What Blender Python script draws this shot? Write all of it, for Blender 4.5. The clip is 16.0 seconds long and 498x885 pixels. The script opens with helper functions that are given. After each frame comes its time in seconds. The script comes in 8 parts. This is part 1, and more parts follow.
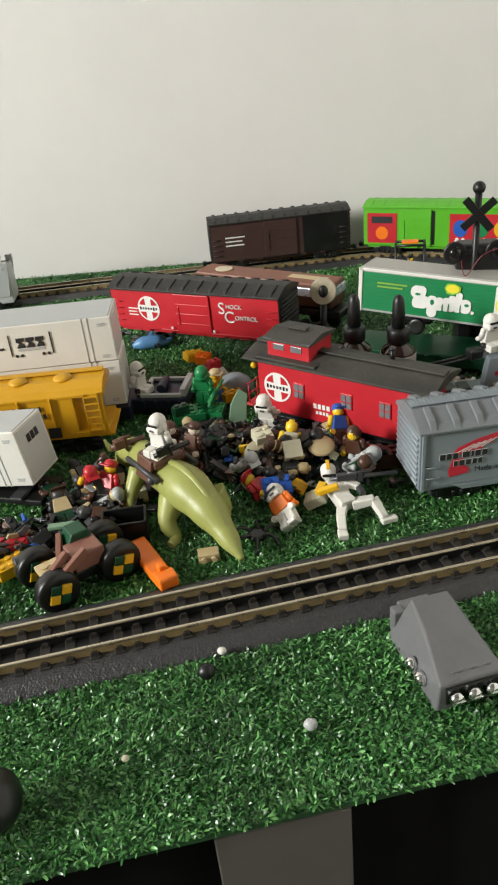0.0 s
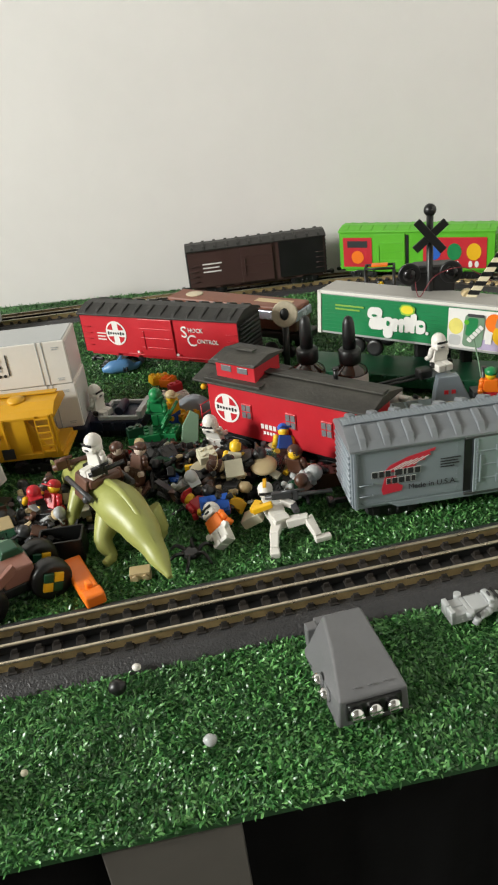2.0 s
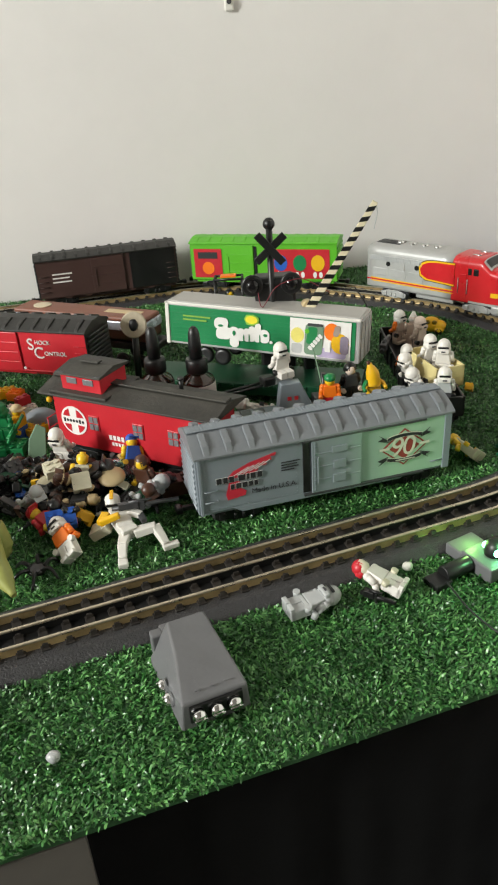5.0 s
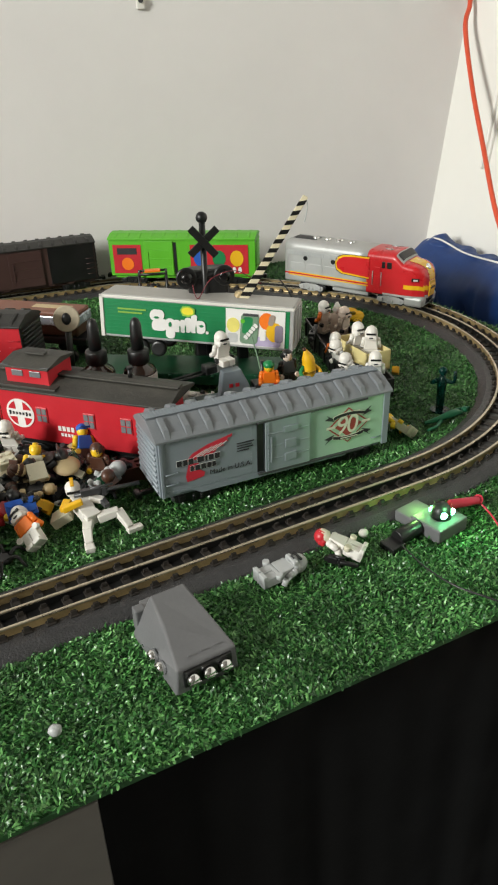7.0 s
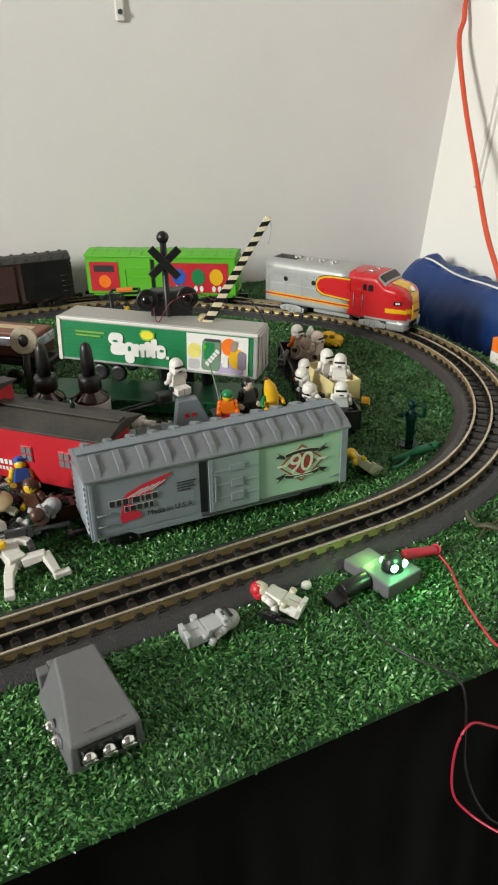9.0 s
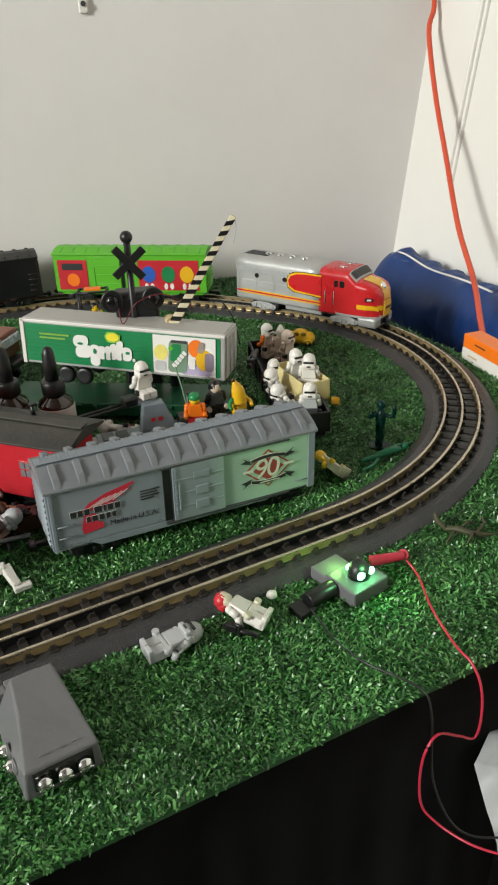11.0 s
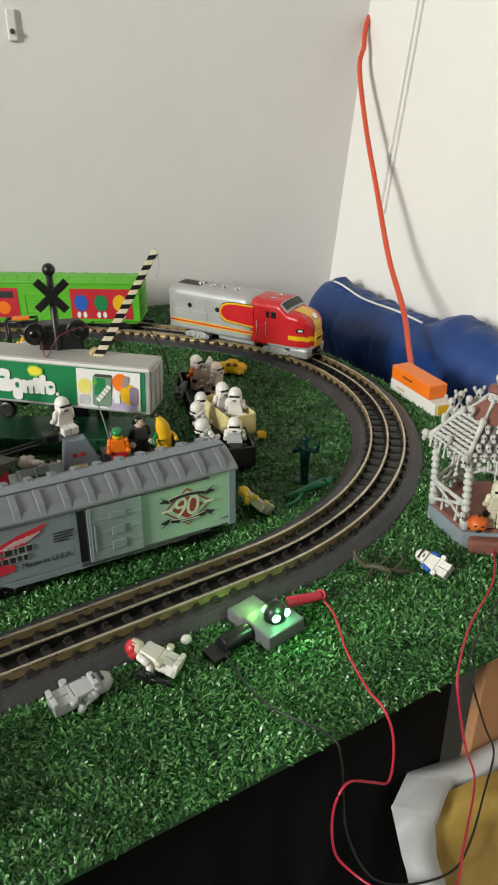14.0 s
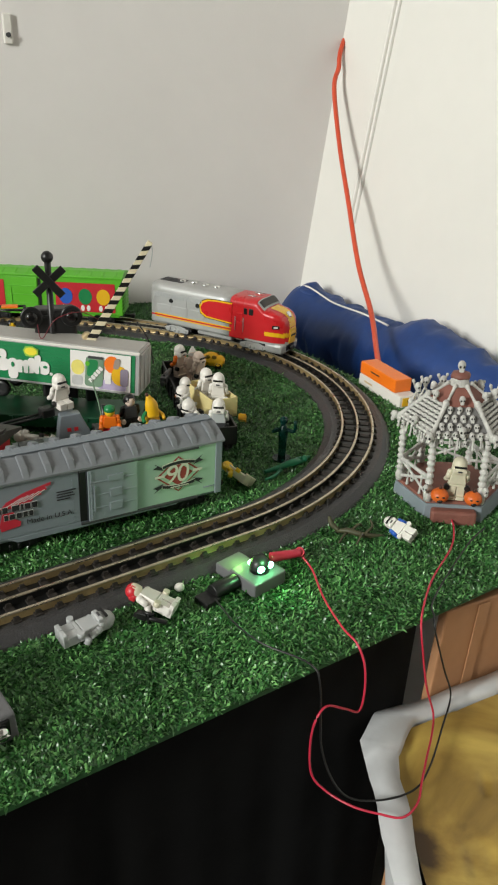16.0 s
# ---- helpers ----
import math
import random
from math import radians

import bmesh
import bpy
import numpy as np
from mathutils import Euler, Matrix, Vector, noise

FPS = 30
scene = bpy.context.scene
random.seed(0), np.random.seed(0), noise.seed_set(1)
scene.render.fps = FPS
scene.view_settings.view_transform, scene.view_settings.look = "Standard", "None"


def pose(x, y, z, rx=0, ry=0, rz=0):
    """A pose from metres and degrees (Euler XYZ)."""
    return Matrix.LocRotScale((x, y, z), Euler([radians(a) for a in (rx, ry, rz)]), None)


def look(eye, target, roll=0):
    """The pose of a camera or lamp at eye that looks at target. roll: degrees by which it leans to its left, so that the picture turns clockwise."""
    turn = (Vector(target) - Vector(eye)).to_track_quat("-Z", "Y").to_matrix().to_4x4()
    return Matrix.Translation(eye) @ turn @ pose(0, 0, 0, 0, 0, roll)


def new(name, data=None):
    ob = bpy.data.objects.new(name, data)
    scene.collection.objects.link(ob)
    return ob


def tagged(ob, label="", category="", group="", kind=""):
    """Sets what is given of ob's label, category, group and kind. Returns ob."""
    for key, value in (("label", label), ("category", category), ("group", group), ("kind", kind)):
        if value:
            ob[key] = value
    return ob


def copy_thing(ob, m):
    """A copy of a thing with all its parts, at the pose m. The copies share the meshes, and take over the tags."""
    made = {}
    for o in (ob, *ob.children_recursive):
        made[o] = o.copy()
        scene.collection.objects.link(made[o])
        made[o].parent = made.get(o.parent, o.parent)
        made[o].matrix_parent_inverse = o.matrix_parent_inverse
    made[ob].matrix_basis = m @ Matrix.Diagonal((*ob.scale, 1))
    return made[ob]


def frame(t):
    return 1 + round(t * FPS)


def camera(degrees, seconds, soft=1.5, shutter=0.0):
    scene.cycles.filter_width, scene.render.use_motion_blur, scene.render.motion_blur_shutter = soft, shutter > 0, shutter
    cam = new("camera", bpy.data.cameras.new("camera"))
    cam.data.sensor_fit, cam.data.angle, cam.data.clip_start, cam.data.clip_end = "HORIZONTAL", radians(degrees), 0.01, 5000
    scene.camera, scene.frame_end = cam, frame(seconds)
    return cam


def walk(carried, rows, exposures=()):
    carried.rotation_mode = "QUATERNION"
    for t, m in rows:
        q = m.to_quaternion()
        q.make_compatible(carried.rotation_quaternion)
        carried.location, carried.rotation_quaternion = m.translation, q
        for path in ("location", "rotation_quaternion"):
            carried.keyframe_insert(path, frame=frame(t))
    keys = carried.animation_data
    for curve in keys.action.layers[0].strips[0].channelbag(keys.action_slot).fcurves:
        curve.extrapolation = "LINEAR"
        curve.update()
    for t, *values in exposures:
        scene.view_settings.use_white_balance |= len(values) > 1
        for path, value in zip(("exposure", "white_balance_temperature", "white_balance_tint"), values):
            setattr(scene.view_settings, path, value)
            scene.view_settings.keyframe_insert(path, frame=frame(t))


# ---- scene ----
cam = camera(37.4, 16.0, soft=2.1)
PATH = [
    (0, (0.157, 0.225, 0.352), (0.059, 1.956, -0.645), -5.9),
    (0.5, (0.219, 0.226, 0.355), (-0.005, 1.987, -0.567), -6.7),
    (1, (0.234, 0.224, 0.351), (-0.083, 1.986, -0.54), -7.7),
    (1.5, (0.23, 0.219, 0.346), (-0.045, 1.982, -0.556), -8.0),
    (2, (0.227, 0.218, 0.342), (0.071, 1.984, -0.584), -7.1),
    (2.5, (0.228, 0.216, 0.343), (0.15, 1.995, -0.568), -6.2),
    (3, (0.245, 0.212, 0.354), (0.241, 1.997, -0.548), -5.5),
    (3.5, (0.25, 0.211, 0.351), (0.304, 1.992, -0.557), -4.9),
    (4, (0.252, 0.211, 0.348), (0.352, 1.986, -0.568), -4.6),
    (4.5, (0.256, 0.211, 0.345), (0.395, 1.978, -0.582), -4.3),
    (7, (0.193, 0.19, 0.345), (0.663, 1.888, -0.6), -2.0),
    (7.5, (0.219, 0.197, 0.343), (0.741, 1.895, -0.576), -1.2),
    (8, (0.262, 0.219, 0.346), (0.715, 1.949, -0.55), -1.4),
    (8.2, (0.269, 0.225, 0.342), (0.687, 1.965, -0.551), -1.3),
    (10.3, (0.25, 0.217, 0.342), (0.72, 1.909, -0.615), -2.3),
    (10.5, (0.26, 0.223, 0.343), (0.726, 1.92, -0.608), -2.2),
    (11, (0.282, 0.233, 0.347), (0.754, 1.933, -0.593), -1.9),
    (11.5, (0.282, 0.229, 0.348), (0.762, 1.932, -0.585), -1.7),
    (12, (0.256, 0.209, 0.352), (0.786, 1.9, -0.576), -1.7),
    (12.5, (0.235, 0.198, 0.352), (0.852, 1.859, -0.575), -0.6),
    (13, (0.249, 0.208, 0.357), (0.883, 1.867, -0.564), 0.1),
    (13.5, (0.279, 0.228, 0.356), (0.886, 1.902, -0.554), 0.1),
    (14, (0.313, 0.236, 0.358), (0.912, 1.92, -0.54), -0.4),
    (14.5, (0.311, 0.223, 0.361), (0.921, 1.908, -0.527), -0.8),
    (15, (0.272, 0.196, 0.358), (0.928, 1.867, -0.523), -1.5),
    (15.5, (0.242, 0.171, 0.351), (0.984, 1.802, -0.54), 0.3),
    (16, (0.266, 0.181, 0.352), (0.978, 1.839, -0.509), 2.6),
]
walk(cam, [(t, look(eye, target, roll)) for t, eye, target, roll in PATH], [(0, 0.03), (4.5, 0.08), (7, -0.06), (12.5, -0.12), (16, -0.20)])

# ---- place ----
# World, lights and exposure
world = bpy.data.worlds.new("room_air")
world.use_nodes = True
world.node_tree.nodes["Background"].inputs[0].default_value = (0.9, 0.88, 0.85, 1)
world.node_tree.nodes["Background"].inputs[1].default_value = 0.012
scene.world = world


# tall light from the left, inferred from shadows; its window opening is assumed and unseen
win = bpy.data.lights.new("assumed_window_light", "AREA")
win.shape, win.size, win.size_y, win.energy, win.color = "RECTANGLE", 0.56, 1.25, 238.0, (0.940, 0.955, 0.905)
wo = new("assumed_window_light", win)
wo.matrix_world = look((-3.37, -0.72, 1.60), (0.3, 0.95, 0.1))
scene.view_settings.exposure = 0.0


# Materials
def material(name, colour, rough=0.5, metal=0.0, vary=0.12, scale=60.0, bump=0.0, fine=0.0, specular=0.5, each=0.0, coat=0.0):
    """Procedural surface: base colour with variation at two scales, roughness variation and fine relief."""
    m = bpy.data.materials.new(name)
    m.use_nodes = True
    n, l = m.node_tree.nodes, m.node_tree.links
    b = n["Principled BSDF"]
    b.inputs["Metallic"].default_value = metal
    b.inputs["Specular IOR Level"].default_value = specular
    b.inputs["Coat Weight"].default_value = coat
    co = n.new("ShaderNodeTexCoord")
    big = n.new("ShaderNodeTexNoise")
    big.inputs["Scale"].default_value = scale
    big.inputs["Detail"].default_value = 6
    small = n.new("ShaderNodeTexNoise")
    small.inputs["Scale"].default_value = scale * 9
    small.inputs["Detail"].default_value = 4
    for t in (big, small):
        l.new(co.outputs["Object"], t.inputs["Vector"])
    mix = n.new("ShaderNodeMath")
    mix.operation = "MULTIPLY_ADD"
    mix.inputs[1].default_value, mix.inputs[2].default_value = 0.4, 0.0
    l.new(small.outputs["Fac"], mix.inputs[0])
    add = n.new("ShaderNodeMath")
    l.new(big.outputs["Fac"], add.inputs[0])
    l.new(mix.outputs[0], add.inputs[1])
    rng = n.new("ShaderNodeMapRange")
    rng.inputs["From Min"].default_value, rng.inputs["From Max"].default_value = 0.35, 1.05
    rng.inputs["To Min"].default_value, rng.inputs["To Max"].default_value = 1 - vary, 1 + vary
    l.new(add.outputs[0], rng.inputs["Value"])
    hsv = n.new("ShaderNodeHueSaturation")
    hsv.inputs["Color"].default_value = (*colour, 1)
    if each:
        info = n.new("ShaderNodeObjectInfo")
        r2 = n.new("ShaderNodeMapRange")
        r2.inputs["To Min"].default_value, r2.inputs["To Max"].default_value = 1 - each, 1 + each
        l.new(info.outputs["Random"], r2.inputs["Value"])
        mul = n.new("ShaderNodeMath")
        mul.operation = "MULTIPLY"
        l.new(rng.outputs[0], mul.inputs[0])
        l.new(r2.outputs[0], mul.inputs[1])
        l.new(mul.outputs[0], hsv.inputs["Value"])
    else:
        l.new(rng.outputs[0], hsv.inputs["Value"])
    l.new(hsv.outputs["Color"], b.inputs["Base Color"])
    rr = n.new("ShaderNodeMapRange")
    rr.inputs["From Min"].default_value, rr.inputs["From Max"].default_value = 0.3, 0.7
    rr.inputs["To Min"].default_value, rr.inputs["To Max"].default_value = max(0.03, rough - 0.08), min(1, rough + 0.08)
    l.new(big.outputs["Fac"], rr.inputs["Value"])
    l.new(rr.outputs[0], b.inputs["Roughness"])
    if bump:
        bp = n.new("ShaderNodeBump")
        bp.inputs["Strength"].default_value, bp.inputs["Distance"].default_value = bump, 0.0006
        if fine:
            fn = n.new("ShaderNodeTexNoise")
            fn.inputs["Scale"].default_value = fine
            l.new(co.outputs["Object"], fn.inputs["Vector"])
            l.new(fn.outputs["Fac"], bp.inputs["Height"])
        else:
            l.new(small.outputs["Fac"], bp.inputs["Height"])
        l.new(bp.outputs[0], b.inputs["Normal"])
    return m


def glowing(name, colour, strength):
    m = bpy.data.materials.new(name)
    m.use_nodes = True
    b = m.node_tree.nodes["Principled BSDF"]
    b.inputs["Base Color"].default_value = (*colour, 1)
    b.inputs["Emission Color"].default_value = (*colour, 1)
    b.inputs["Emission Strength"].default_value = strength
    return m


WALL = material("wall_paint", (0.712, 0.682, 0.662), 0.6, vary=0.045, scale=3, bump=0.15, fine=350)
# for the unseen walls and ceiling: darkened to cut bounced fill light
FAR_WALL = material("bounce_cutting_wall", (0.25, 0.235, 0.215), 0.7, vary=0.05, scale=3, bump=0.15, fine=350)
DOOR_PAINT = material("door_paint", (0.755, 0.735, 0.69), 0.45, vary=0.03, scale=4, bump=0.1, fine=200)
DARK_CLOTH = material("black_cloth", (0.0028, 0.0028, 0.0027), 0.9, vary=0.3, scale=20, bump=0.3, specular=0.12)
GREY_BOARD = material("grey_board", (0.12, 0.112, 0.098), 0.35, vary=0.2, scale=8)
FLOOR = material("dark_carpet", (0.03, 0.028, 0.025), 0.9, vary=0.3, scale=40, bump=0.6)
TURF_BASE = material("turf_mat", (0.012, 0.070, 0.014), 0.8, vary=0.4, scale=25, bump=0.8)
ROADBED = material("track_roadbed_plastic", (0.038, 0.037, 0.039), 0.40, vary=0.25, scale=260, bump=1.5, fine=600)
TIE = material("track_tie_plastic", (0.017, 0.013, 0.010), 0.6, vary=0.2, scale=80, each=0.2)
RAIL = material("nickel_rail", (0.56, 0.49, 0.37), 0.30, 0.85, vary=0.25, scale=45, bump=0.2)
GREY = material("boxcar_grey_plastic", (0.205, 0.235, 0.262), 0.42, vary=0.07, scale=25, bump=0.1)
PALE_GREEN = material("pale_green_plastic", (0.33, 0.50, 0.36), 0.42, vary=0.07, scale=25, bump=0.1)
RED = material("red_plastic", (0.50, 0.018, 0.028), 0.4, vary=0.1, scale=25, bump=0.05)
BLACK = material("black_plastic", (0.007, 0.007, 0.007), 0.4, vary=0.25, scale=40, bump=0.1)
ROOF_BLACK = material("matt_black_roof", (0.019, 0.018, 0.016), 0.52, vary=0.6, scale=28, bump=0.4)
WHITE = material("white_plastic", (0.71, 0.68, 0.63), 0.38, vary=0.05, scale=30)
YELLOW = material("yellow_plastic", (0.75, 0.42, 0.01), 0.4, vary=0.1, scale=30)
ORANGE = material("orange_plastic", (0.85, 0.18, 0.01), 0.4, vary=0.08, scale=30)
GREEN = material("green_plastic", (0.01, 0.20, 0.06), 0.4, vary=0.1, scale=30)
TRAILER_GREEN = material("trailer_green_paint", (0.008, 0.20, 0.065), 0.4, vary=0.08, scale=30)
DARK_GREEN = material("dark_green_plastic", (0.005, 0.058, 0.024), 0.4, vary=0.12, scale=30)
LIME = material("lime_green_plastic", (0.10, 0.42, 0.02), 0.4, vary=0.08, scale=30)
SILVER = material("silver_paint", (0.46, 0.46, 0.45), 0.42, 0.35, vary=0.08, scale=30)
CHROME = material("bright_chrome", (0.75, 0.75, 0.74), 0.15, 1.0, vary=0.05, scale=30)
BLUE = material("blue_plastic", (0.02, 0.10, 0.45), 0.4, vary=0.1, scale=30)
NAVY = material("navy_nylon", (0.007, 0.040, 0.175), 0.5, vary=0.25, scale=12, bump=0.5)
LIGHT_GREY = material("light_grey_plastic", (0.42, 0.43, 0.43), 0.4, vary=0.08, scale=30)
DARK_GREY = material("dark_grey_plastic", (0.045, 0.045, 0.048), 0.4, vary=0.12, scale=30)
BROWN = material("brown_plastic", (0.068, 0.027, 0.015), 0.4, vary=0.12, scale=30)
TAN = material("tan_plastic", (0.52, 0.40, 0.22), 0.4, vary=0.1, scale=30)
SKIN = material("yellow_figure_plastic", (0.80, 0.50, 0.02), 0.35, vary=0.06, scale=30)
OLIVE = material("olive_rubber", (0.31, 0.325, 0.09), 0.42, vary=0.12, scale=30, bump=0.2)
SAND_GREEN = material("sand_green_plastic", (0.16, 0.26, 0.17), 0.45, vary=0.1, scale=30)
BONE = material("bone_resin", (0.50, 0.49, 0.46), 0.6, vary=0.45, scale=120, bump=0.6)
ORANGE_CORD = material("orange_cord_vinyl", (0.62, 0.075, 0.03), 0.4, vary=0.08, scale=20)
RED_WIRE = material("red_wire_vinyl", (0.50, 0.02, 0.05), 0.35, vary=0.1, scale=30)
PAPER = material("white_paper", (0.55, 0.555, 0.56), 0.6, vary=0.10, scale=14, bump=0.5)
WOOD = material("brown_cardboard", (0.42, 0.21, 0.10), 0.7, vary=0.15, scale=10, bump=0.2)


# Mesh helpers
def part(name, bm, mat, parent=None, label="", at=None):
    """Links a bmesh as one mesh object, under a thing or a part if one is given."""
    me = bpy.data.meshes.new(name)
    bm.to_mesh(me)
    bm.free()
    for m in (mat if isinstance(mat, (list, tuple)) else (mat,)):
        me.materials.append(m)
    ob = new(name, me)
    if parent:
        ob.parent = parent
    if at is not None:
        ob.matrix_basis = at
    if label:
        ob["label"] = label
    return ob


def thing(name, at, label, category, group="", kind=""):
    ob = new(name)
    ob.empty_display_size = 0.01
    ob.matrix_basis = at
    return tagged(ob, label, category, group, kind)


def tip(x, y, z, rz=0, rx=0, ry=0):
    """Standing pose turned by rz first, then leaned by rx and ry about its own axes."""
    return Matrix.Translation((x, y, z)) @ Matrix.Rotation(radians(rz), 4, "Z") @ Matrix.Rotation(radians(rx), 4, "X") @ Matrix.Rotation(radians(ry), 4, "Y")


def box(sx, sy, sz, c=(0, 0, 0), bevel=0.0, bm=None, segs=2, taper=(1, 1)):
    """A box centred in x and y on c, standing on c's z."""
    b = bmesh.new()
    bmesh.ops.create_cube(b, size=1)
    for v in b.verts:
        k = taper if v.co.z > 0 else (1, 1)
        v.co = Vector((v.co.x * sx * k[0], v.co.y * sy * k[1], (v.co.z + 0.5) * sz))
    if bevel:
        bmesh.ops.bevel(b, geom=b.edges[:], offset=bevel, segments=segs, affect="EDGES", profile=0.5, clamp_overlap=True)
    bmesh.ops.translate(b, verts=b.verts[:], vec=c)
    return merged(bm, b)


def merged(bm, b):
    if bm is None:
        return b
    me = bpy.data.meshes.new("tmp")
    b.to_mesh(me)
    b.free()
    bm.from_mesh(me)
    bpy.data.meshes.remove(me)
    return bm


def turned(bm, m):
    bmesh.ops.transform(bm, matrix=m, verts=bm.verts[:])
    return bm


def cyl(r, h, c=(0, 0, 0), seg=20, r2=None, axis="z", bm=None, bevel=0.0):
    b = bmesh.new()
    bmesh.ops.create_cone(b, cap_ends=True, segments=seg, radius1=r, radius2=r if r2 is None else r2, depth=h)
    bmesh.ops.translate(b, verts=b.verts[:], vec=(0, 0, h / 2))
    if bevel:
        rims = [e for e in b.edges if abs(e.verts[0].co.z - e.verts[1].co.z) < 1e-7]
        bmesh.ops.bevel(b, geom=rims, offset=bevel, segments=2, affect="EDGES", profile=0.5)
    for f in b.faces:
        f.smooth = len(f.verts) == 4
    if axis == "x":
        turned(b, Matrix.Rotation(radians(90), 4, "Y"))
    elif axis == "y":
        turned(b, Matrix.Rotation(radians(-90), 4, "X"))
    bmesh.ops.translate(b, verts=b.verts[:], vec=c)
    return merged(bm, b)


def ball(r, c=(0, 0, 0), s=(1, 1, 1), seg=16, bm=None):
    b = bmesh.new()
    bmesh.ops.create_uvsphere(b, u_segments=seg, v_segments=max(6, seg // 2), radius=r)
    for v in b.verts:
        v.co = Vector((v.co.x * s[0], v.co.y * s[1], v.co.z * s[2])) + Vector(c)
    for f in b.faces:
        f.smooth = True
    return merged(bm, b)


def lathe(profile, seg=24, c=(0, 0, 0), bm=None):
    """Turned shape from (radius, height) pairs."""
    b = bmesh.new()
    rings = [[b.verts.new((r * math.cos(2 * math.pi * i / seg), r * math.sin(2 * math.pi * i / seg), z)) for i in range(seg)] for r, z in profile]
    for p, q in zip(rings, rings[1:]):
        for i in range(seg):
            b.faces.new((p[i], p[(i + 1) % seg], q[(i + 1) % seg], q[i])).smooth = True
    b.faces.new(rings[0][::-1])
    b.faces.new(rings[-1])
    bmesh.ops.translate(b, verts=b.verts[:], vec=c)
    return merged(bm, b)


def extruded(outline, depth, axis="y", bm=None, bevel=0.0):
    """A flat outline in x and z, pushed along y (centred), or along z for an outline in x and y."""
    b = bmesh.new()
    if axis == "y":
        vs = [b.verts.new((x, -depth / 2, z)) for x, z in outline]
    elif axis == "x":
        vs = [b.verts.new((-depth / 2, x, z)) for x, z in outline]
    else:
        vs = [b.verts.new((x, y, 0)) for x, y in outline]
    f = b.faces.new(vs)
    r = bmesh.ops.extrude_face_region(b, geom=[f])
    d = {"y": (0, depth, 0), "x": (depth, 0, 0), "z": (0, 0, depth)}[axis]
    bmesh.ops.translate(b, verts=[v for v in r["geom"] if isinstance(v, bmesh.types.BMVert)], vec=d)
    bmesh.ops.recalc_face_normals(b, faces=b.faces[:])
    if bevel:
        bmesh.ops.bevel(b, geom=b.edges[:], offset=bevel, segments=2, affect="EDGES", profile=0.5, clamp_overlap=True)
    return merged(bm, b)


def tube(points, r, name, mat, parent=None, label="", smooth=True):
    """A round wire through the points, as a mesh."""
    pts = [Vector(p) for p in points]
    if smooth:
        q = []
        for i in range(len(pts) - 1):
            a, b_, c_, d = pts[max(i - 1, 0)], pts[i], pts[i + 1], pts[min(i + 2, len(pts) - 1)]
            for k in range(8):
                t = k / 8
                q.append(0.5 * (2 * b_ + (c_ - a) * t + (2 * a - 5 * b_ + 4 * c_ - d) * t * t + (3 * b_ - a - 3 * c_ + d) * t ** 3))
        pts = q + [pts[-1]]
    b = bmesh.new()
    rings = []
    up = Vector((0.3, 0.2, 1)).normalized()
    for i, p in enumerate(pts):
        d = (pts[min(i + 1, len(pts) - 1)] - pts[max(i - 1, 0)]).normalized()
        s = d.cross(up).normalized() if abs(d.dot(up)) < 0.98 else d.cross(Vector((1, 0, 0))).normalized()
        t = s.cross(d)
        rings.append([b.verts.new(p + r * (math.cos(a) * s + math.sin(a) * t)) for a in [math.pi * 2 * j / 10 for j in range(10)]])
    for p, q in zip(rings, rings[1:]):
        for i in range(10):
            b.faces.new((p[i], p[(i + 1) % 10], q[(i + 1) % 10], q[i])).smooth = True
    b.faces.new(rings[0][::-1])
    b.faces.new(rings[-1])
    bmesh.ops.recalc_face_normals(b, faces=b.faces[:])
    return part(name, b, mat, parent, label)


def sweep(line, profile, closed=True):
    """A (side, height) profile carried along a flat line of (x, y, heading) stations. Side is to the left of travel."""
    b = bmesh.new()
    rings = [[b.verts.new((x - math.sin(h) * s, y + math.cos(h) * s, z)) for s, z in profile] for x, y, h in line]
    pairs = list(zip(rings, rings[1:])) + ([(rings[-1], rings[0])] if closed else [])
    n = len(profile)
    for p, q in pairs:
        for i in range(n):
            b.faces.new((p[i], p[(i + 1) % n], q[(i + 1) % n], q[i]))
    if not closed:
        b.faces.new(rings[0])
        b.faces.new(rings[-1][::-1])
    bmesh.ops.recalc_face_normals(b, faces=b.faces[:])
    return b


def letters(text, size, name, mat, parent, at, thick=0.0003, label="", space=1.0, shear=0.0):
    """Raised lettering in the built-in font, standing in its x-y plane, centred."""
    cu = bpy.data.curves.new("tmp", "FONT")
    cu.body, cu.size, cu.extrude, cu.align_x, cu.align_y = text, size, thick, "CENTER", "CENTER"
    cu.space_character, cu.shear = space, shear
    ob = bpy.data.objects.new("tmp", cu)
    me = bpy.data.meshes.new_from_object(ob)
    me.name = name
    me.materials.clear()
    me.materials.append(mat)
    bpy.data.objects.remove(ob)
    t = new(name, me)
    t.parent, t.matrix_basis = parent, at
    if label:
        t["label"] = label
    return t


def plate(outline, name, mat, parent, at, thick=0.0004, label=""):
    """A thin printed or raised shape with an outline in x and y."""
    return part(name, extruded(outline, thick, "z"), mat, parent, label, at)


def oval(rx, ry, n=24, cx=0.0, cy=0.0):
    return [(cx + rx * math.cos(2 * math.pi * i / n), cy + ry * math.sin(2 * math.pi * i / n)) for i in range(n)]


def facing(x, y, z, rz=0):
    """Pose of something drawn in x-y that stands upright facing along -y, turned by rz."""
    return Matrix.Translation((x, y, z)) @ Matrix.Rotation(radians(rz), 4, "Z") @ Matrix.Rotation(radians(90), 4, "X")

# Room
WALL_Y = 1.462


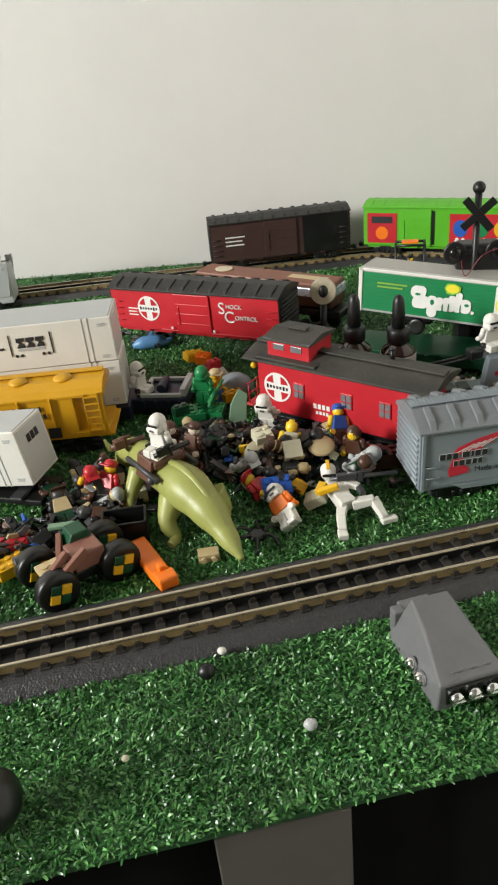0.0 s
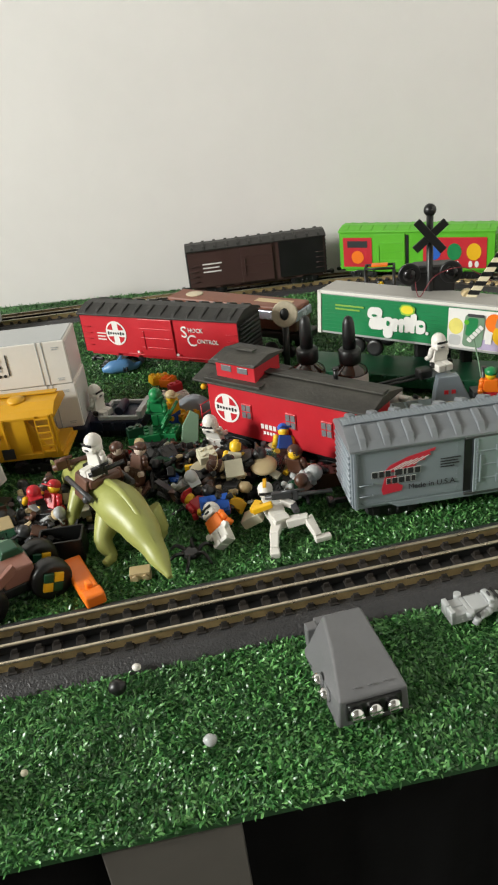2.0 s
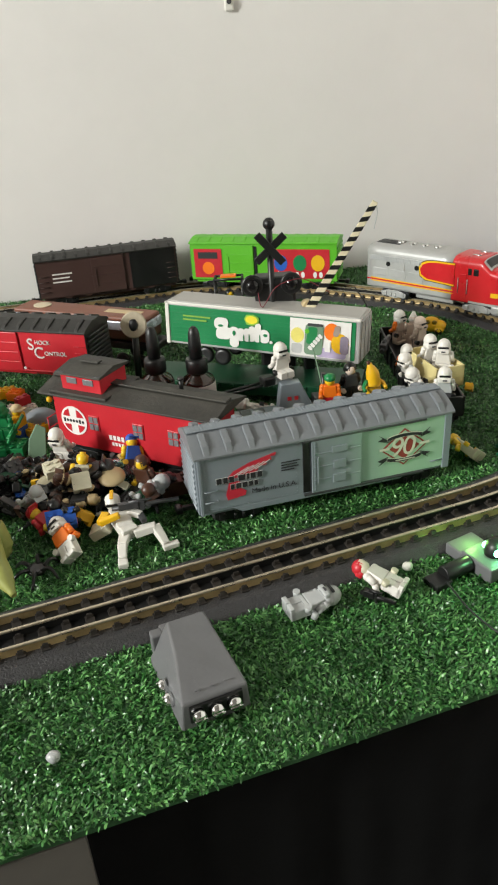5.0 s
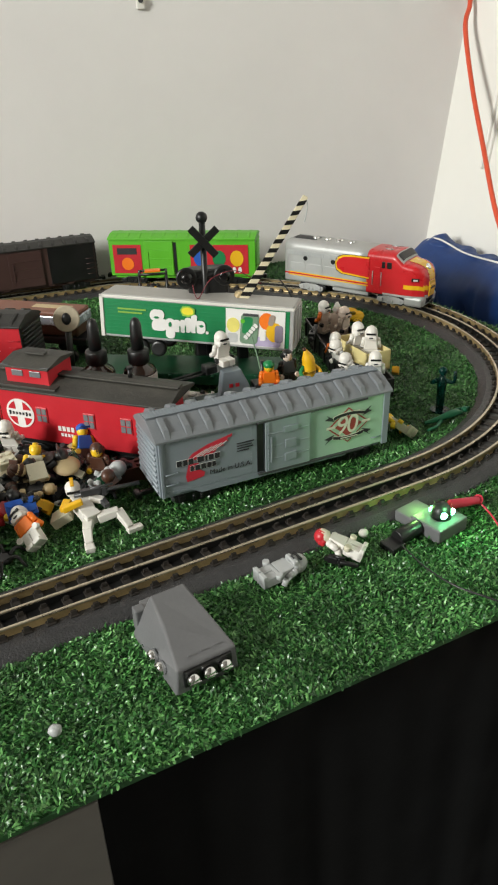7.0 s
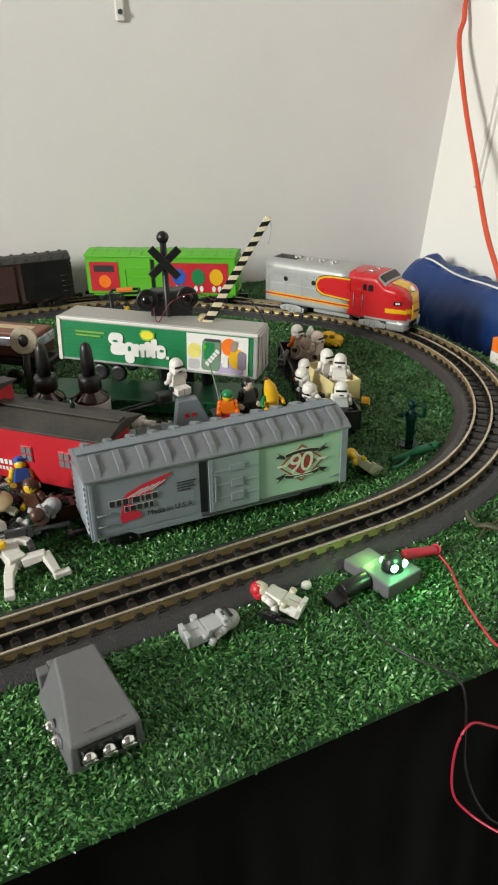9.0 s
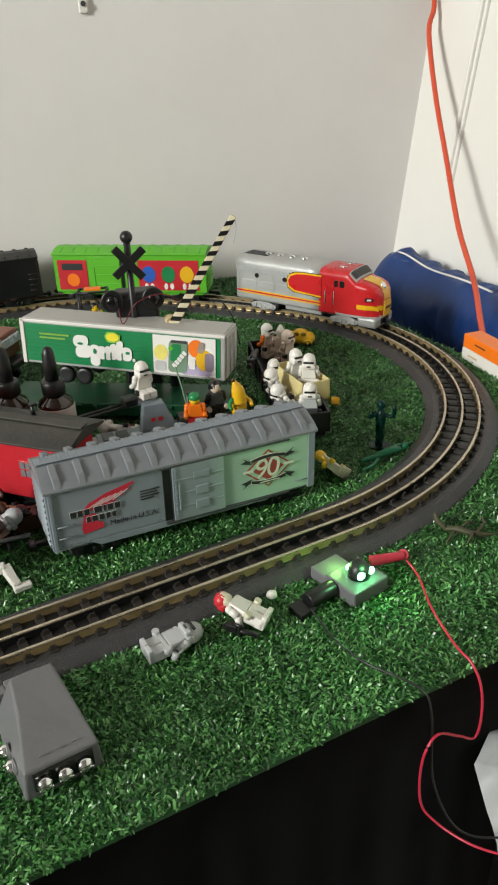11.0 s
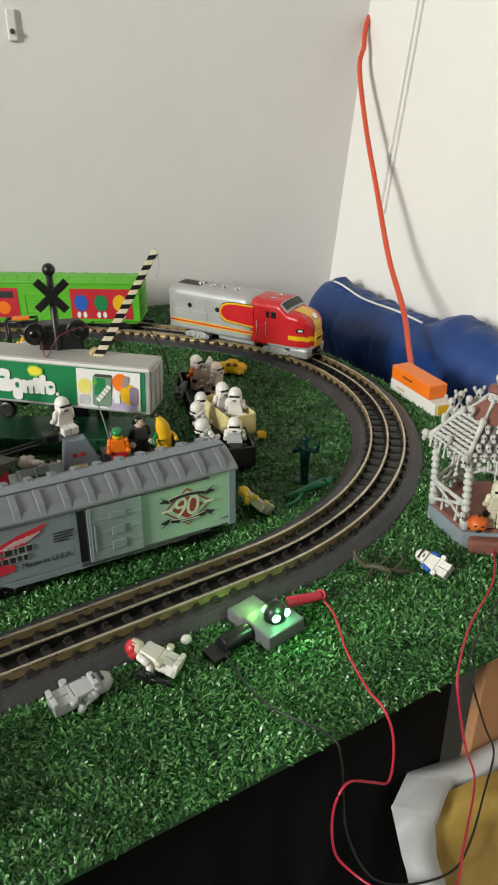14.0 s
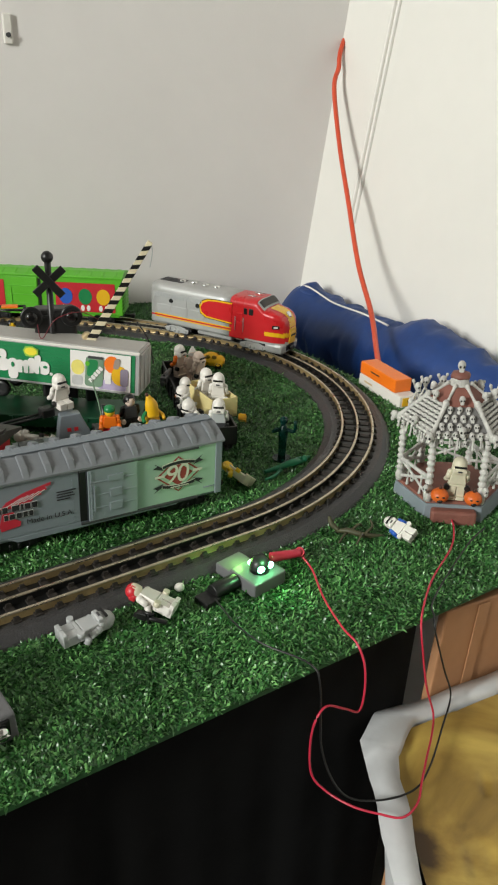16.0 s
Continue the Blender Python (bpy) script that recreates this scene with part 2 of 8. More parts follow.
def slab(name, x0, x1, y0, y1, z0, z1, mat, label, category, kind="structure"):
    b = box(x1 - x0, y1 - y0, z1 - z0, ((x0 + x1) / 2, (y0 + y1) / 2, z0))
    return tagged(part(name, b, mat), label, category, kind=kind)


# The back wall, met at a leaning corner by the white side panel
b = extruded([(-3.4, -0.76), (1.30, -0.76), (1.30, 2.3), (-3.4, 2.3)], 0.08)
turned(b, Matrix.Translation((0, WALL_Y + 0.04, 0)))
tagged(part("wall_back", b, WALL), "smooth warm grey painted wall behind the layout", "wall", kind="structure")
slab("floor", -3.4, 2.0, -2.2, 1.6, -0.80, -0.76, FLOOR, "dark carpeted floor under the table", "floor")
# Unseen ceiling and walls, darker than the back wall to keep shadows deep
slab("ceiling", -3.4, 2.0, -2.2, 1.6, 2.3, 2.35, FAR_WALL, "unseen ceiling, coloured dark to cut bounced light", "ceiling")
slab("wall_left", -3.48, -3.4, -2.2, -1.06, -0.76, 2.3, FAR_WALL, "unseen side wall, coloured dark to cut bounced light", "wall")
slab("wall_left_beyond", -3.48, -3.4, -0.38, 1.6, -0.76, 2.3, FAR_WALL, "unseen side wall past the assumed window, coloured dark to cut bounced light", "wall")
slab("wall_left_sill", -3.48, -3.4, -1.06, -0.38, -0.76, 0.94, FAR_WALL, "unseen wall under the assumed window, coloured dark to cut bounced light", "wall")
slab("wall_left_head", -3.48, -3.4, -1.06, -0.38, 2.26, 2.3, FAR_WALL, "unseen wall over the assumed window, coloured dark to cut bounced light", "wall")
slab("wall_front", -3.4, 2.0, -2.28, -2.2, -0.76, 2.3, FAR_WALL, "unseen front wall, coloured dark to cut bounced light", "wall")
panel = thing("wall_right", Matrix.Translation((0.8773, WALL_Y + 0.06, 0)) @ Matrix.Rotation(radians(10.4), 4, "Z") @ Matrix.Rotation(radians(6.35), 4, "Y"), "white painted side wall with a raised vertical moulding", "wall", kind="structure")
part("wall_panel", box(0.05, 4.2, 3.28, (0.045, -1.9, -0.82)), DOOR_PAINT, panel)
b = bmesh.new()
for dy, w in ((-0.170, 0.008), (-0.182, 0.006)):
    box(0.009, w, 1.55, (0.019, dy, 0.16), 0.0035, b)
turned(b, Matrix.Rotation(radians(2.4), 4, "X"))
part("moulding", b, DOOR_PAINT, panel, "thin raised double moulding")
slab("wall_closing", 0.9, 2.0, 1.56, 1.60, -0.80, 2.3, WALL, "plain painted wall behind the corner", "wall")
bk = thing("wall_bracket", pose(0.400, WALL_Y, 0.412), "small white plastic bracket screwed to the wall", "wall bracket")
part("plate", box(0.013, 0.006, 0.040, (0, -0.003, -0.012), 0.002), WHITE, bk)
part("screw", cyl(0.0035, 0.004, (0, -0.010, 0.0), 12, axis="y"), DARK_GREY, bk)
copy_thing(bk, pose(-0.238, WALL_Y, 0.462))
# Table with the turf layout
TABLE = [(-0.95, 0.240), (0.852, 0.5915), (0.693, 1.456), (-0.95, 1.456)]
table = thing("table", pose(0, 0, 0), "black draped table that carries the turf layout", "table")
part("tabletop", turned(extruded(TABLE, 0.016, "z"), Matrix.Translation((-0.012, 0.020, -0.0205)) @ Matrix.Diagonal((1, 0.985, 1, 1))), DARK_CLOTH, table)
A = math.atan2(0.195, 1)
part("front_board", turned(box(0.073, 0.006, 0.752, (0, 0, -0.76), 0.001), Matrix.Translation((0.141, 0.4253 + 0.195 * 0.141 + 0.005, 0)) @ Matrix.Rotation(A, 4, "Z")), GREY_BOARD, table, "narrow grey upright board")
for x, y in ((0.70, 1.10), (0.66, 1.40), (-0.85, 1.38), (-0.85, 0.34)):
    part("leg", box(0.04, 0.04, 0.726, (x, y, -0.76), 0.003), BLACK, table)
b = bmesh.new()
prev = None
for i in range(171):
    x = -0.94 + 1.515 * i / 170
    y = 0.4253 + 0.195 * x + 0.0135 + 0.0025 * math.sin(i * 0.9) * math.sin(i * 0.37)
    pair_ = [b.verts.new((x, y + 0.004 * k * math.sin(i * 0.9 + k), -0.006 - 0.75 * k)) for k in (0.0, 0.25, 0.5, 1.0)]
    if prev:
        for p, q, u, v in zip(prev, prev[1:], pair_, pair_[1:]):
            b.faces.new((p, u, v, q)).smooth = True
    prev = pair_
bmesh.ops.recalc_face_normals(b, faces=b.faces[:])
part("drape", b, DARK_CLOTH, table, "black cloth drape along the front")

turf = thing("turf", pose(0, 0, 0), "glossy green artificial turf mat with short blades", "turf", kind="structure")
part("turf_backing", turned(extruded(TABLE, 0.004, "z"), Matrix.Translation((0, 0, -0.004))), TURF_BASE, turf)


# Track line: front straight, right-hand curve, back straight, left-hand curve
def track_line(step=0.004):
    h = radians(12.6)
    d = Vector((math.cos(h), math.sin(h)))
    c, R = Vector((0.4070, 0.9950)), 0.3165
    pts = []
    p0 = c + R * Vector((math.sin(h), -math.cos(h)))
    left = Vector((-0.42, 0)) + Vector((0, p0.y + (-0.42 - p0.x) * math.tan(h)))
    pts += [left.lerp(p0, i / 60) for i in range(60)]
    for i in range(60):
        a = h - math.pi / 2 + (radians(50) - h + math.pi / 2) * i / 60
        pts.append(c + R * Vector((math.cos(a), math.sin(a))))

    def bez(p, q, r, s, n):
        return [p * (1 - t) ** 3 + 3 * q * t * (1 - t) ** 2 + 3 * r * t * t * (1 - t) + s * t ** 3 for t in [i / n for i in range(n)]]

    a = radians(50)
    p = c + R * Vector((math.cos(a), math.sin(a)))
    tdir = Vector((-math.sin(a), math.cos(a)))
    e = Vector((0.26, 1.398))
    ed = Vector((math.cos(radians(186)), math.sin(radians(186))))
    pts += bez(p, p + tdir * 0.14, e - ed * 0.15, e, 40)
    e2 = e + ed * 0.68
    pts += [e.lerp(e2, i / 40) for i in range(40)]
    pts += bez(e2, e2 + ed * 0.55, left - d * 0.52, left, 60)
    # even stations
    out, acc = [pts[0]], 0.0
    ring = pts + [pts[0]]
    for u, v in zip(ring, ring[1:]):
        L = (v - u).length
        s = step - acc
        while s <= L:
            out.append(u.lerp(v, s / L))
            s += step
        acc = L - (s - step)
    n = len(out)
    return [(out[i].x, out[i].y, math.atan2(out[(i + 1) % n].y - out[i - 1].y, out[(i + 1) % n].x - out[i - 1].x)) for i in range(n)]


LINE = track_line()
WEB = material("tarnished_rail_web", (0.38, 0.275, 0.13), 0.38, 0.45, vary=0.4, scale=60)
track = thing("track", pose(0, 0, 0), "three-rail model railway track on dark grey plastic roadbed", "railway track")
part("roadbed", sweep(LINE, [(-0.0385, 0.0), (-0.0365, 0.0022), (-0.029, 0.0066), (0.029, 0.0066), (0.0365, 0.0022), (0.0385, 0.0)]), ROADBED, track)
for side in (-0.0086, 0.0086):
    part("centre_strip", sweep(LINE, [(side - 0.0074, 0.0064), (side + 0.0074, 0.0064), (side + 0.0074, 0.0070), (side - 0.0074, 0.0070)]), BLACK, track, "black plastic strip between the rails")
for side, web, lab in ((-0.0172, WEB, "worn nickel rail"), (0.0172, WEB, "worn nickel rail"), (0.0, BLACK, "blackened centre rail with a worn top")):
    k = [(-0.0011, 0.0062), (0.0011, 0.0062), (0.0008, 0.0072), (0.0008, 0.0120), (0.0012, 0.0125), (0.0012, 0.0134), (0.0008, 0.0138), (-0.0008, 0.0138), (-0.0012, 0.0134), (-0.0012, 0.0125), (-0.0008, 0.0120), (-0.0008, 0.0072)]
    rb = sweep(LINE, [(s + side, z) for s, z in k])
    for j, f in enumerate(rb.faces):
        f.material_index = 1 if j % 12 in (0, 1, 2, 3, 9, 10, 11) else 0
    part("rail", rb, (RAIL, web), track, lab)


# Blades of the turf: short broad curled strips, combed in patches
def blades(count, seed):
    rng = np.random.default_rng(seed)
    x = rng.uniform(-0.55, 0.85, count * 2)
    y = rng.uniform(0.30, 1.455, count * 2)
    keep = (y > 0.4253 + 0.195 * x - 0.001) & (x < 0.852 - (y - 0.5915) * 0.1839)
    near = rng.uniform(0, 1, count * 2) < np.where(y < 0.8 + 0.2 * x, 1.0, 0.50)
    st = np.array([(p[0], p[1]) for p in LINE])[::2]
    idx = np.flatnonzero(keep & near)
    d = np.full(len(idx), 9.0)
    for k in range(0, len(st), 40):
        s = st[k:k + 40]
        d = np.minimum(d, ((x[idx, None] - s[None, :, 0]) ** 2 + (y[idx, None] - s[None, :, 1]) ** 2).min(1))
    idx = idx[d > 0.0370 ** 2][:count]
    x, y = x[idx], y[idx]
    n = len(x)
    comb = 1.7 * np.sin(x * 31 + 2.3 * np.sin(y * 23)) + 1.5 * np.sin(y * 37 - x * 14 + 1.9 * np.sin(x * 19)) + 0.8 * np.sin(x * 83 + y * 71)
    L, w = rng.uniform(0.0028, 0.0054, n), rng.uniform(0.00042, 0.00085, n)
    az, lean = comb + rng.normal(0, 1.5, n), rng.uniform(0.0, 0.85, n)
    curl, twist = rng.uniform(0.3, 2.1, n), rng.uniform(-1.6, 1.6, n)
    dx, dy = np.cos(az), np.sin(az)
    px, pz, out = np.zeros(n), np.zeros(n), []
    for t, k in ((0, 0.8), (0.36, 1.0), (0.7, 1.0), (1.0, 0.6)):
        if t:
            th = lean + curl * t
            px, pz = px + L * 0.34 * np.sin(th), np.maximum(pz + L * 0.34 * np.cos(th), 0.0006)
        sw = az + np.pi / 2 + twist * t
        for s in (-1, 1):
            out.append(np.stack([x + dx * px + np.cos(sw) * w * s * k, y + dy * px + np.sin(sw) * w * s * k, pz + w * s * k * 0.75 * np.sin(twist) * t], 1))
    v = np.stack(out, 1).reshape(-1, 3)
    base = np.arange(n)[:, None] * 8
    f = np.concatenate([base + np.array([[q, q + 1, q + 3, q + 2]]) for q in (0, 2, 4)], 0)
    me = bpy.data.meshes.new("turf_blades")
    me.from_pydata(v.tolist(), [], f.tolist())
    me.shade_smooth()
    return me


TURF = bpy.data.materials.new("turf_blades_plastic")
TURF.use_nodes = True
tn, tl = TURF.node_tree.nodes, TURF.node_tree.links
tb = tn["Principled BSDF"]
tb.inputs["Roughness"].default_value = 0.33
tb.inputs["Specular IOR Level"].default_value = 0.5
geo = tn.new("ShaderNodeNewGeometry")
ramp = tn.new("ShaderNodeValToRGB")
ramp.color_ramp.elements[0].color, ramp.color_ramp.elements[1].color = (0.017, 0.088, 0.017, 1), (0.175, 0.410, 0.125, 1)
mid = ramp.color_ramp.elements.new(0.6)
mid.color = (0.048, 0.178, 0.040, 1)
tl.new(geo.outputs["Random Per Island"], ramp.inputs["Fac"])
patch = tn.new("ShaderNodeTexNoise")
patch.inputs["Scale"].default_value = 13
patch.inputs["Detail"].default_value = 5
tco = tn.new("ShaderNodeTexCoord")
tl.new(tco.outputs["Object"], patch.inputs["Vector"])
pm = tn.new("ShaderNodeMapRange")
pm.inputs["From Min"].default_value, pm.inputs["From Max"].default_value = 0.3, 0.7
pm.inputs["To Min"].default_value, pm.inputs["To Max"].default_value = 0.62, 1.25
tl.new(patch.outputs["Fac"], pm.inputs["Value"])
hs = tn.new("ShaderNodeHueSaturation")
tl.new(pm.outputs[0], hs.inputs["Value"])
tl.new(ramp.outputs["Color"], hs.inputs["Color"])
tl.new(hs.outputs["Color"], tb.inputs["Base Color"])
bl = new("turf_blades", blades(345000, 3))
bl.data.materials.append(TURF)
bl.parent = turf
bl["kind"] = "stuff"

# ---- Rolling stock ----
def joined(name, pieces, at=None, parent=None, label=""):
    """One mesh out of several (bmesh, material) pieces."""
    out, mats = bmesh.new(), []
    for b, m in pieces:
        if m not in mats:
            mats.append(m)
        i = mats.index(m)
        for f in b.faces:
            f.material_index = i
        merged(out, b)
    return part(name, out, mats, parent, label, at)


def bogie(parent, x, gauge=0.032, r=0.0068, dark=None):
    """A two-axle truck with side frames, springs and four wheels."""
    dark = dark or BLACK
    t = part("truck", box(0.010, 0.030, 0.006, (0, 0, r), 0.001), dark, parent, at=Matrix.Translation((x, 0, 0)))
    for s in (-1, 1):
        b = extruded([(-0.021, r - 0.002), (-0.018, r - 0.004), (-0.008, r - 0.004), (-0.005, r - 0.0055), (0.005, r - 0.0055), (0.008, r - 0.004), (0.018, r - 0.004), (0.021, r - 0.002), (0.021, r + 0.002), (0.009, r + 0.0055), (-0.009, r + 0.0055), (-0.021, r + 0.002)], 0.0025, bevel=0.0004)
        for k in (-1, 1):
            box(0.006, 0.003, 0.006, (k * 0.0145, -0.0012, r - 0.003), 0.0006, b)
            cyl(0.0014, 0.005, (k * 0.0035, -0.0012, r - 0.0035), 8, bm=b)
        turned(b, Matrix.Translation((0, s * (gauge / 2 + 0.004), 0)) @ Matrix.Scale(-s, 4, (0, 1, 0)))
        bmesh.ops.recalc_face_normals(b, faces=b.faces[:])
        part("side_frame", b, dark, t)
    for k in (-0.0145, 0.0145):
        for s in (-1, 1):
            b = lathe([(0.001, -0.0016), (r + 0.001, -0.0016), (r + 0.001, -0.0008), (r, -0.0006), (r, 0.0016), (r * 0.75, 0.0016), (r * 0.7, 0.0011), (0.002, 0.0011), (0.0016, 0.002)], 20)
            turned(b, Matrix.Translation((k, s * gauge / 2, r)) @ Matrix.Rotation(radians(-90 * s), 4, "X"))
            bmesh.ops.recalc_face_normals(b, faces=b.faces[:])
            part("wheel", b, DARK_GREY, t)
    return t


def car_roof(L, W, z, rise, ribs, over=0.0025, rib_h=0.0020, rib_w=0.0046):
    """A shallow gabled roof with raised cross ribs."""
    w = W / 2 + over
    b = extruded([(-w, z - 0.0012), (-w, z + 0.0008), (-w * 0.8, z + rise * 0.42), (-w * 0.28, z + rise), (w * 0.28, z + rise), (w * 0.8, z + rise * 0.42), (w, z + 0.0008), (w, z - 0.0012)], L + 0.004, "x", bevel=0.0003)
    for i in range(ribs):
        x = -L / 2 + (i + 0.5) * L / ribs
        for s in (-1, 1):
            r = extruded([(s * w * 0.98, z + 0.001), (s * w * 0.80, z + rise * 0.42 + rib_h), (s * w * 0.30, z + rise + rib_h * 0.7), (s * w * 0.26, z + rise - 0.001), (s * w * 0.8, z)], rib_w, "x", bevel=0.0008)
            turned(r, Matrix.Translation((x, 0, 0)))
            merged(b, r)
    return b


def boxcar(at, L, W, z0, H, rise, body_m, roof_m, end_m, label, ribs=11, group="", open_gap=0.0, rack=True, trucks=True, rib_h=0.0020, rib_w=0.0046):
    """Model boxcar: x along its length, its lettered side towards -y."""
    t = thing("boxcar", at, label, "model boxcar", group)
    b = box(L, W, H, (0, 0, z0), 0.0008)
    box(L * 0.96, W * 0.80, 0.006, (0, 0, z0 - 0.005), 0.0008, b)
    for i in range(4):
        k = (-0.30, -0.16, 0.16, 0.30)[i] * L
        extr = extruded([(k - 0.006, z0 + 0.001), (k - 0.0035, z0 - 0.0028), (k + 0.0035, z0 - 0.0028), (k + 0.006, z0 + 0.001)], 0.001)
        turned(extr, Matrix.Translation((0, -W / 2 + 0.0012, 0)))
        merged(b, extr)
    body = part("body", b, body_m, t)
    part("roof", car_roof(L, W, z0 + H, rise, ribs, rib_h=rib_h, rib_w=rib_w), roof_m, t)
    for s in (-1, 1):
        end = part("end_panel", box(0.002, W, H, (s * L / 2, 0, z0), 0.0006), end_m, t)
        for i in range(9):
            part("end_rib", cyl(0.0017, W * 0.90, (s * (L / 2 + 0.0008), -W * 0.45, z0 + 0.004 + i * (H - 0.006) / 9), 8, axis="y"), end_m, end)
    for s in (-1, 1):
        r = bmesh.new()
        for zz in (z0 + 0.010, z0 + 0.018, z0 + 0.026, z0 + 0.034):
            cyl(0.0005, 0.013, (s * (L / 2 - 0.009) - 0.0065, -W / 2 - 0.0016, zz), 6, axis="x", bm=r)
            for k in (-1, 1):
                cyl(0.0005, 0.002, (s * (L / 2 - 0.009) + k * 0.0062, -W / 2 - 0.0018, zz), 6, axis="y", bm=r)
        if rack:
            part("ladder", r, body_m, t)
        else:
            r.free()
    # couplers
    for s in (-1, 1):
        b = box(0.014, 0.004, 0.004, (s * (L / 2 + 0.006), 0, 0.007), 0.0006)
        box(0.006, 0.010, 0.006, (s * (L / 2 + 0.013), 0, 0.006), 0.0015, b)
        part("coupler", b, BLACK, t)
    if trucks:
        for s in (-1, 1):
            bogie(t, s * (L / 2 - 0.034))
    return t, body


def car_door(t, x, W, z0, H, w, mat, proud=0.0016):
    b = box(w, 0.0016, H, (x, -W / 2 - proud, z0 + 0.001), 0.0005)
    for i in range(1, 4):
        box(w * 0.94, 0.0008, 0.0012, (x, -W / 2 - proud - 0.0009, z0 + H * i / 4), 0.0003, b)
    d = part("door", b, mat, t)
    part("latch", box(0.0015, 0.0015, H * 0.5, (x - w * 0.38, -W / 2 - proud - 0.0012, z0 + H * 0.2), 0.0004), mat, d)
    return d


def bars(t, x, y, z, w, n, mat, h=0.0012, gap=0.0022, rz=0, name="lettering_bar"):
    """Small unreadable print as plain bars."""
    for i in range(n):
        ww = w * (1.0, 0.86, 0.94, 0.7)[i % 4]
        plate([(-w / 2, -h / 2), (-w / 2 + ww, -h / 2), (-w / 2 + ww, h / 2), (-w / 2, h / 2)], name, mat, t, facing(x, y, z - i * gap, rz), 0.0003)


# Grey boxcar standing off the track on the turf
L, W, Z0, HB = 0.223, 0.054, 0.016, 0.052
car, body = boxcar(tip(0.3657, 0.7530, 0.0, 8.7, 0.0, 0.6), L, W, Z0, HB, 0.011, GREY, material("boxcar_roof_grey", (0.170, 0.182, 0.196), 0.45, vary=0.1, scale=30, bump=0.15), GREY, "grey model boxcar with a pale green end panel, derailed on turf", 12, rack=False, rib_h=0.0032, rib_w=0.0056)
FADE = material("green_fading_to_grey", (0.33, 0.50, 0.36), 0.42, vary=0.07, scale=25, bump=0.1)
fn_, fk_ = FADE.node_tree.nodes, FADE.node_tree.links
fs_, fr_, fh_ = fn_.new("ShaderNodeSeparateXYZ"), fn_.new("ShaderNodeValToRGB"), fn_["Hue/Saturation/Value"]
fc_ = fn_.new("ShaderNodeTexCoord")
fm_ = fn_.new("ShaderNodeMapRange")
fm_.inputs["From Min"].default_value, fm_.inputs["From Max"].default_value = 0.014, 0.058
fr_.color_ramp.elements[0].color, fr_.color_ramp.elements[1].color = (0.215, 0.250, 0.268, 1), (0.33, 0.50, 0.36, 1)
fk_.new(fc_.outputs["Object"], fs_.inputs[0])
fk_.new(fs_.outputs["X"], fm_.inputs["Value"])
fk_.new(fm_.outputs[0], fr_.inputs["Fac"])
fk_.new(fr_.outputs["Color"], fh_.inputs["Color"])
part("green_panel", box(0.077, 0.0012, HB - 0.002, (0.0665, -W / 2 - 0.0003, Z0 + 0.001), 0.0004), FADE, car, "pale green side panel fading to grey")
part("corner_post", box(0.0065, 0.0030, HB + 0.001, (0.1080, -W / 2 - 0.0005, Z0 - 0.001), 0.0006), GREY, car)
part("corner_post", box(0.0030, 0.0026, HB + 0.001, (-0.1095, -W / 2 - 0.0003, Z0 - 0.001), 0.0006), GREY, car)
part("side_sill", turned(extruded([(-0.084, Z0 + 0.001), (-0.076, Z0 - 0.0040), (0.066, Z0 - 0.0040), (0.074, Z0 + 0.001)], 0.0020, bevel=0.0003), Matrix.Translation((0, -W / 2 + 0.0008, 0))), GREY, car)
board = box(L + 0.002, 0.0110, 0.0012, (0, 0, Z0 + HB + 0.0114), 0.0003)
for i in range(74):
    box(0.0013, 0.0124, 0.0005, (-L / 2 + 0.003 + i * 0.00297, 0, Z0 + HB + 0.0124), 0, board)
part("running_board", board, GREY, car, "slatted roof walk")
for x, zz in ((-0.1015, 0.011), (-0.1015, 0.021), (0.0985, 0.008)):
    gi = cyl(0.0005, 0.011, (x - 0.0055, -W / 2 - 0.0018, Z0 + zz), 6, axis="x")
    for k in (-1, 1):
        cyl(0.0005, 0.0022, (x + k * 0.0052, -W / 2 - 0.0020, Z0 + zz), 6, axis="y", bm=gi)
    part("grab_iron", gi, GREY, car)
rv = bmesh.new()
for i in range(22):
    for zz in (Z0 + 0.0025, Z0 + HB - 0.0040):
        box(0.0009, 0.0006, 0.0009, (-0.104 + i * 0.0037, -W / 2 - 0.0002, zz), 0, rv)
for x in (-0.105, -0.0285):
    for i in range(13):
        box(0.0008, 0.0006, 0.0009, (x, -W / 2 - 0.0002, Z0 + 0.004 + i * 0.0035), 0, rv)
part("rivet_rows", rv, GREY, car)
car_door(car, 0.006, W, Z0, HB - 0.003, 0.044, FADE, 0.002)
part("door_gap", box(0.006, 0.001, HB - 0.004, (-0.020, -W / 2 - 0.0002, Z0 + 0.002)), BLACK, car, "dark gap beside the sliding door")
b = box(0.11, 0.0025, 0.0022, (0.032, -W / 2 - 0.0016, Z0 + HB - 0.003), 0.0005)
box(0.11, 0.0025, 0.0022, (0.032, -W / 2 - 0.0016, Z0 - 0.001), 0.0005, b)
part("door_rail", b, DARK_GREY, car)
for dz, w in ((0.036, 0.014), (0.021, 0.011), (0.008, 0.012)):
    part("door_panel_frame", box(w, 0.0012, 0.0080 if w < 0.014 else 0.006, (0.008, -W / 2 - 0.0034, Z0 + dz), 0.0006), FADE, car)
dt = bmesh.new()
for i in range(15):
    box(0.0012, 0.0010, 0.0018, (-0.0135, -W / 2 - 0.0032, Z0 + 0.003 + i * 0.0031), 0.0003, dt)
part("door_rivets", dt, FADE, car)
LOGO_RED = material("logo_red_print", (0.52, 0.025, 0.045), 0.4, vary=0.05)
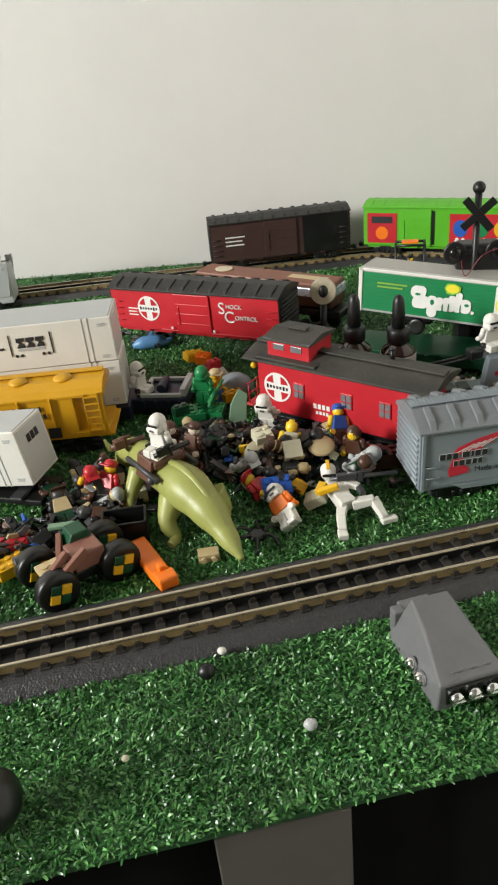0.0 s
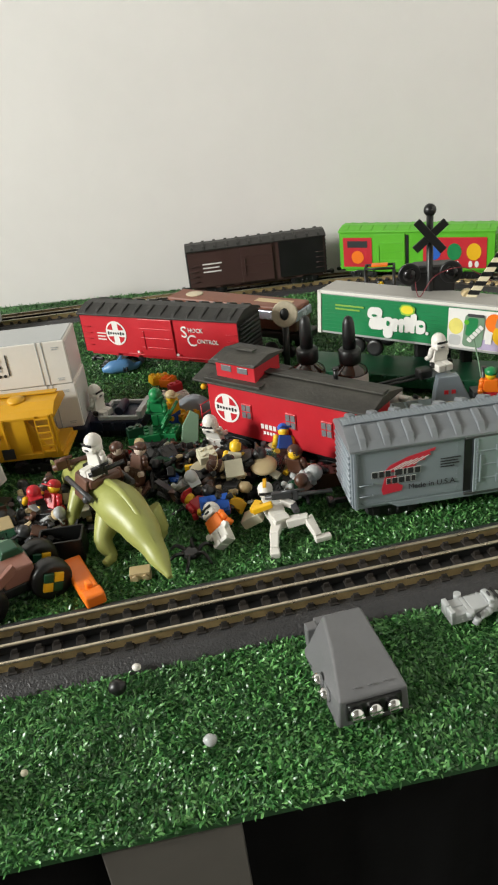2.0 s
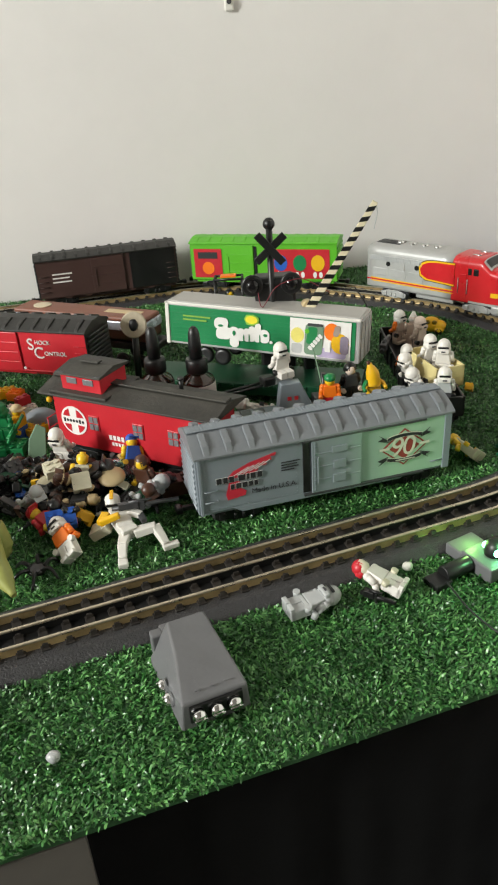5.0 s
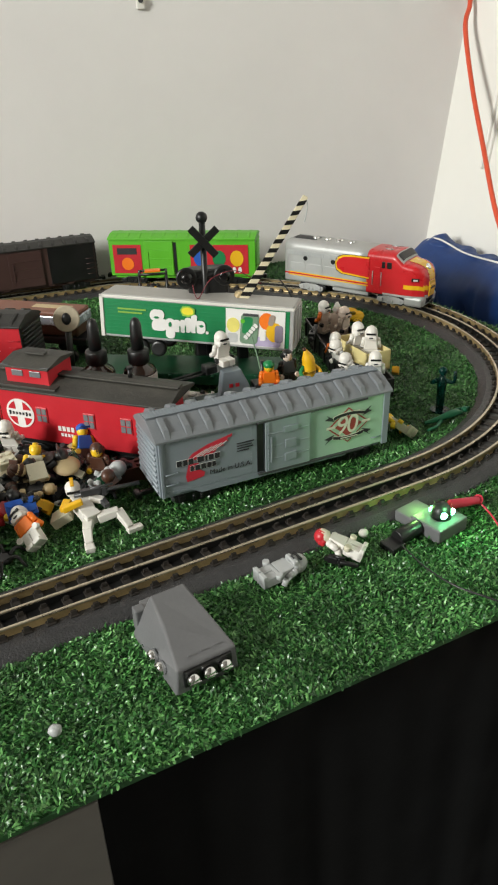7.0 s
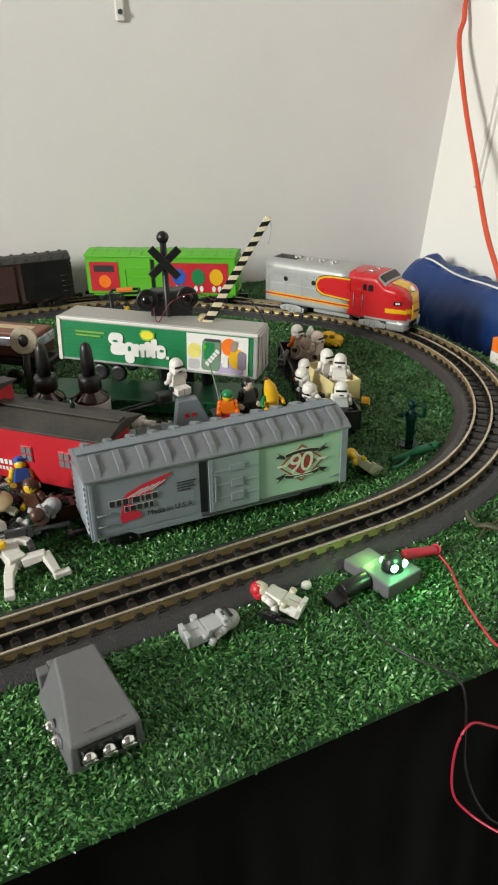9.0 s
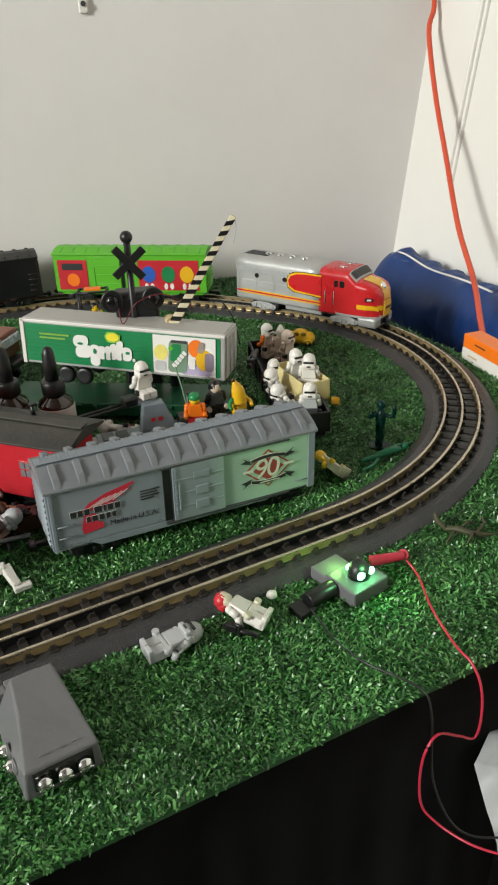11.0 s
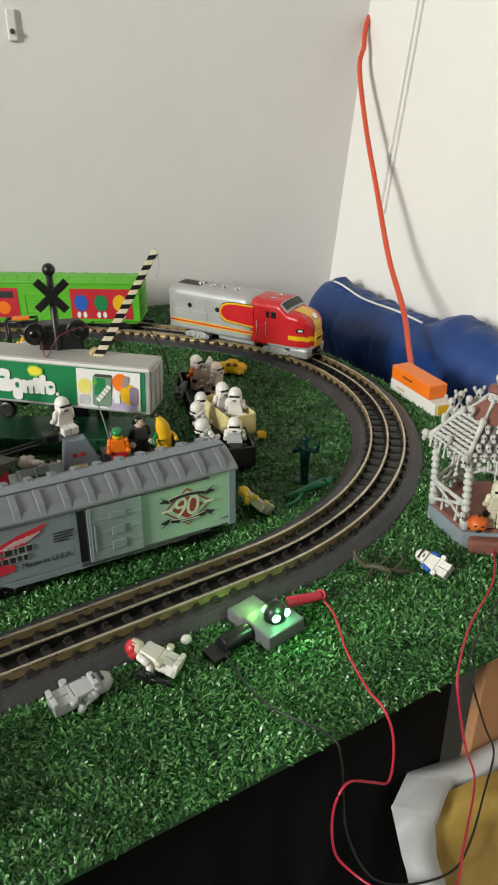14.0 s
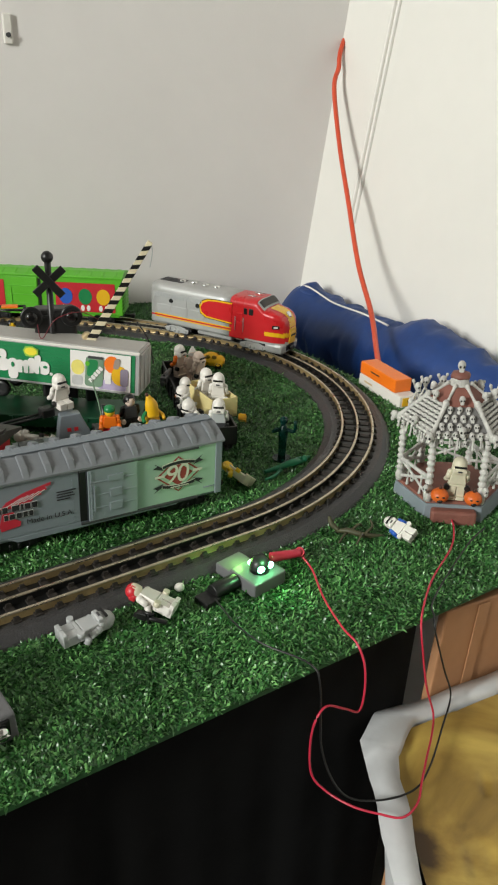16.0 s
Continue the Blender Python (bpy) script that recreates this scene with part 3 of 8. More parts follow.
PRINT = material("dark_print", (0.02, 0.02, 0.022), 0.5, vary=0.1)
WHITE_PRINT = material("white_print", (0.75, 0.73, 0.70), 0.5, vary=0.04)
FY = -W / 2 - 0.0003
# the wing and boot badge, as plain shapes
plate([(-0.016, -0.001), (-0.010, 0.0050), (0.004, 0.0105), (0.026, 0.0155), (0.0255, 0.0130), (0.021, 0.0125), (0.0225, 0.0095), (0.017, 0.0090), (0.018, 0.006), (0.012, 0.0055), (0.010, 0.0020), (-0.004, -0.001)], "wing_badge", LOGO_RED, car, facing(-0.072, FY, Z0 + 0.030))
plate([(-0.008, 0.002), (0.001, 0.002), (0.000, -0.004), (0.006, -0.008), (0.005, -0.012), (-0.010, -0.014), (-0.011, -0.009)], "boot_badge", LOGO_RED, car, facing(-0.078, FY, Z0 + 0.0235))
LOGO_WHITE = material("badge_white_outline", (0.62, 0.62, 0.60), 0.5, vary=0.05)


def word(x0, z, widths, h):
    """A brand word as a row of plain dark blocks with pale outlines."""
    x = x0
    for i, w in enumerate(widths):
        for g, m, d in ((0.00022, LOGO_WHITE, 0.0002), (-0.00004, PRINT, 0.0004)):
            o = [(-w / 2 - g, -h / 2 - g), (w / 2 + g, -h / 2 - g), (w / 2 + g, h / 2 + g), (-w / 2 - g, h / 2 + g)]
            plate(o, "letter_block", m, car, facing(x + w / 2, FY - d, z))
        x += w + 0.0012 + (0.0022 if i == 2 and len(widths) > 5 else 0)


for k in range(5):
    plate([(-0.012 + 0.005 * k, 0.0), (-0.0116 + 0.005 * k, -0.0004), (0.003 + 0.0045 * k, 0.0062), (0.0026 + 0.0045 * k, 0.0066)], "feather_line", LOGO_WHITE, car, facing(-0.072, FY - 0.00025, Z0 + 0.0305 + 0.0008 * k))
word(-0.0965, Z0 + 0.0285, (0.0044, 0.0038, 0.0042, 0.0058, 0.0020, 0.0044, 0.0044), 0.0052)
word(-0.0850, Z0 + 0.0215, (0.0032, 0.0042, 0.0042, 0.0034, 0.0032), 0.0048)
letters("Made in U.S.A.", 0.0066, "lettering", PRINT, car, facing(-0.0480, FY - 0.0003, Z0 + 0.0135), 0.00008)
bars(car, -0.034, FY - 0.0003, Z0 + 0.0345, 0.016, 4, PRINT, 0.0009, 0.0024)
FG = -W / 2 - 0.0012
RUST_PRINT = material("badge_rust_red", (0.30, 0.045, 0.035), 0.45, vary=0.08)
CREAM_PRINT = material("badge_cream", (0.62, 0.62, 0.50), 0.5, vary=0.05)
BX, BZ = 0.0675, Z0 + 0.0275
plate([(0, 0.0175), (0.0215, 0), (0, -0.0175), (-0.0215, 0)], "diamond_line", RUST_PRINT, car, facing(BX, FG, BZ))
plate([(0, 0.0158), (0.0193, 0), (0, -0.0158), (-0.0193, 0)], "diamond_field", PALE_GREEN, car, facing(BX, FG - 0.0002, BZ))
plate([(0, 0.0112), (0.0140, 0), (0, -0.0112), (-0.0140, 0)], "diamond_badge", RUST_PRINT, car, facing(BX, FG - 0.0004, BZ))
for s in (-1, 1):
    rib_ = [(-0.0160 + 0.0032 * k, s * (0.0118 - 0.00009 * (k - 5) ** 2) - 0.0018) for k in range(11)]
    plate(rib_ + [(x, z + 0.0036) for x, z in rib_[::-1]], "ribbon_line", CREAM_PRINT, car, facing(BX, FG - 0.0006, BZ))
    plate([(x * 0.985, z + 0.0004) for x, z in rib_] + [(x * 0.985, z + 0.0032) for x, z in rib_[::-1]], "ribbon", PRINT, car, facing(BX, FG - 0.0008, BZ))
    for e in (-1, 1):
        plate([(e * 0.0150, s * 0.0090), (e * 0.0235, s * 0.0145), (e * 0.0205, s * 0.0115), (e * 0.0245, s * 0.0095), (e * 0.0150, s * 0.0068)][::(-e * s)], "ribbon_tail", PRINT, car, facing(BX, FG - 0.0005, BZ))
letters("90", 0.0255, "lettering", CREAM_PRINT, car, facing(BX - 0.0020, FG - 0.0010, BZ + 0.0003), 0.00008, "cream numerals", 0.86, 0.12)
letters("CELEBRATING", 0.0036, "lettering", CREAM_PRINT, car, facing(BX, FG - 0.0011, BZ + 0.0120), 0.00008)
for e in (-1, 1):
    bars(car, BX + e * 0.0185, FG - 0.0010, BZ + 0.001, 0.0090, 1, CREAM_PRINT, 0.0022)
bars(car, BX + 0.001, FG - 0.0010, BZ - 0.0116, 0.018, 1, CREAM_PRINT, 0.0010)


def round_badge(t, x, y, z, r=0.0125, rz=0):
    """White disc with a broad white cross between four red corners, its word as plain bars."""
    plate(oval(r, r, 28), "round_badge", WHITE_PRINT, t, facing(x, y, z, rz))
    e = r * 0.27
    for sx in (-1, 1):
        for sz in (-1, 1):
            w = [(sx * e, sz * e)]
            for i in range(6):
                q = radians(20 + 50 * i / 5)
                w.append((sx * r * 0.86 * math.cos(q), sz * r * 0.86 * math.sin(q)))
            plate(w if sx * sz > 0 else w[::-1], "badge_corner", RED, t, facing(x, y - 0.0003 * math.cos(radians(rz)), z, rz))
    for i in range(7):
        c = r * (-0.72 + 0.24 * i)
        hh = r * (0.13 if i in (0, 5) else 0.085)
        plate([(c - r * 0.06, -hh), (c + r * 0.06, -hh), (c + r * 0.06, hh), (c - r * 0.06, hh)], "word_bar", PRINT, t, facing(x, y - 0.0006, z, rz))


# Red boxcar with a black roof, off the track
L, W, Z0, HB = 0.228, 0.052, 0.030, 0.050
rc, body = boxcar(tip(0.0705, 1.0745, 0.002, -26.2, 0, -0.6), L, W, Z0, HB, 0.009, RED, ROOF_BLACK, BLACK, "red model boxcar with a black roof, derailed on turf", 12)
round_badge(rc, -0.060, -W / 2 - 0.0003, Z0 + 0.027, 0.0155)
bars(rc, -0.083, -W / 2 - 0.0003, Z0 + 0.026, 0.014, 3, WHITE_PRINT, 0.0014, 0.004)
car_door(rc, 0.002, W, Z0, HB - 0.003, 0.048, RED)
part("door_rail", box(0.13, 0.002, 0.0018, (0.02, -W / 2 - 0.0012, Z0 + 0.001), 0.0004), RED, rc)
for txt, size, x, z in (("S", 0.0195, 0.0415, 0.0335), ("HOCK", 0.0070, 0.0575, 0.0365), ("C", 0.0195, 0.0510, 0.0235), ("ONTROL", 0.0070, 0.0725, 0.0235)):
    letters(txt, size, "lettering", WHITE_PRINT, rc, facing(x, -W / 2 - 0.0006, Z0 + z), 0.0005)
for x in (-0.028, 0.030):
    plate(oval(0.0017, 0.0017, 10), "rivet_dot", WHITE_PRINT, rc, facing(x, -W / 2 - 0.0032, Z0 + 0.006))

# Red caboose
DUSTY_ROOF = material("dusty_black_roof", (0.040, 0.037, 0.031), 0.62, vary=0.75, scale=34, bump=0.5)
L, W, Z0, HB = 0.182, 0.052, 0.019, 0.052
cb = thing("caboose", tip(0.2178, 0.8440, 0.0, -35, 0, 0.3), "red model caboose with a black roof and cupola, derailed on turf", "model caboose")
part("body", box(L - 0.014, W, HB, (0.002, 0, Z0), 0.0008), RED, cb)
part("underframe", box(L - 0.01, W * 0.8, 0.006, (0, 0, Z0 - 0.006), 0.0008), BLACK, cb)
ro = extruded([(-W / 2 - 0.004, Z0 + HB - 0.001), (-W / 2 - 0.004, Z0 + HB + 0.001), (-0.006, Z0 + HB + 0.0075), (0.006, Z0 + HB + 0.0075), (W / 2 + 0.004, Z0 + HB + 0.001), (W / 2 + 0.004, Z0 + HB - 0.001)], L + 0.012, "x", bevel=0.0004)
part("roof", ro, DUSTY_ROOF, cb)
part("roof_walk", box(L + 0.010, 0.010, 0.0016, (0, 0, Z0 + HB + 0.0085), 0.0003), DUSTY_ROOF, cb)
cu = part("cupola", box(0.046, 0.040, 0.018, (-0.050, 0, Z0 + HB + 0.003), 0.0008), RED, cb)
cr = extruded([(-0.024, Z0 + HB + 0.020), (-0.024, Z0 + HB + 0.0218), (0, Z0 + HB + 0.026), (0.024, Z0 + HB + 0.0218), (0.024, Z0 + HB + 0.020)], 0.052, "x", bevel=0.0004)
turned(cr, Matrix.Translation((-0.050, 0, 0)))
part("cupola_roof", cr, DUSTY_ROOF, cu)
part("cupola_walk", box(0.020, 0.007, 0.0015, (-0.050, 0, Z0 + HB + 0.0265), 0.0003), DUSTY_ROOF, cu)
cbp = box(0.066, 0.056, 0.0022, (-0.050, 0, Z0 + HB + 0.0022), 0.0004)
part("cupola_base", cbp, DUSTY_ROOF, cu, "dusty black roof step under the cupola")
for e in (-1, 1):
    for f in (-1, 1):
        part("grab_bar", box(0.010, 0.0022, 0.0020, (-0.050 + e * 0.021, f * 0.0215, Z0 + HB + 0.0205), 0.0004), BLACK, cu)
PANE = material("dusty_window", (0.17, 0.17, 0.18), 0.25, vary=0.15, scale=60)
for x in (-0.060, -0.041):
    part("cupola_window", box(0.012, 0.001, 0.006, (x, -0.0202, Z0 + HB + 0.011), 0.0004), PANE, cu)
for x, w in ((-0.036, 0.012), (0.014, 0.012), (0.052, 0.012)):
    wf = part("window", box(w, 0.0014, 0.016, (x, -W / 2 - 0.0004, Z0 + 0.020), 0.0005), RED, cb)
    for dx in (-1, 1):
        for dz in (0, 1):
            part("pane", box(w * 0.38, 0.0008, 0.006, (x + dx * w * 0.23, -W / 2 - 0.0012, Z0 + 0.0215 + dz * 0.0072)), PANE, wf)
round_badge(cb, -0.0600, -W / 2 - 0.0003, Z0 + 0.027, 0.0150)
for i in range(4):
    plate([(-0.0016, -0.0024), (0.0016, -0.0024), (0.0016, 0.0024), (-0.0016, 0.0024)], "mark_bar", WHITE_PRINT, cb, facing(-0.019 + i * 0.0046, -W / 2 - 0.0003, Z0 + 0.0165))
    plate([(-0.0012, -0.0016), (0.0012, -0.0016), (0.0012, 0.0016), (-0.0012, 0.0016)], "mark_bar", WHITE_PRINT, cb, facing(-0.017 + i * 0.0036, -W / 2 - 0.0003, Z0 + 0.0100))
for s in (-1, 1):
    pf = part("platform", box(0.016, W, 0.002, (s * (L / 2 + 0.001), 0, Z0 - 0.001), 0.0004), RED, cb)
    rl = bmesh.new()
    for yy in (-0.022, -0.008, 0.008, 0.022):
        cyl(0.0006, 0.022, (s * (L / 2 + 0.007), yy, Z0), 6, bm=rl)
    for zz in (0.010, 0.021):
        cyl(0.0006, 0.046, (s * (L / 2 + 0.007), -0.023, Z0 + zz), 6, axis="y", bm=rl)
    part("railing", rl, RED, pf)
    bogie(cb, s * (L / 2 - 0.036))
sm = cyl(0.0022, 0.012, (0.040, 0.012, Z0 + HB + 0.004), 10)
cyl(0.0032, 0.002, (0.040, 0.012, Z0 + HB + 0.016), 10, bm=sm)
part("smoke_jack", sm, BLACK, cb)
part("marker_lamp", ball(0.003, (-L / 2 + 0.006, -W / 2 - 0.002, Z0 + HB - 0.006), seg=10), YELLOW, cb, "yellow marker lamp")

# Green flat car under the tilted trailer
fl = thing("flatcar", tip(0.347, 0.975, 0.0, -20, 0, 1.2), "dark green model flatcar lying on turf", "model flatcar")
b = box(0.236, 0.056, 0.007, (0, 0, 0.016), 0.0012)
for i in range(14):
    box(0.004, 0.003, 0.004, (-0.105 + i * 0.0162, -0.0285, 0.018), 0.0006, b)
part("deck", b, DARK_GREEN, fl)
part("side_sill", turned(extruded([(-0.112, 0.0165), (-0.085, 0.009), (0.085, 0.009), (0.112, 0.0165)], 0.003, bevel=0.0006), Matrix.Translation((0, -0.026, 0))), DARK_GREEN, fl)
for s in (-1, 1):
    bogie(fl, s * 0.082)

# Green trailer with a drinks advert, tilted on the flatcar
TL, TW, TH = 0.226, 0.046, 0.049
tr = thing("trailer", Matrix.Translation((0.3605, 0.9895, 0.0490)) @ Matrix.Rotation(radians(-29.5), 4, "Z") @ Matrix.Rotation(radians(2.0), 4, "Y") @ Matrix.Rotation(radians(-3), 4, "X"), "green and silver toy semi-trailer leaning on a flatcar", "toy trailer")
b = box(TL, TW, TH, (0, 0, 0), 0.0012)
part("body", b, SILVER, tr)
gp = box(TL - 0.010, 0.001, TH - 0.007, (0, -TW / 2 - 0.0002, 0.0030), 0.0003)
sp = part("side_panel", gp, TRAILER_GREEN, tr, "ribbed green side panel")
for i in range(9):
    part("panel_rib", box(TL - 0.010, 0.0006, 0.0008, (0, -TW / 2 - 0.0008, 0.007 + i * 0.0042)), TRAILER_GREEN, sp)
fr = box(0.0045, 0.002, TH, (-TL / 2 + 0.002, -TW / 2 - 0.0006, 0), 0.0005)
box(TL, 0.002, 0.0030, (0, -TW / 2 - 0.0006, TH - 0.003), 0.0005, fr)
part("white_edge", fr, WHITE, tr)
part("roof_sheet", box(TL - 0.004, TW - 0.004, 0.001, (0, 0, TH - 0.0003), 0.0003), material("trailer_roof_grey", (0.40, 0.385, 0.36), 0.5, vary=0.1, scale=20), tr)
SY = -TW / 2 - 0.0016
# the big white word on the side becomes joined rounded blocks of its size
def rounded(w, h, r, lean=0.0):
    o = []
    for cx_, cz_, a0 in ((w / 2 - r, h / 2 - r, 0), (-w / 2 + r, h / 2 - r, 90), (-w / 2 + r, -h / 2 + r, 180), (w / 2 - r, -h / 2 + r, 270)):
        for k in range(5):
            q = radians(a0 + 22.5 * k)
            x, z = cx_ + r * math.cos(q), cz_ + r * math.sin(q)
            o.append((x + lean * z, z))
    return o


for i, (x, w, lo_, hi_, lean) in enumerate(((-0.0440, 0.0170, 0.0235, 0.0365, 0.1), (-0.0410, 0.0190, 0.0120, 0.0260, 0.15), (-0.0285, 0.0110, 0.0040, 0.0275, 0.0), (-0.0205, 0.0090, 0.0120, 0.0265, 0.0), (-0.0135, 0.0065, 0.0120, 0.0270, 0.0), (-0.0075, 0.0080, 0.0125, 0.0300, 0.05), (-0.0005, 0.0070, 0.0125, 0.0340, 0.05), (0.0070, 0.0120, 0.0125, 0.0275, 0.0), (0.0150, 0.0036, 0.0125, 0.0160, 0.0))):
    plate(rounded(w, hi_ - lo_, min(w, hi_ - lo_) * 0.42, lean), "word_block", WHITE_PRINT, tr, facing(x, SY - 0.00004 * i, (lo_ + hi_) / 2))
for x, z, rx, rz_ in ((-0.0285, 0.0205, 0.0018, 0.0030), (0.0085, 0.0215, 0.0024, 0.0016), (-0.0445, 0.0275, 0.0030, 0.0014), (-0.0170, 0.0160, 0.0007, 0.0040), (-0.0105, 0.0165, 0.0006, 0.0044), (0.0020, 0.0170, 0.0006, 0.0046)):
    plate(oval(rx, rz_, 12), "word_gap", TRAILER_GREEN, tr, facing(x, SY - 0.0008, z))
LEMON = material("lemon_print", (0.78, 0.66, 0.03), 0.5, vary=0.06)
plate([(-0.009, 0.001), (-0.006, 0.0055), (0.002, 0.0062), (0.0085, 0.003), (0.0080, -0.003), (0.001, -0.0060), (-0.006, -0.0052)], "lemon_leaf", material("leaf_print", (0.25, 0.50, 0.05), 0.5), tr, facing(-0.0075, SY - 0.0005, 0.0370))
plate(oval(0.0070, 0.0044, 16), "lemon_shape", LEMON, tr, facing(-0.0075, SY - 0.0009, 0.0374))
bars(tr, -0.074, SY, 0.0345, 0.034, 2, material("faint_yellow_print", (0.22, 0.40, 0.05), 0.5), 0.0018, 0.0040)
plate([(-0.0335, -0.0205), (0.0335, -0.0205), (0.0335, 0.0205), (-0.0335, 0.0205)], "advert_panel", WHITE_PRINT, tr, facing(0.0700, SY, 0.0240), label="white advert panel with coloured cans and fruit")
LILAC = material("lilac_print", (0.45, 0.38, 0.55), 0.5, vary=0.15)
for i, (x, z, o, m) in enumerate(((0.0450, 0.026, oval(0.0075, 0.0085, 16), material("pale_lemon_print", (0.75, 0.66, 0.16), 0.5)), (0.0445, 0.0115, rounded(0.012, 0.011, 0.003), material("pale_grey_print", (0.50, 0.50, 0.49), 0.5)), (0.0830, 0.0095, rounded(0.032, 0.0105, 0.003), LILAC), (0.0830, 0.0330, oval(0.0085, 0.0095, 16), ORANGE), (0.0920, 0.0210, oval(0.0095, 0.0110, 16), YELLOW), (0.0968, 0.0195, rounded(0.0090, 0.0200, 0.0035), material("mauve_print", (0.24, 0.20, 0.26), 0.5)), (0.0885, 0.0345, rounded(0.0065, 0.0120, 0.0028, 0.2), material("mauve_print_b", (0.30, 0.24, 0.20), 0.5)), (0.0635, 0.0230, rounded(0.0200, 0.0340, 0.0040, 0.05), SAND_GREEN), (0.0615, 0.0270, rounded(0.0110, 0.0190, 0.0030, 0.1), GREEN), (0.0560, 0.0315, oval(0.0026, 0.0026, 10), LIME), (0.0650, 0.0390, rounded(0.0170, 0.0030, 0.0012), DARK_GREY), (0.0790, 0.0165, rounded(0.0065, 0.0110, 0.0012), WHITE_PRINT))):
    plate(o, "advert_shape", m, tr, facing(x, SY - 0.0004 - 0.0001 * i, z), 0.0003)
m_ = facing(0.0655, SY - 0.0022, 0.0205) @ Matrix.Rotation(radians(52), 4, "Z")
for k in range(5):
    plate(rounded(0.0036, 0.0052, 0.0012), "advert_word", WHITE_PRINT, tr, m_ @ Matrix.Translation((-0.0088 + k * 0.0044, 0, 0)), 0.0003)
rear = box(0.002, TW * 0.9, TH * 0.9, (TL / 2 + 0.0004, 0, 0.002), 0.0005)
for s in (-1, 1):
    cyl(0.0007, TH * 0.85, (TL / 2 + 0.0018, s * 0.008, 0.004), 6, bm=rear)
part("rear_door", rear, SILVER, tr)
part("chassis_rail", box(TL * 0.95, 0.018, 0.004, (0, 0, -0.004), 0.0006), BLACK, tr)


def road_wheel(parent, at, r=0.0095, w=0.006, rim=None):
    wl = lathe([(r * 0.6, -w / 2), (r * 0.93, -w / 2), (r, -w * 0.3), (r, w * 0.3), (r * 0.93, w / 2), (r * 0.6, w / 2)], 24)
    tyre = part("wheel", turned(wl, Matrix.Rotation(radians(90), 4, "X")), BLACK, parent, "black rubber tyre", at)
    hb = lathe([(r * 0.62, -w * 0.35), (r * 0.62, w * 0.35), (r * 0.5, w * 0.4), (r * 0.4, w * 0.2), (r * 0.15, w * 0.25), (r * 0.12, w * 0.45)], 16)
    part("rim", turned(hb, Matrix.Rotation(radians(90), 4, "X")), rim or SILVER, tyre)
    return tyre


for x in (-0.066, -0.045):
    for s in (-1, 1):
        road_wheel(tr, Matrix.Translation((x, s * 0.019, -0.011)))

# Silver and brown container on a black chassis
OLD_CREAM = material("aged_cream_ring", (0.55, 0.48, 0.34), 0.5, vary=0.15, scale=80)
ct = thing("container", tip(0.150, 1.150, 0.036, -31, 0, 0.5), "brown and silver toy tank-style container on a black chassis", "toy container")
part("lower_shell", box(0.200, 0.040, 0.018, (0, 0, 0), 0.003), BROWN, ct)
part("silver_band", box(0.202, 0.041, 0.0115, (0, 0, 0.0135), 0.0012), material("silver_blue_band", (0.50, 0.55, 0.62), 0.25, 0.35, vary=0.35, scale=45), ct, "glossy silver-blue band")
part("lid", box(0.199, 0.038, 0.006, (0, 0, 0.0245), 0.0022), material("reddish_lid_plastic", (0.20, 0.075, 0.045), 0.5, vary=0.2, scale=30), ct)
ringb = lathe([(0.0090, 0.0306), (0.0112, 0.0306), (0.0112, 0.0316), (0.0090, 0.0316)], 20)
part("ring_mark", turned(ringb, Matrix.Translation((-0.066, 0, 0)) @ Matrix.Diagonal((1.1, 0.95, 1, 1))), OLD_CREAM, ct, "cream ring")
plate([(-0.026, -0.006), (0.026, -0.006), (0.026, 0.006), (-0.026, 0.006)], "label_shape", TAN, ct, Matrix.Translation((0.058, 0.002, 0.0304)))
ch = part("chassis", box(0.200, 0.036, 0.010, (0.01, 0, -0.012), 0.002), BLACK, ct)
for x in (-0.07, 0.06, 0.085):
    for s in (-1, 1):
        road_wheel(ct, Matrix.Translation((x, s * 0.017, -0.0265)), 0.0095, 0.006, CHROME)
rf = thing("round_plaque", tip(0.2140, 1.050, 0.071, -10, -15), "cream round plaque with a dark centre", "plaque")
part("disc", turned(lathe([(0.0145, 0), (0.0155, 0.001), (0.0155, 0.003), (0.0145, 0.004)], 24), Matrix.Rotation(radians(90), 4, "X")), material("aged_cream", (0.42, 0.36, 0.26), 0.5, vary=0.2, scale=200), rf)
part("dark_centre", turned(ball(0.006, s=(0.9, 1.2, 0.35), seg=12), Matrix.Translation((0, -0.0045, 0)) @ Matrix.Rotation(radians(90), 4, "X")), BLACK, rf)
pst = cyl(0.004, 0.071, (0, 0.002, -0.071), 10)
part("stem", pst, BLACK, rf)


# ---- Train on the track ----
def on_track(near):
    i = min(range(len(LINE)), key=lambda k: (LINE[k][0] - near[0]) ** 2 + (LINE[k][1] - near[1]) ** 2)
    x, y, h = LINE[i]
    return x, y, math.degrees(h) + 180


def between(p, q):
    """Pose of a car whose trucks stand on the track near p and q; x points from p to q."""
    a, c = on_track(p), on_track(q)
    return tip((a[0] + c[0]) / 2, (a[1] + c[1]) / 2, 0.0126, math.degrees(math.atan2(c[1] - a[1], c[0] - a[0])))


LOCO_RED = material("loco_red_paint", (0.55, 0.015, 0.02), 0.3, vary=0.06, scale=25, coat=0.3)
LOCO_YELLOW = material("loco_yellow_paint", (0.80, 0.45, 0.01), 0.3, vary=0.06, scale=25, coat=0.3)
lo = thing("locomotive", between((0.590, 1.262), (0.707, 1.115)), "silver and red streamlined model diesel locomotive on the track", "model locomotive")
LW, LH, LZ = 0.056, 0.060, 0.016


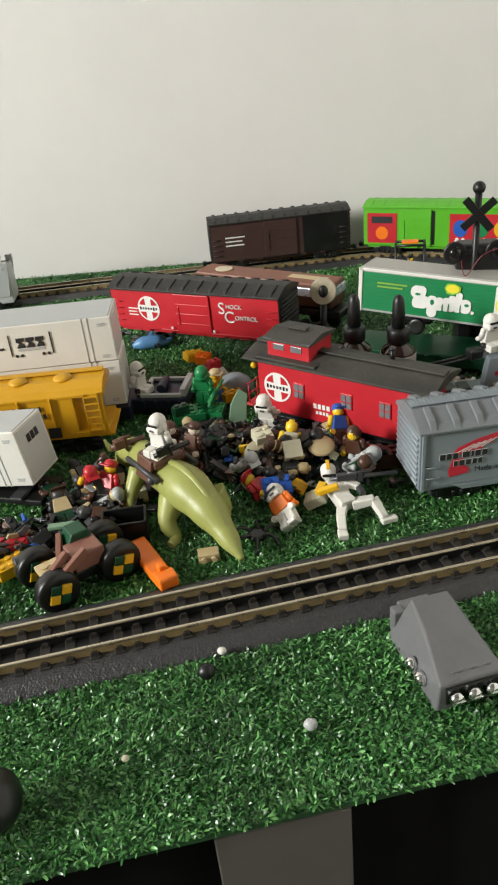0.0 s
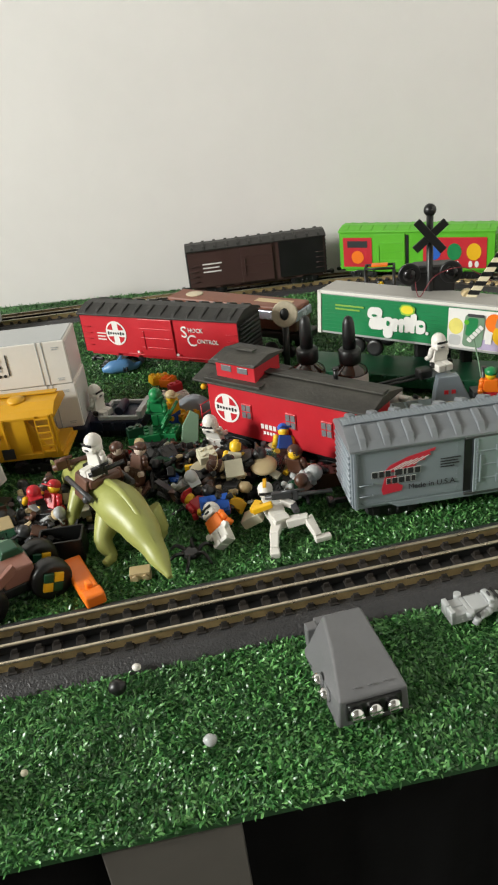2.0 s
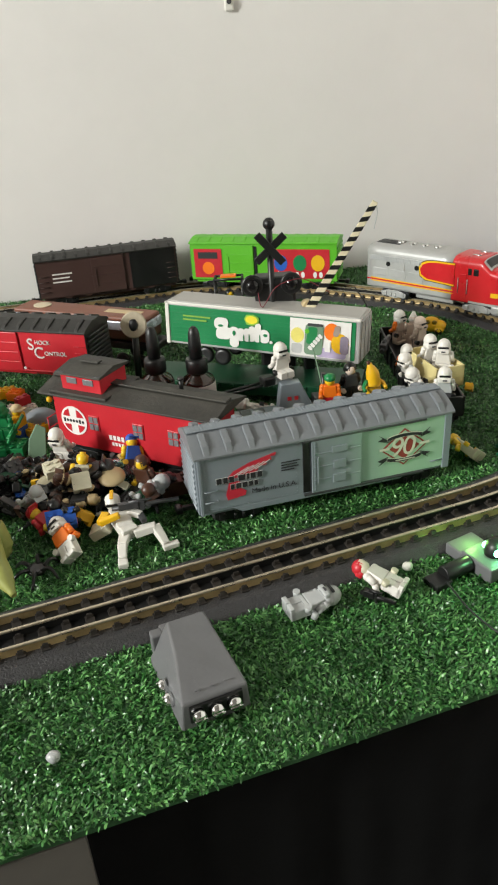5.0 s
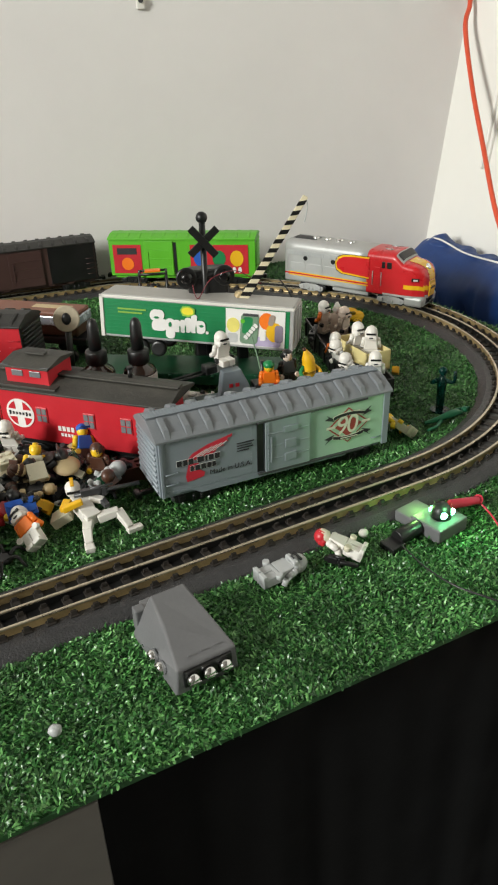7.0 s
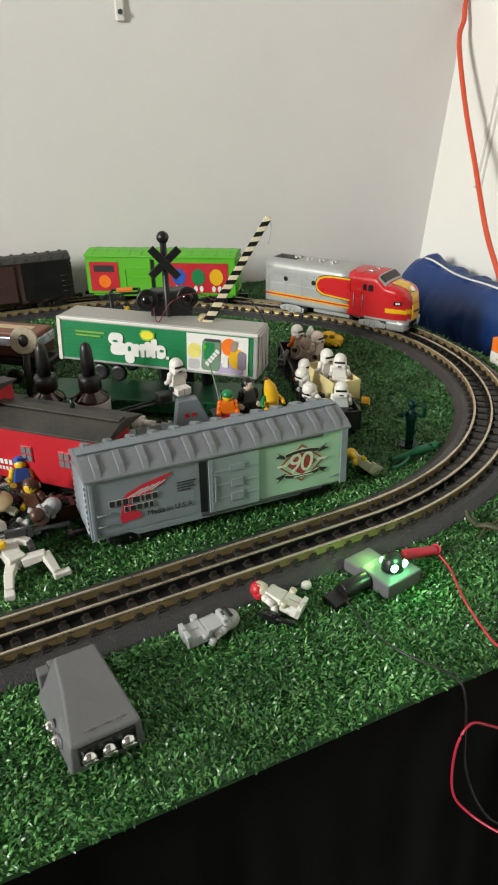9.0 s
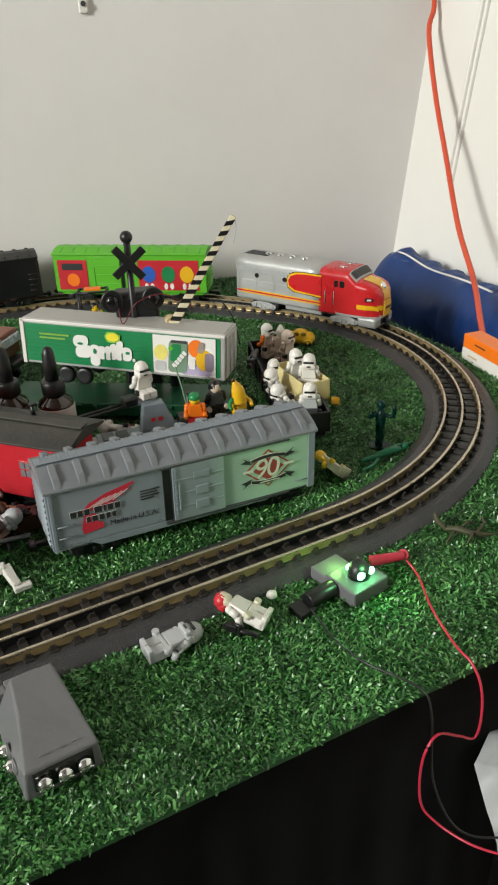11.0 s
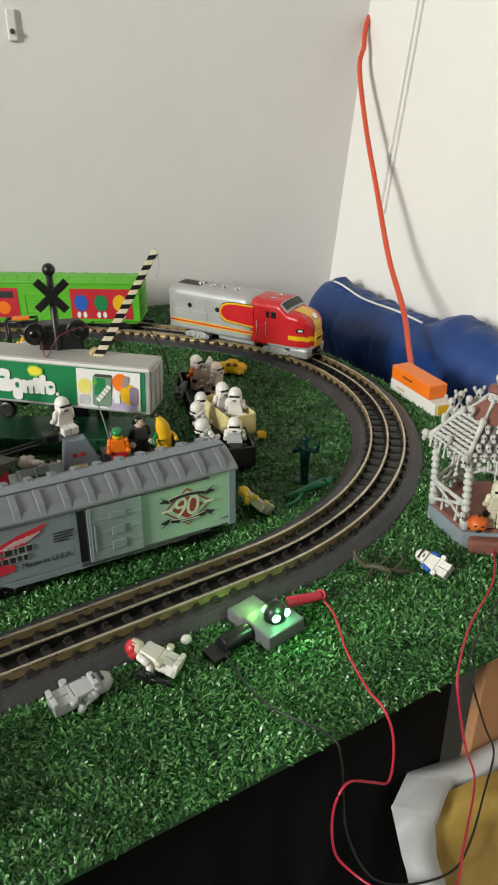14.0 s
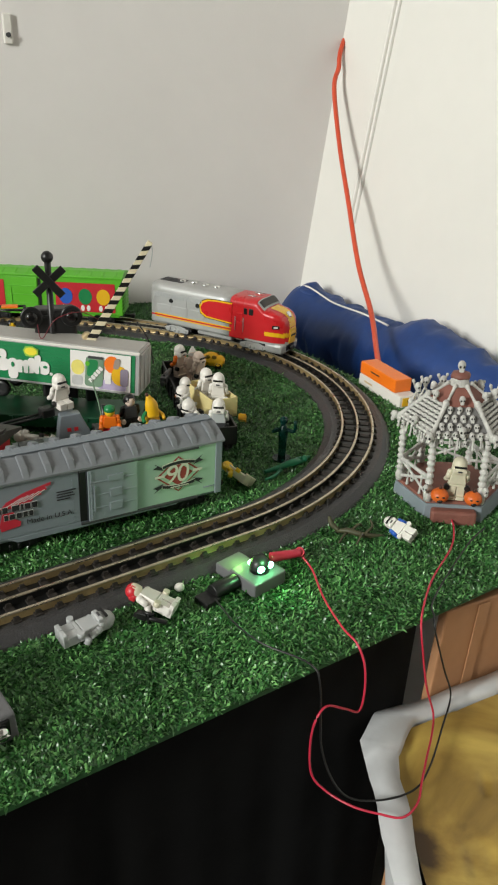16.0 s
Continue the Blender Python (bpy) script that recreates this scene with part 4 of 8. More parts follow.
NOSE = ((0.030, 60, 28), (0.0700, 60, 28), (0.0735, 59, 28), (0.0850, 48.5, 27.7), (0.0900, 47.0, 27.2), (0.100, 45.2, 25.8), (0.108, 42.2, 22.8), (0.1135, 37.5, 18.5), (0.1165, 31, 14), (0.1178, 24, 10))


def hull(x0, x1, n, grow=0.0, keep=None):
    """Rounded hull section from x0 to x1; towards the front it steps down over the windscreen to a short round nose."""
    b = bmesh.new()
    rings = []
    for i in range(n + 1):
        x = x0 + (x1 - x0) * i / n
        hh, ww = 60.0, 28.0
        for (xa, ha, wa), (xb, hb_, wb) in zip(NOSE, NOSE[1:]):
            if xa <= x <= xb + 1e-9:
                u = (x - xa) / (xb - xa)
                hh, ww = ha + (hb_ - ha) * u, wa + (wb - wa) * u
        hh, ww = hh / 1000 + grow, ww / 1000 + grow
        prof = [(ww, min(0.003 * k, hh * 0.80 * k / 11.5)) for k in range(12)]
        for k in range(13):
            q = math.pi / 2 * k / 12
            prof.append((ww * math.cos(q) ** 0.42, hh * (0.80 + 0.20 * math.sin(q) ** 0.8)))
        prof = [(-y, z) for y, z in prof] + [(y, z) for y, z in prof[-2::-1]]
        rings.append([b.verts.new((x + grow, y, LZ + z)) for y, z in prof])
    m = len(rings[0])
    for p, q in zip(rings, rings[1:]):
        for j in range(m - 1):
            b.faces.new((p[j], q[j], q[j + 1], p[j + 1])).smooth = True
        if not keep:
            b.faces.new((p[-1], q[-1], q[0], p[0]))
    if not keep:
        b.faces.new(rings[0])
    front = b.faces.new(rings[-1][::-1])
    if keep:
        bmesh.ops.delete(b, geom=[f for f in b.faces if f is front or not keep(f.calc_center_median())], context="FACES")
    bmesh.ops.recalc_face_normals(b, faces=b.faces[:])
    return b


part("silver_body", hull(-0.108, 0.030, 8), SILVER, lo, "smooth silver body")
part("nose", hull(0.0302, 0.1178, 64), LOCO_RED, lo, "red nose and cab")
part("windscreen_frame", hull(0.0730, 0.0856, 14, 0.0005, lambda c: 0.0738 < c.x < 0.0850 and 0.0008 < abs(c.y) < 0.0255), SILVER, lo, "silver windscreen frame")
for s in (-1, 1):
    part("windscreen", hull(0.0735, 0.0850, 14, 0.0009, lambda c: 0.0752 < c.x < 0.0838 and 0.0026 < s * c.y < 0.0235), BLACK, lo, "black windscreen")
part("nose_stripe", hull(0.0860, 0.1178, 44, 0.0005, lambda c: abs(c.y) < 0.0060 + 0.10 * max(0.0, c.x - 0.087) and c.x > 0.0870 and c.z > LZ + 0.012), LOCO_YELLOW, lo, "yellow stripe down the nose")
part("nose_band", hull(0.0820, 0.1178, 44, 0.0008, lambda c: LZ + 0.0115 < c.z < LZ + 0.0175 and c.x > 0.0880), LOCO_YELLOW, lo, "yellow band round the nose")
part("front_plate", box(0.0016, 0.019, 0.022, (0.1182, 0, LZ + 0.0010), 0.0006), LOCO_YELLOW, lo)
part("nose_emblem", box(0.0014, 0.020, 0.009, (0.1192, 0, LZ + 0.0085), 0.0006), LOCO_YELLOW, lo, "yellow nose emblem")
part("emblem_bar", box(0.0010, 0.014, 0.0028, (0.1198, 0, LZ + 0.0115), 0.0003), BLACK, lo)
part("lower_trim", hull(0.0560, 0.1178, 44, 0.0006, lambda c: c.z < LZ + 0.0036), SILVER, lo, "silver trim under the cab")
for s in (-1, 1):
    nb = part("number_board", box(0.011, 0.002, 0.0050, (0, 0, 0), 0.0005), BLACK, lo, "", Matrix.Translation((0.1035, s * 0.0242, LZ + 0.0230)) @ Matrix.Rotation(radians(s * -28), 4, "Z"))
    part("number_bar", box(0.006, 0.0006, 0.0024, (0, s * 0.0011, 0.0013), 0.0001), WHITE_PRINT, nb)
    part("grab_rail", cyl(0.0005, 0.020, (0.0400, s * 0.0293, LZ + 0.012), 6), SILVER, lo)
    part("grab_rail", cyl(0.0005, 0.020, (0.0535, s * 0.0293, LZ + 0.012), 6), SILVER, lo)
    part("side_screen", box(0.088, 0.0010, 0.0070, (-0.060, s * 0.0280, LZ + 0.0395), 0.0003), LIGHT_GREY, lo, "pale grille along the upper side")
    sc = bmesh.new()
    for i in range(30):
        box(0.0009, 0.0010, 0.0070, (-0.102 + i * 0.0029, s * 0.0284, LZ + 0.0395), 0, sc)
    for x in (-0.104, -0.074, -0.045, -0.015):
        box(0.0010, 0.0010, 0.030, (x, s * 0.0281, LZ + 0.0150), 0, sc)
    part("side_battens", sc, SILVER, lo)
roofg = bmesh.new()
for i in range(18):
    box(0.0012, 0.020, 0.0008, (-0.104 + i * 0.0022, 0, LZ + LH - 0.0002), 0, roofg)
part("roof_grille", roofg, DARK_GREY, lo)
# red swoosh along the side with a yellow outline
for s in (-1, 1):
    face = facing(0, -LW / 2 - 0.0003, 0) if s < 0 else Matrix.Rotation(radians(180), 4, "Z") @ facing(0, -LW / 2 - 0.0003, 0)

    def sw(g):
        o = [(0.034, LZ + 0.0480), (0.008, LZ + 0.0478), (-0.006, LZ + 0.0465), (-0.015, LZ + 0.0425), (-0.019, LZ + 0.0360), (-0.017, LZ + 0.0290), (-0.008, LZ + 0.0240), (0.034, LZ + 0.0215)]
        return [(s * -1 * (x - g * (1 if x < 0.03 else 0)), z + (g if z > LZ + 0.035 else -g)) for x, z in (o if s < 0 else o[::-1])]

    plate(sw(0.0030), "black_outline", BLACK, lo, face, 0.0003)
    plate(sw(0.0022), "yellow_outline", LOCO_YELLOW, lo, face, 0.0005)
    plate(sw(0.0), "red_flash", LOCO_RED, lo, face, 0.0007)
    for zz, m in ((0.0105, LOCO_RED), (0.0125, LOCO_YELLOW), (0.0085, LOCO_YELLOW)):
        plate([(-0.108, LZ + zz), (0.108, LZ + zz), (0.108, LZ + zz + 0.0016), (-0.108, LZ + zz + 0.0016)] if m is not LOCO_RED else [(-0.108, LZ + zz), (0.03, LZ + zz), (0.03, LZ + zz + 0.002), (-0.108, LZ + zz + 0.002)], "side_stripe", m, lo, (facing(0, -LW / 2 - 0.0002, 0) if s < 0 else Matrix.Rotation(radians(180), 4, "Z") @ facing(0, -LW / 2 - 0.0002, 0)) @ (Matrix.Scale(0.62, 4, (1, 0, 0)) @ Matrix.Translation((-s * -0.055, 0, 0)) if m is not LOCO_RED else Matrix.Identity(4)), 0.0003)
    for x in (-0.072, -0.025):
        pt = cyl(0.0034, 0.0012, (x, s * (LW / 2 + 0.0002) - 0.0006, LZ + 0.036), 16, axis="y")
        part("porthole", pt, BLACK, lo)
    part("cab_door", box(0.010, 0.001, 0.032, (0.0468, s * (LW / 2 + 0.0002), LZ + 0.006), 0.0005), LOCO_RED, lo)
    for x, w in ((0.0560, 0.0050), (0.0650, 0.0070)):
        part("cab_window", box(w, 0.0016, 0.009, (x, s * (LW / 2 + 0.0002), LZ + 0.0375), 0.0006), BLACK, lo)
    for i in range(3):
        part("side_louvre", box(0.026, 0.0010, 0.010, (-0.085 + i * 0.030, s * (LW / 2), LZ + 0.0185), 0.0004), SILVER, lo)
part("headlamp", turned(lathe([(0.0042, 0), (0.005, 0.002), (0.0035, 0.003)], 16), Matrix.Translation((0.1100, 0, LZ + 0.0400)) @ Matrix.Rotation(radians(52), 4, "Y")), CHROME, lo)
pl = box(0.028, 0.050, 0.0150, (0.1015, 0, LZ - 0.0132), 0.004, taper=(1.05, 1.06))
part("pilot_opening", box(0.003, 0.024, 0.009, (0.1148, 0, LZ - 0.0095), 0.0008), BLACK, lo)
part("pilot", pl, SILVER, lo, "silver pilot skirt")
part("coupler", box(0.008, 0.009, 0.006, (0.118, 0, LZ - 0.009), 0.002), BLACK, lo)
for i in range(4):
    f = lathe([(0.005, 0), (0.005, 0.002), (0.0042, 0.0034), (0.002, 0.0038)], 16, (-0.070 + i * 0.020, 0, LZ + LH - 0.0006))
    part("roof_fan", f, CHROME, lo)
hn = cyl(0.0012, 0.012, (0.050, -0.010, LZ + LH), 8, axis="x")
cyl(0.0012, 0.012, (0.050, 0.010, LZ + LH), 8, axis="x", bm=hn)
part("horn", hn, CHROME, lo)
part("fuel_tank", box(0.060, 0.040, 0.010, (0, 0, LZ - 0.009), 0.002), SILVER, lo)
for s in (-1, 1):
    bogie(lo, s * 0.066, 0.034, 0.0072, SILVER)

# Green boxcar behind the locomotive
L, W, Z0, HB = 0.232, 0.052, 0.015, 0.058
gc, body = boxcar(between((0.335, 1.386), (0.512, 1.330)), L, W, Z0, HB, 0.006, LIME, LIME, LIME, "bright green model boxcar with red picture panels on the track", 12, rack=False, rib_h=0.0007)
for x, w, z in ((-0.088, 0.046, 0.004), (0.060, 0.092, 0.004)):
    plate([(-w / 2, z), (w / 2, z), (w / 2, z + 0.045), (-w / 2, z + 0.045)], "red_panel", RED, gc, facing(x, -W / 2 - 0.0004, Z0))
car_door(gc, -0.036, W, Z0, HB - 0.004, 0.046, LIME)
part("door_gap", box(0.004, 0.001, HB - 0.008, (-0.010, -W / 2 - 0.0003, Z0 + 0.003)), BLACK, gc)
for x, m in ((0.030, BLUE), (0.060, GREEN), (0.088, YELLOW)):
    plate(oval(0.0105, 0.0125, 18, 0, 0.028), "round_shape", m, gc, facing(x, -W / 2 - 0.0009, Z0))
    for s in (-1, 1):
        plate(oval(0.003, 0.005, 8, s * 0.0045, 0.010), "white_shape", WHITE_PRINT, gc, facing(x, -W / 2 - 0.0009, Z0))
plate([(-0.016, 0.034), (0.016, 0.034), (0.016, 0.044), (-0.016, 0.044)], "name_block", PRINT, gc, facing(-0.088, -W / 2 - 0.0009, Z0))
plate(oval(0.010, 0.010, 16, 0, 0.019), "round_shape", ORANGE, gc, facing(-0.088, -W / 2 - 0.0009, Z0))

# Dark boxcar next in the train
L, W, Z0, HB = 0.215, 0.052, 0.015, 0.058
CAR_BROWN = material("dark_brown_car_paint", (0.055, 0.026, 0.022), 0.5, vary=0.15, scale=25)
dc, body = boxcar(between((0.085, 1.380), (0.255, 1.398)), L, W, Z0, HB, 0.006, CAR_BROWN, ROOF_BLACK, BLACK, "dark brown model boxcar with a black end on the track", 12)
car_door(dc, 0.0, W, Z0, HB - 0.004, 0.050, CAR_BROWN)
part("black_panel", box(0.070, 0.001, HB - 0.002, (0.070, -W / 2 - 0.0003, Z0 + 0.001), 0.0003), BLACK, dc)
bars(dc, -0.070, -W / 2 - 0.0006, Z0 + 0.036, 0.030, 3, WHITE_PRINT, 0.002, 0.006)

# ---- Figures: each one plain mesh ----
FIGS = {}


def placed_mesh(key, make, name, at, label, category, group=""):
    """A thing of one mesh, made once for each key and shared."""
    if key not in FIGS:
        ob = make()
        FIGS[key] = ob.data
    else:
        ob = new(name, FIGS[key])
    ob.name = name
    ob.matrix_basis = at
    return tagged(ob, label, category, group)


def figure_pieces(legs, torso, arms, head, hat=None, hat_m=None, sit=False):
    P = []
    if sit:
        for s in (-1, 1):
            P.append((box(0.0074, 0.015, 0.0070, (s * 0.0040, -0.006, 0.0), 0.0008), legs))
        up = 0.0055
    else:
        for s in (-1, 1):
            b = box(0.0074, 0.0078, 0.0125, (s * 0.0040, 0, 0.0), 0.0008)
            box(0.0074, 0.0105, 0.0035, (s * 0.0040, -0.0014, 0.0), 0.0007, b)
            P.append((b, legs))
        up = 0.0125
    P.append((box(0.0155, 0.0076, 0.003, (0, 0, up - 0.0005), 0.0006), legs))
    z = up + 0.0027
    P.append((extruded([(-0.0078, z), (0.0078, z), (0.0058, z + 0.0128), (-0.0058, z + 0.0128)], 0.0076, bevel=0.0007), torso))
    for s in (-1, 1):
        a = cyl(0.0026, 0.0075, (0, 0, -0.0075), 10)
        ball(0.0029, (0, 0, 0), seg=10, bm=a)
        f = cyl(0.0024, 0.0060, (0, 0, -0.0060), 10)
        turned(f, Matrix.Translation((0, 0, -0.0072)) @ Matrix.Rotation(radians(48), 4, "X"))
        merged(a, f)
        P.append((turned(a, Matrix.Translation((s * 0.0076, 0, z + 0.0108)) @ Matrix.Rotation(radians(s * -10), 4, "Y") @ Matrix.Rotation(radians(8), 4, "X")), arms))
        h = cyl(0.0026, 0.004, (0, 0, -0.002), 10, axis="y")
        P.append((turned(h, Matrix.Translation((s * 0.0092, -0.0060, z - 0.0008))), head))
    hd = lathe([(0.0032, z + 0.0128), (0.0034, z + 0.0136), (0.0048, z + 0.0146), (0.0052, z + 0.0165), (0.0052, z + 0.0200), (0.0046, z + 0.0217), (0.0026, z + 0.0222), (0.0026, z + 0.0238), (0.0022, z + 0.0240)], 16)
    P.append((hd, head))
    hz = z + 0.0180
    if hat == "helmet":
        b = ball(0.0075, (0, 0.0003, hz + 0.0008), (0.92, 1.0, 1.02), 16)
        cyl(0.0072, 0.006, (0, 0, hz - 0.0062), 16, r2=0.0070, bm=b)
        box(0.0125, 0.004, 0.0045, (0, -0.0052, hz - 0.0062), 0.0012, b)
        P.append((b, hat_m))
        P.append((box(0.0108, 0.0014, 0.0020, (0, -0.0068, hz - 0.0002), 0.0004), BLACK))
        P.append((box(0.0040, 0.0012, 0.0014, (0, -0.0074, hz - 0.0042), 0.0003), DARK_GREY))
    elif hat == "cap":
        b = ball(0.0060, (0, 0, hz + 0.0020), (1, 1, 0.8), 14)
        box(0.011, 0.007, 0.0012, (0, -0.0060, hz + 0.0010), 0.0005, b)
        P.append((b, hat_m))
    elif hat == "hair":
        b = ball(0.0062, (0, 0.0010, hz + 0.0012), (1, 1, 0.95), 14)
        box(0.0118, 0.006, 0.006, (0, 0.0034, hz - 0.0040), 0.0018, b)
        P.append((b, hat_m))
    elif hat == "cone":
        P.append((cyl(0.0066, 0.010, (0, 0, hz - 0.0005), 14, r2=0.0015), hat_m))
    return P


def figure(at, label, legs, torso, arms, head, hat=None, hat_m=None, sit=False, group="plastic toy figures"):
    key = ("fig", legs.name, torso.name, arms.name, head.name, hat, hat_m.name if hat_m else "", sit)
    return placed_mesh(key, lambda: joined("toy_figure", figure_pieces(legs, torso, arms, head, hat, hat_m, sit)), "toy_figure", at, label, "toy figure", group)


def trooper(at, label="white armoured plastic toy figure with a helmet", torso=None, legs=None, sit=False, arms=None):
    return figure(at, label, legs or WHITE, torso or WHITE, arms or WHITE, BLACK, "helmet", WHITE, sit)


def brick(at, nx, ny, mat, label, h=0.0096, studs=True):
    def make():
        b = box(nx * 0.008, ny * 0.008, h, (0, 0, 0), 0.0005)
        if studs:
            for i in range(nx):
                for j in range(ny):
                    cyl(0.0024, 0.0017, ((i - (nx - 1) / 2) * 0.008, (j - (ny - 1) / 2) * 0.008, h), 10, bm=b)
        return part("toy_brick", b, mat)
    return placed_mesh(("brick", nx, ny, h, studs, mat.name), make, "toy_brick", at, label, "toy brick", "loose toy bricks")


def rod(at, length, r, mat, label):
    def make():
        b = cyl(r, length, (-length / 2, 0, r), 8, axis="x")
        box(length * 0.3, r * 2.6, r * 3.2, (-length * 0.25, 0, 0), r * 0.3, b)
        box(length * 0.08, r * 2, r * 4.5, (-length * 0.05, 0, -r * 1.5), r * 0.3, b)
        cyl(r * 0.6, length * 0.35, (-length * 0.25, 0, r * 3.2), 8, axis="x", bm=b)
        return part("toy_blaster", b, mat)
    return placed_mesh(("rod", length, r, mat.name), make, "toy_blaster", at, label, "toy blaster", "loose toy parts")


def dish(at, r, mat, label, flat=0.22, name="toy_shield"):
    def make():
        return part(name, lathe([(0.001, r * flat), (r * 0.5, r * flat * 0.85), (r * 0.85, r * flat * 0.45), (r, 0.0), (r * 0.96, -0.0008), (r * 0.5, r * flat * 0.6), (0.001, r * flat * 0.75)], 24), mat)
    return placed_mesh(("dish", r, flat, mat.name, name), make, name, at, label, "toy shield", "loose toy parts")


def limb(points, radii, seg=14, steps=6, flat=1.0):
    """A smooth closed body through points with changing thickness."""
    pts, rs = [Vector(p) for p in points], list(radii)
    q, w = [], []
    for i in range(len(pts) - 1):
        a, b_, c_, d = pts[max(i - 1, 0)], pts[i], pts[i + 1], pts[min(i + 2, len(pts) - 1)]
        for k in range(steps):
            t = k / steps
            q.append(0.5 * (2 * b_ + (c_ - a) * t + (2 * a - 5 * b_ + 4 * c_ - d) * t * t + (3 * b_ - a - 3 * c_ + d) * t ** 3))
            u = t * t * (3 - 2 * t)
            w.append(rs[i] * (1 - u) + rs[i + 1] * u)
    q.append(pts[-1])
    w.append(rs[-1])
    b = bmesh.new()
    rings = []
    for i, p in enumerate(q):
        d = (q[min(i + 1, len(q) - 1)] - q[max(i - 1, 0)]).normalized()
        s = d.cross(Vector((0, 0, 1)))
        s = s.normalized() if s.length > 1e-3 else Vector((1, 0, 0))
        t = s.cross(d)
        rings.append([b.verts.new(p + w[i] * (math.cos(2 * math.pi * j / seg) * s * flat + math.sin(2 * math.pi * j / seg) * t)) for j in range(seg)])
    for p, r in zip(rings, rings[1:]):
        for j in range(seg):
            b.faces.new((p[j], p[(j + 1) % seg], r[(j + 1) % seg], r[j])).smooth = True
    b.faces.new(rings[0][::-1])
    b.faces.new(rings[-1])
    bmesh.ops.recalc_face_normals(b, faces=b.faces[:])
    return b


# ---- Left side: containers, hopper, flat car ----
def container(at, L, W, H, label, logo=False, end_logo=False):
    t = thing("container", at, label, "toy container", "white toy containers")
    part("shell", box(L, W, H, (0, 0, 0), 0.0008), WHITE, t)
    for x in (L / 2 - 0.028, L / 2 - 0.0225):
        b = box(0.0012, W + 0.001, H + 0.0008, (x, 0, -0.0002), 0.0003)
        part("strap_groove", b, LIGHT_GREY, t)
    # top and right end coloured greyer than the white shell, as shade
    part("shade_grey_top", box(L - 0.004, W - 0.003, 0.0008, (0, 0, H - 0.0001), 0.0003), LIGHT_GREY, t)
    part("end_panel", box(0.0008, W - 0.005, H - 0.005, (L / 2 + 0.0001, 0, 0.0025), 0.0003), material("container_end_shade", (0.52, 0.52, 0.50), 0.4, vary=0.06), t)
    for z in (0.14, 0.86):
        bars(t, L / 2 - 0.010, -W / 2 - 0.0002, H * z, 0.007, 2, LIGHT_GREY, 0.0010, 0.0018)
    if logo:
        x0 = L / 2 - 0.080
        for i in range(3):
            plate([(-0.0042, -0.0050), (0.0042, -0.0050), (0.0036, -0.0014), (0.0010, 0.0002), (0.0042, 0.0020), (0.0042, 0.0050), (-0.0036, 0.0050), (-0.0042, 0.0010), (-0.0014, -0.0004)], "mark_block", PRINT, t, facing(x0 + (i - 1) * 0.0095, -W / 2 - 0.0003, H * 0.62))
        for s in (-1, 1):
            plate([(s * 0.020 - 0.0006, -0.011), (s * 0.020 + 0.0006, -0.011), (s * 0.020 + 0.0006, 0.011), (s * 0.020 - 0.0006, 0.011)], "bracket_mark", PRINT, t, facing(x0, -W / 2 - 0.0003, H * 0.57))
            for k in (-0.0026, 0.0026):
                plate(oval(0.0016, 0.0016, 10, s * 0.013 + k, 0), "dot_mark", PRINT, t, facing(x0, -W / 2 - 0.0003, H * 0.33))
        bars(t, x0, -W / 2 - 0.0003, H * 0.46, 0.026, 1, LIGHT_GREY, 0.002)
        bars(t, x0 - 0.045, -W / 2 - 0.0003, H * 0.52, 0.038, 1, PRINT, 0.0022)
    if end_logo:
        m = Matrix.Translation((L / 2 + 0.0007, 0, 0)) @ Matrix.Rotation(radians(90), 4, "Z")
        for i in range(3):
            plate([(-0.0024, -0.0036), (0.0024, -0.0036), (0.0020, 0.0036), (-0.0024, 0.0036)], "mark_block", PRINT, t, m @ facing((i - 1) * 0.0060, 0, H * 0.74))
    return t


container(tip(-0.1370, 0.9120, 0.0230, 4.0), 0.270, 0.054, 0.0485, "white toy shipping container under another one")
container(tip(-0.1380, 0.9115, 0.0722, 4.0), 0.270, 0.055, 0.0450, "white toy shipping container stacked on another one", True)
well = thing("well_car", tip(-0.135, 0.912, 0.0, 4.0), "navy model well car carrying white containers on turf", "model well car")
NAVY_P = material("navy_car_plastic", (0.006, 0.010, 0.028), 0.45, vary=0.2, scale=30)
part("well_body", box(0.272, 0.060, 0.016, (0, 0, 0.006), 0.002), NAVY_P, well)
for s in (-1, 1):
    bogie(well, s * 0.110)
nf = thing("flatcar", tip(0.0300, 0.9270, 0.0, -8), "navy model flatcar with a white frame standing on turf", "model flatcar")
b = box(0.064, 0.048, 0.012, (0, 0, 0.009), 0.0015)
for i in range(5):
    box(0.003, 0.003, 0.008, (-0.026 + i * 0.013, -0.0245, 0.011), 0.0005, b)
part("deck", b, NAVY_P, nf)
for y_ in (-0.020, 0.020):
    part("frame_bar", box(0.044, 0.004, 0.004, (0.006, y_, 0.0212), 0.0006), LIGHT_GREY, nf, "pale grey frame bar")
for x_ in (-0.014, 0.026):
    part("frame_bar", box(0.004, 0.036, 0.004, (x_, 0, 0.0212), 0.0006), LIGHT_GREY, nf, "pale grey frame bar")
part("frame_end", box(0.006, 0.040, 0.009, (0.029, 0, 0.0212), 0.0008), LIGHT_GREY, nf)
part("winch", cyl(0.0050, 0.024, (0.004, -0.012, 0.0265), 14, axis="y", bevel=0.0006), NAVY_P, nf)
for s in (-1, 1):
    bogie(nf, s * 0.012)

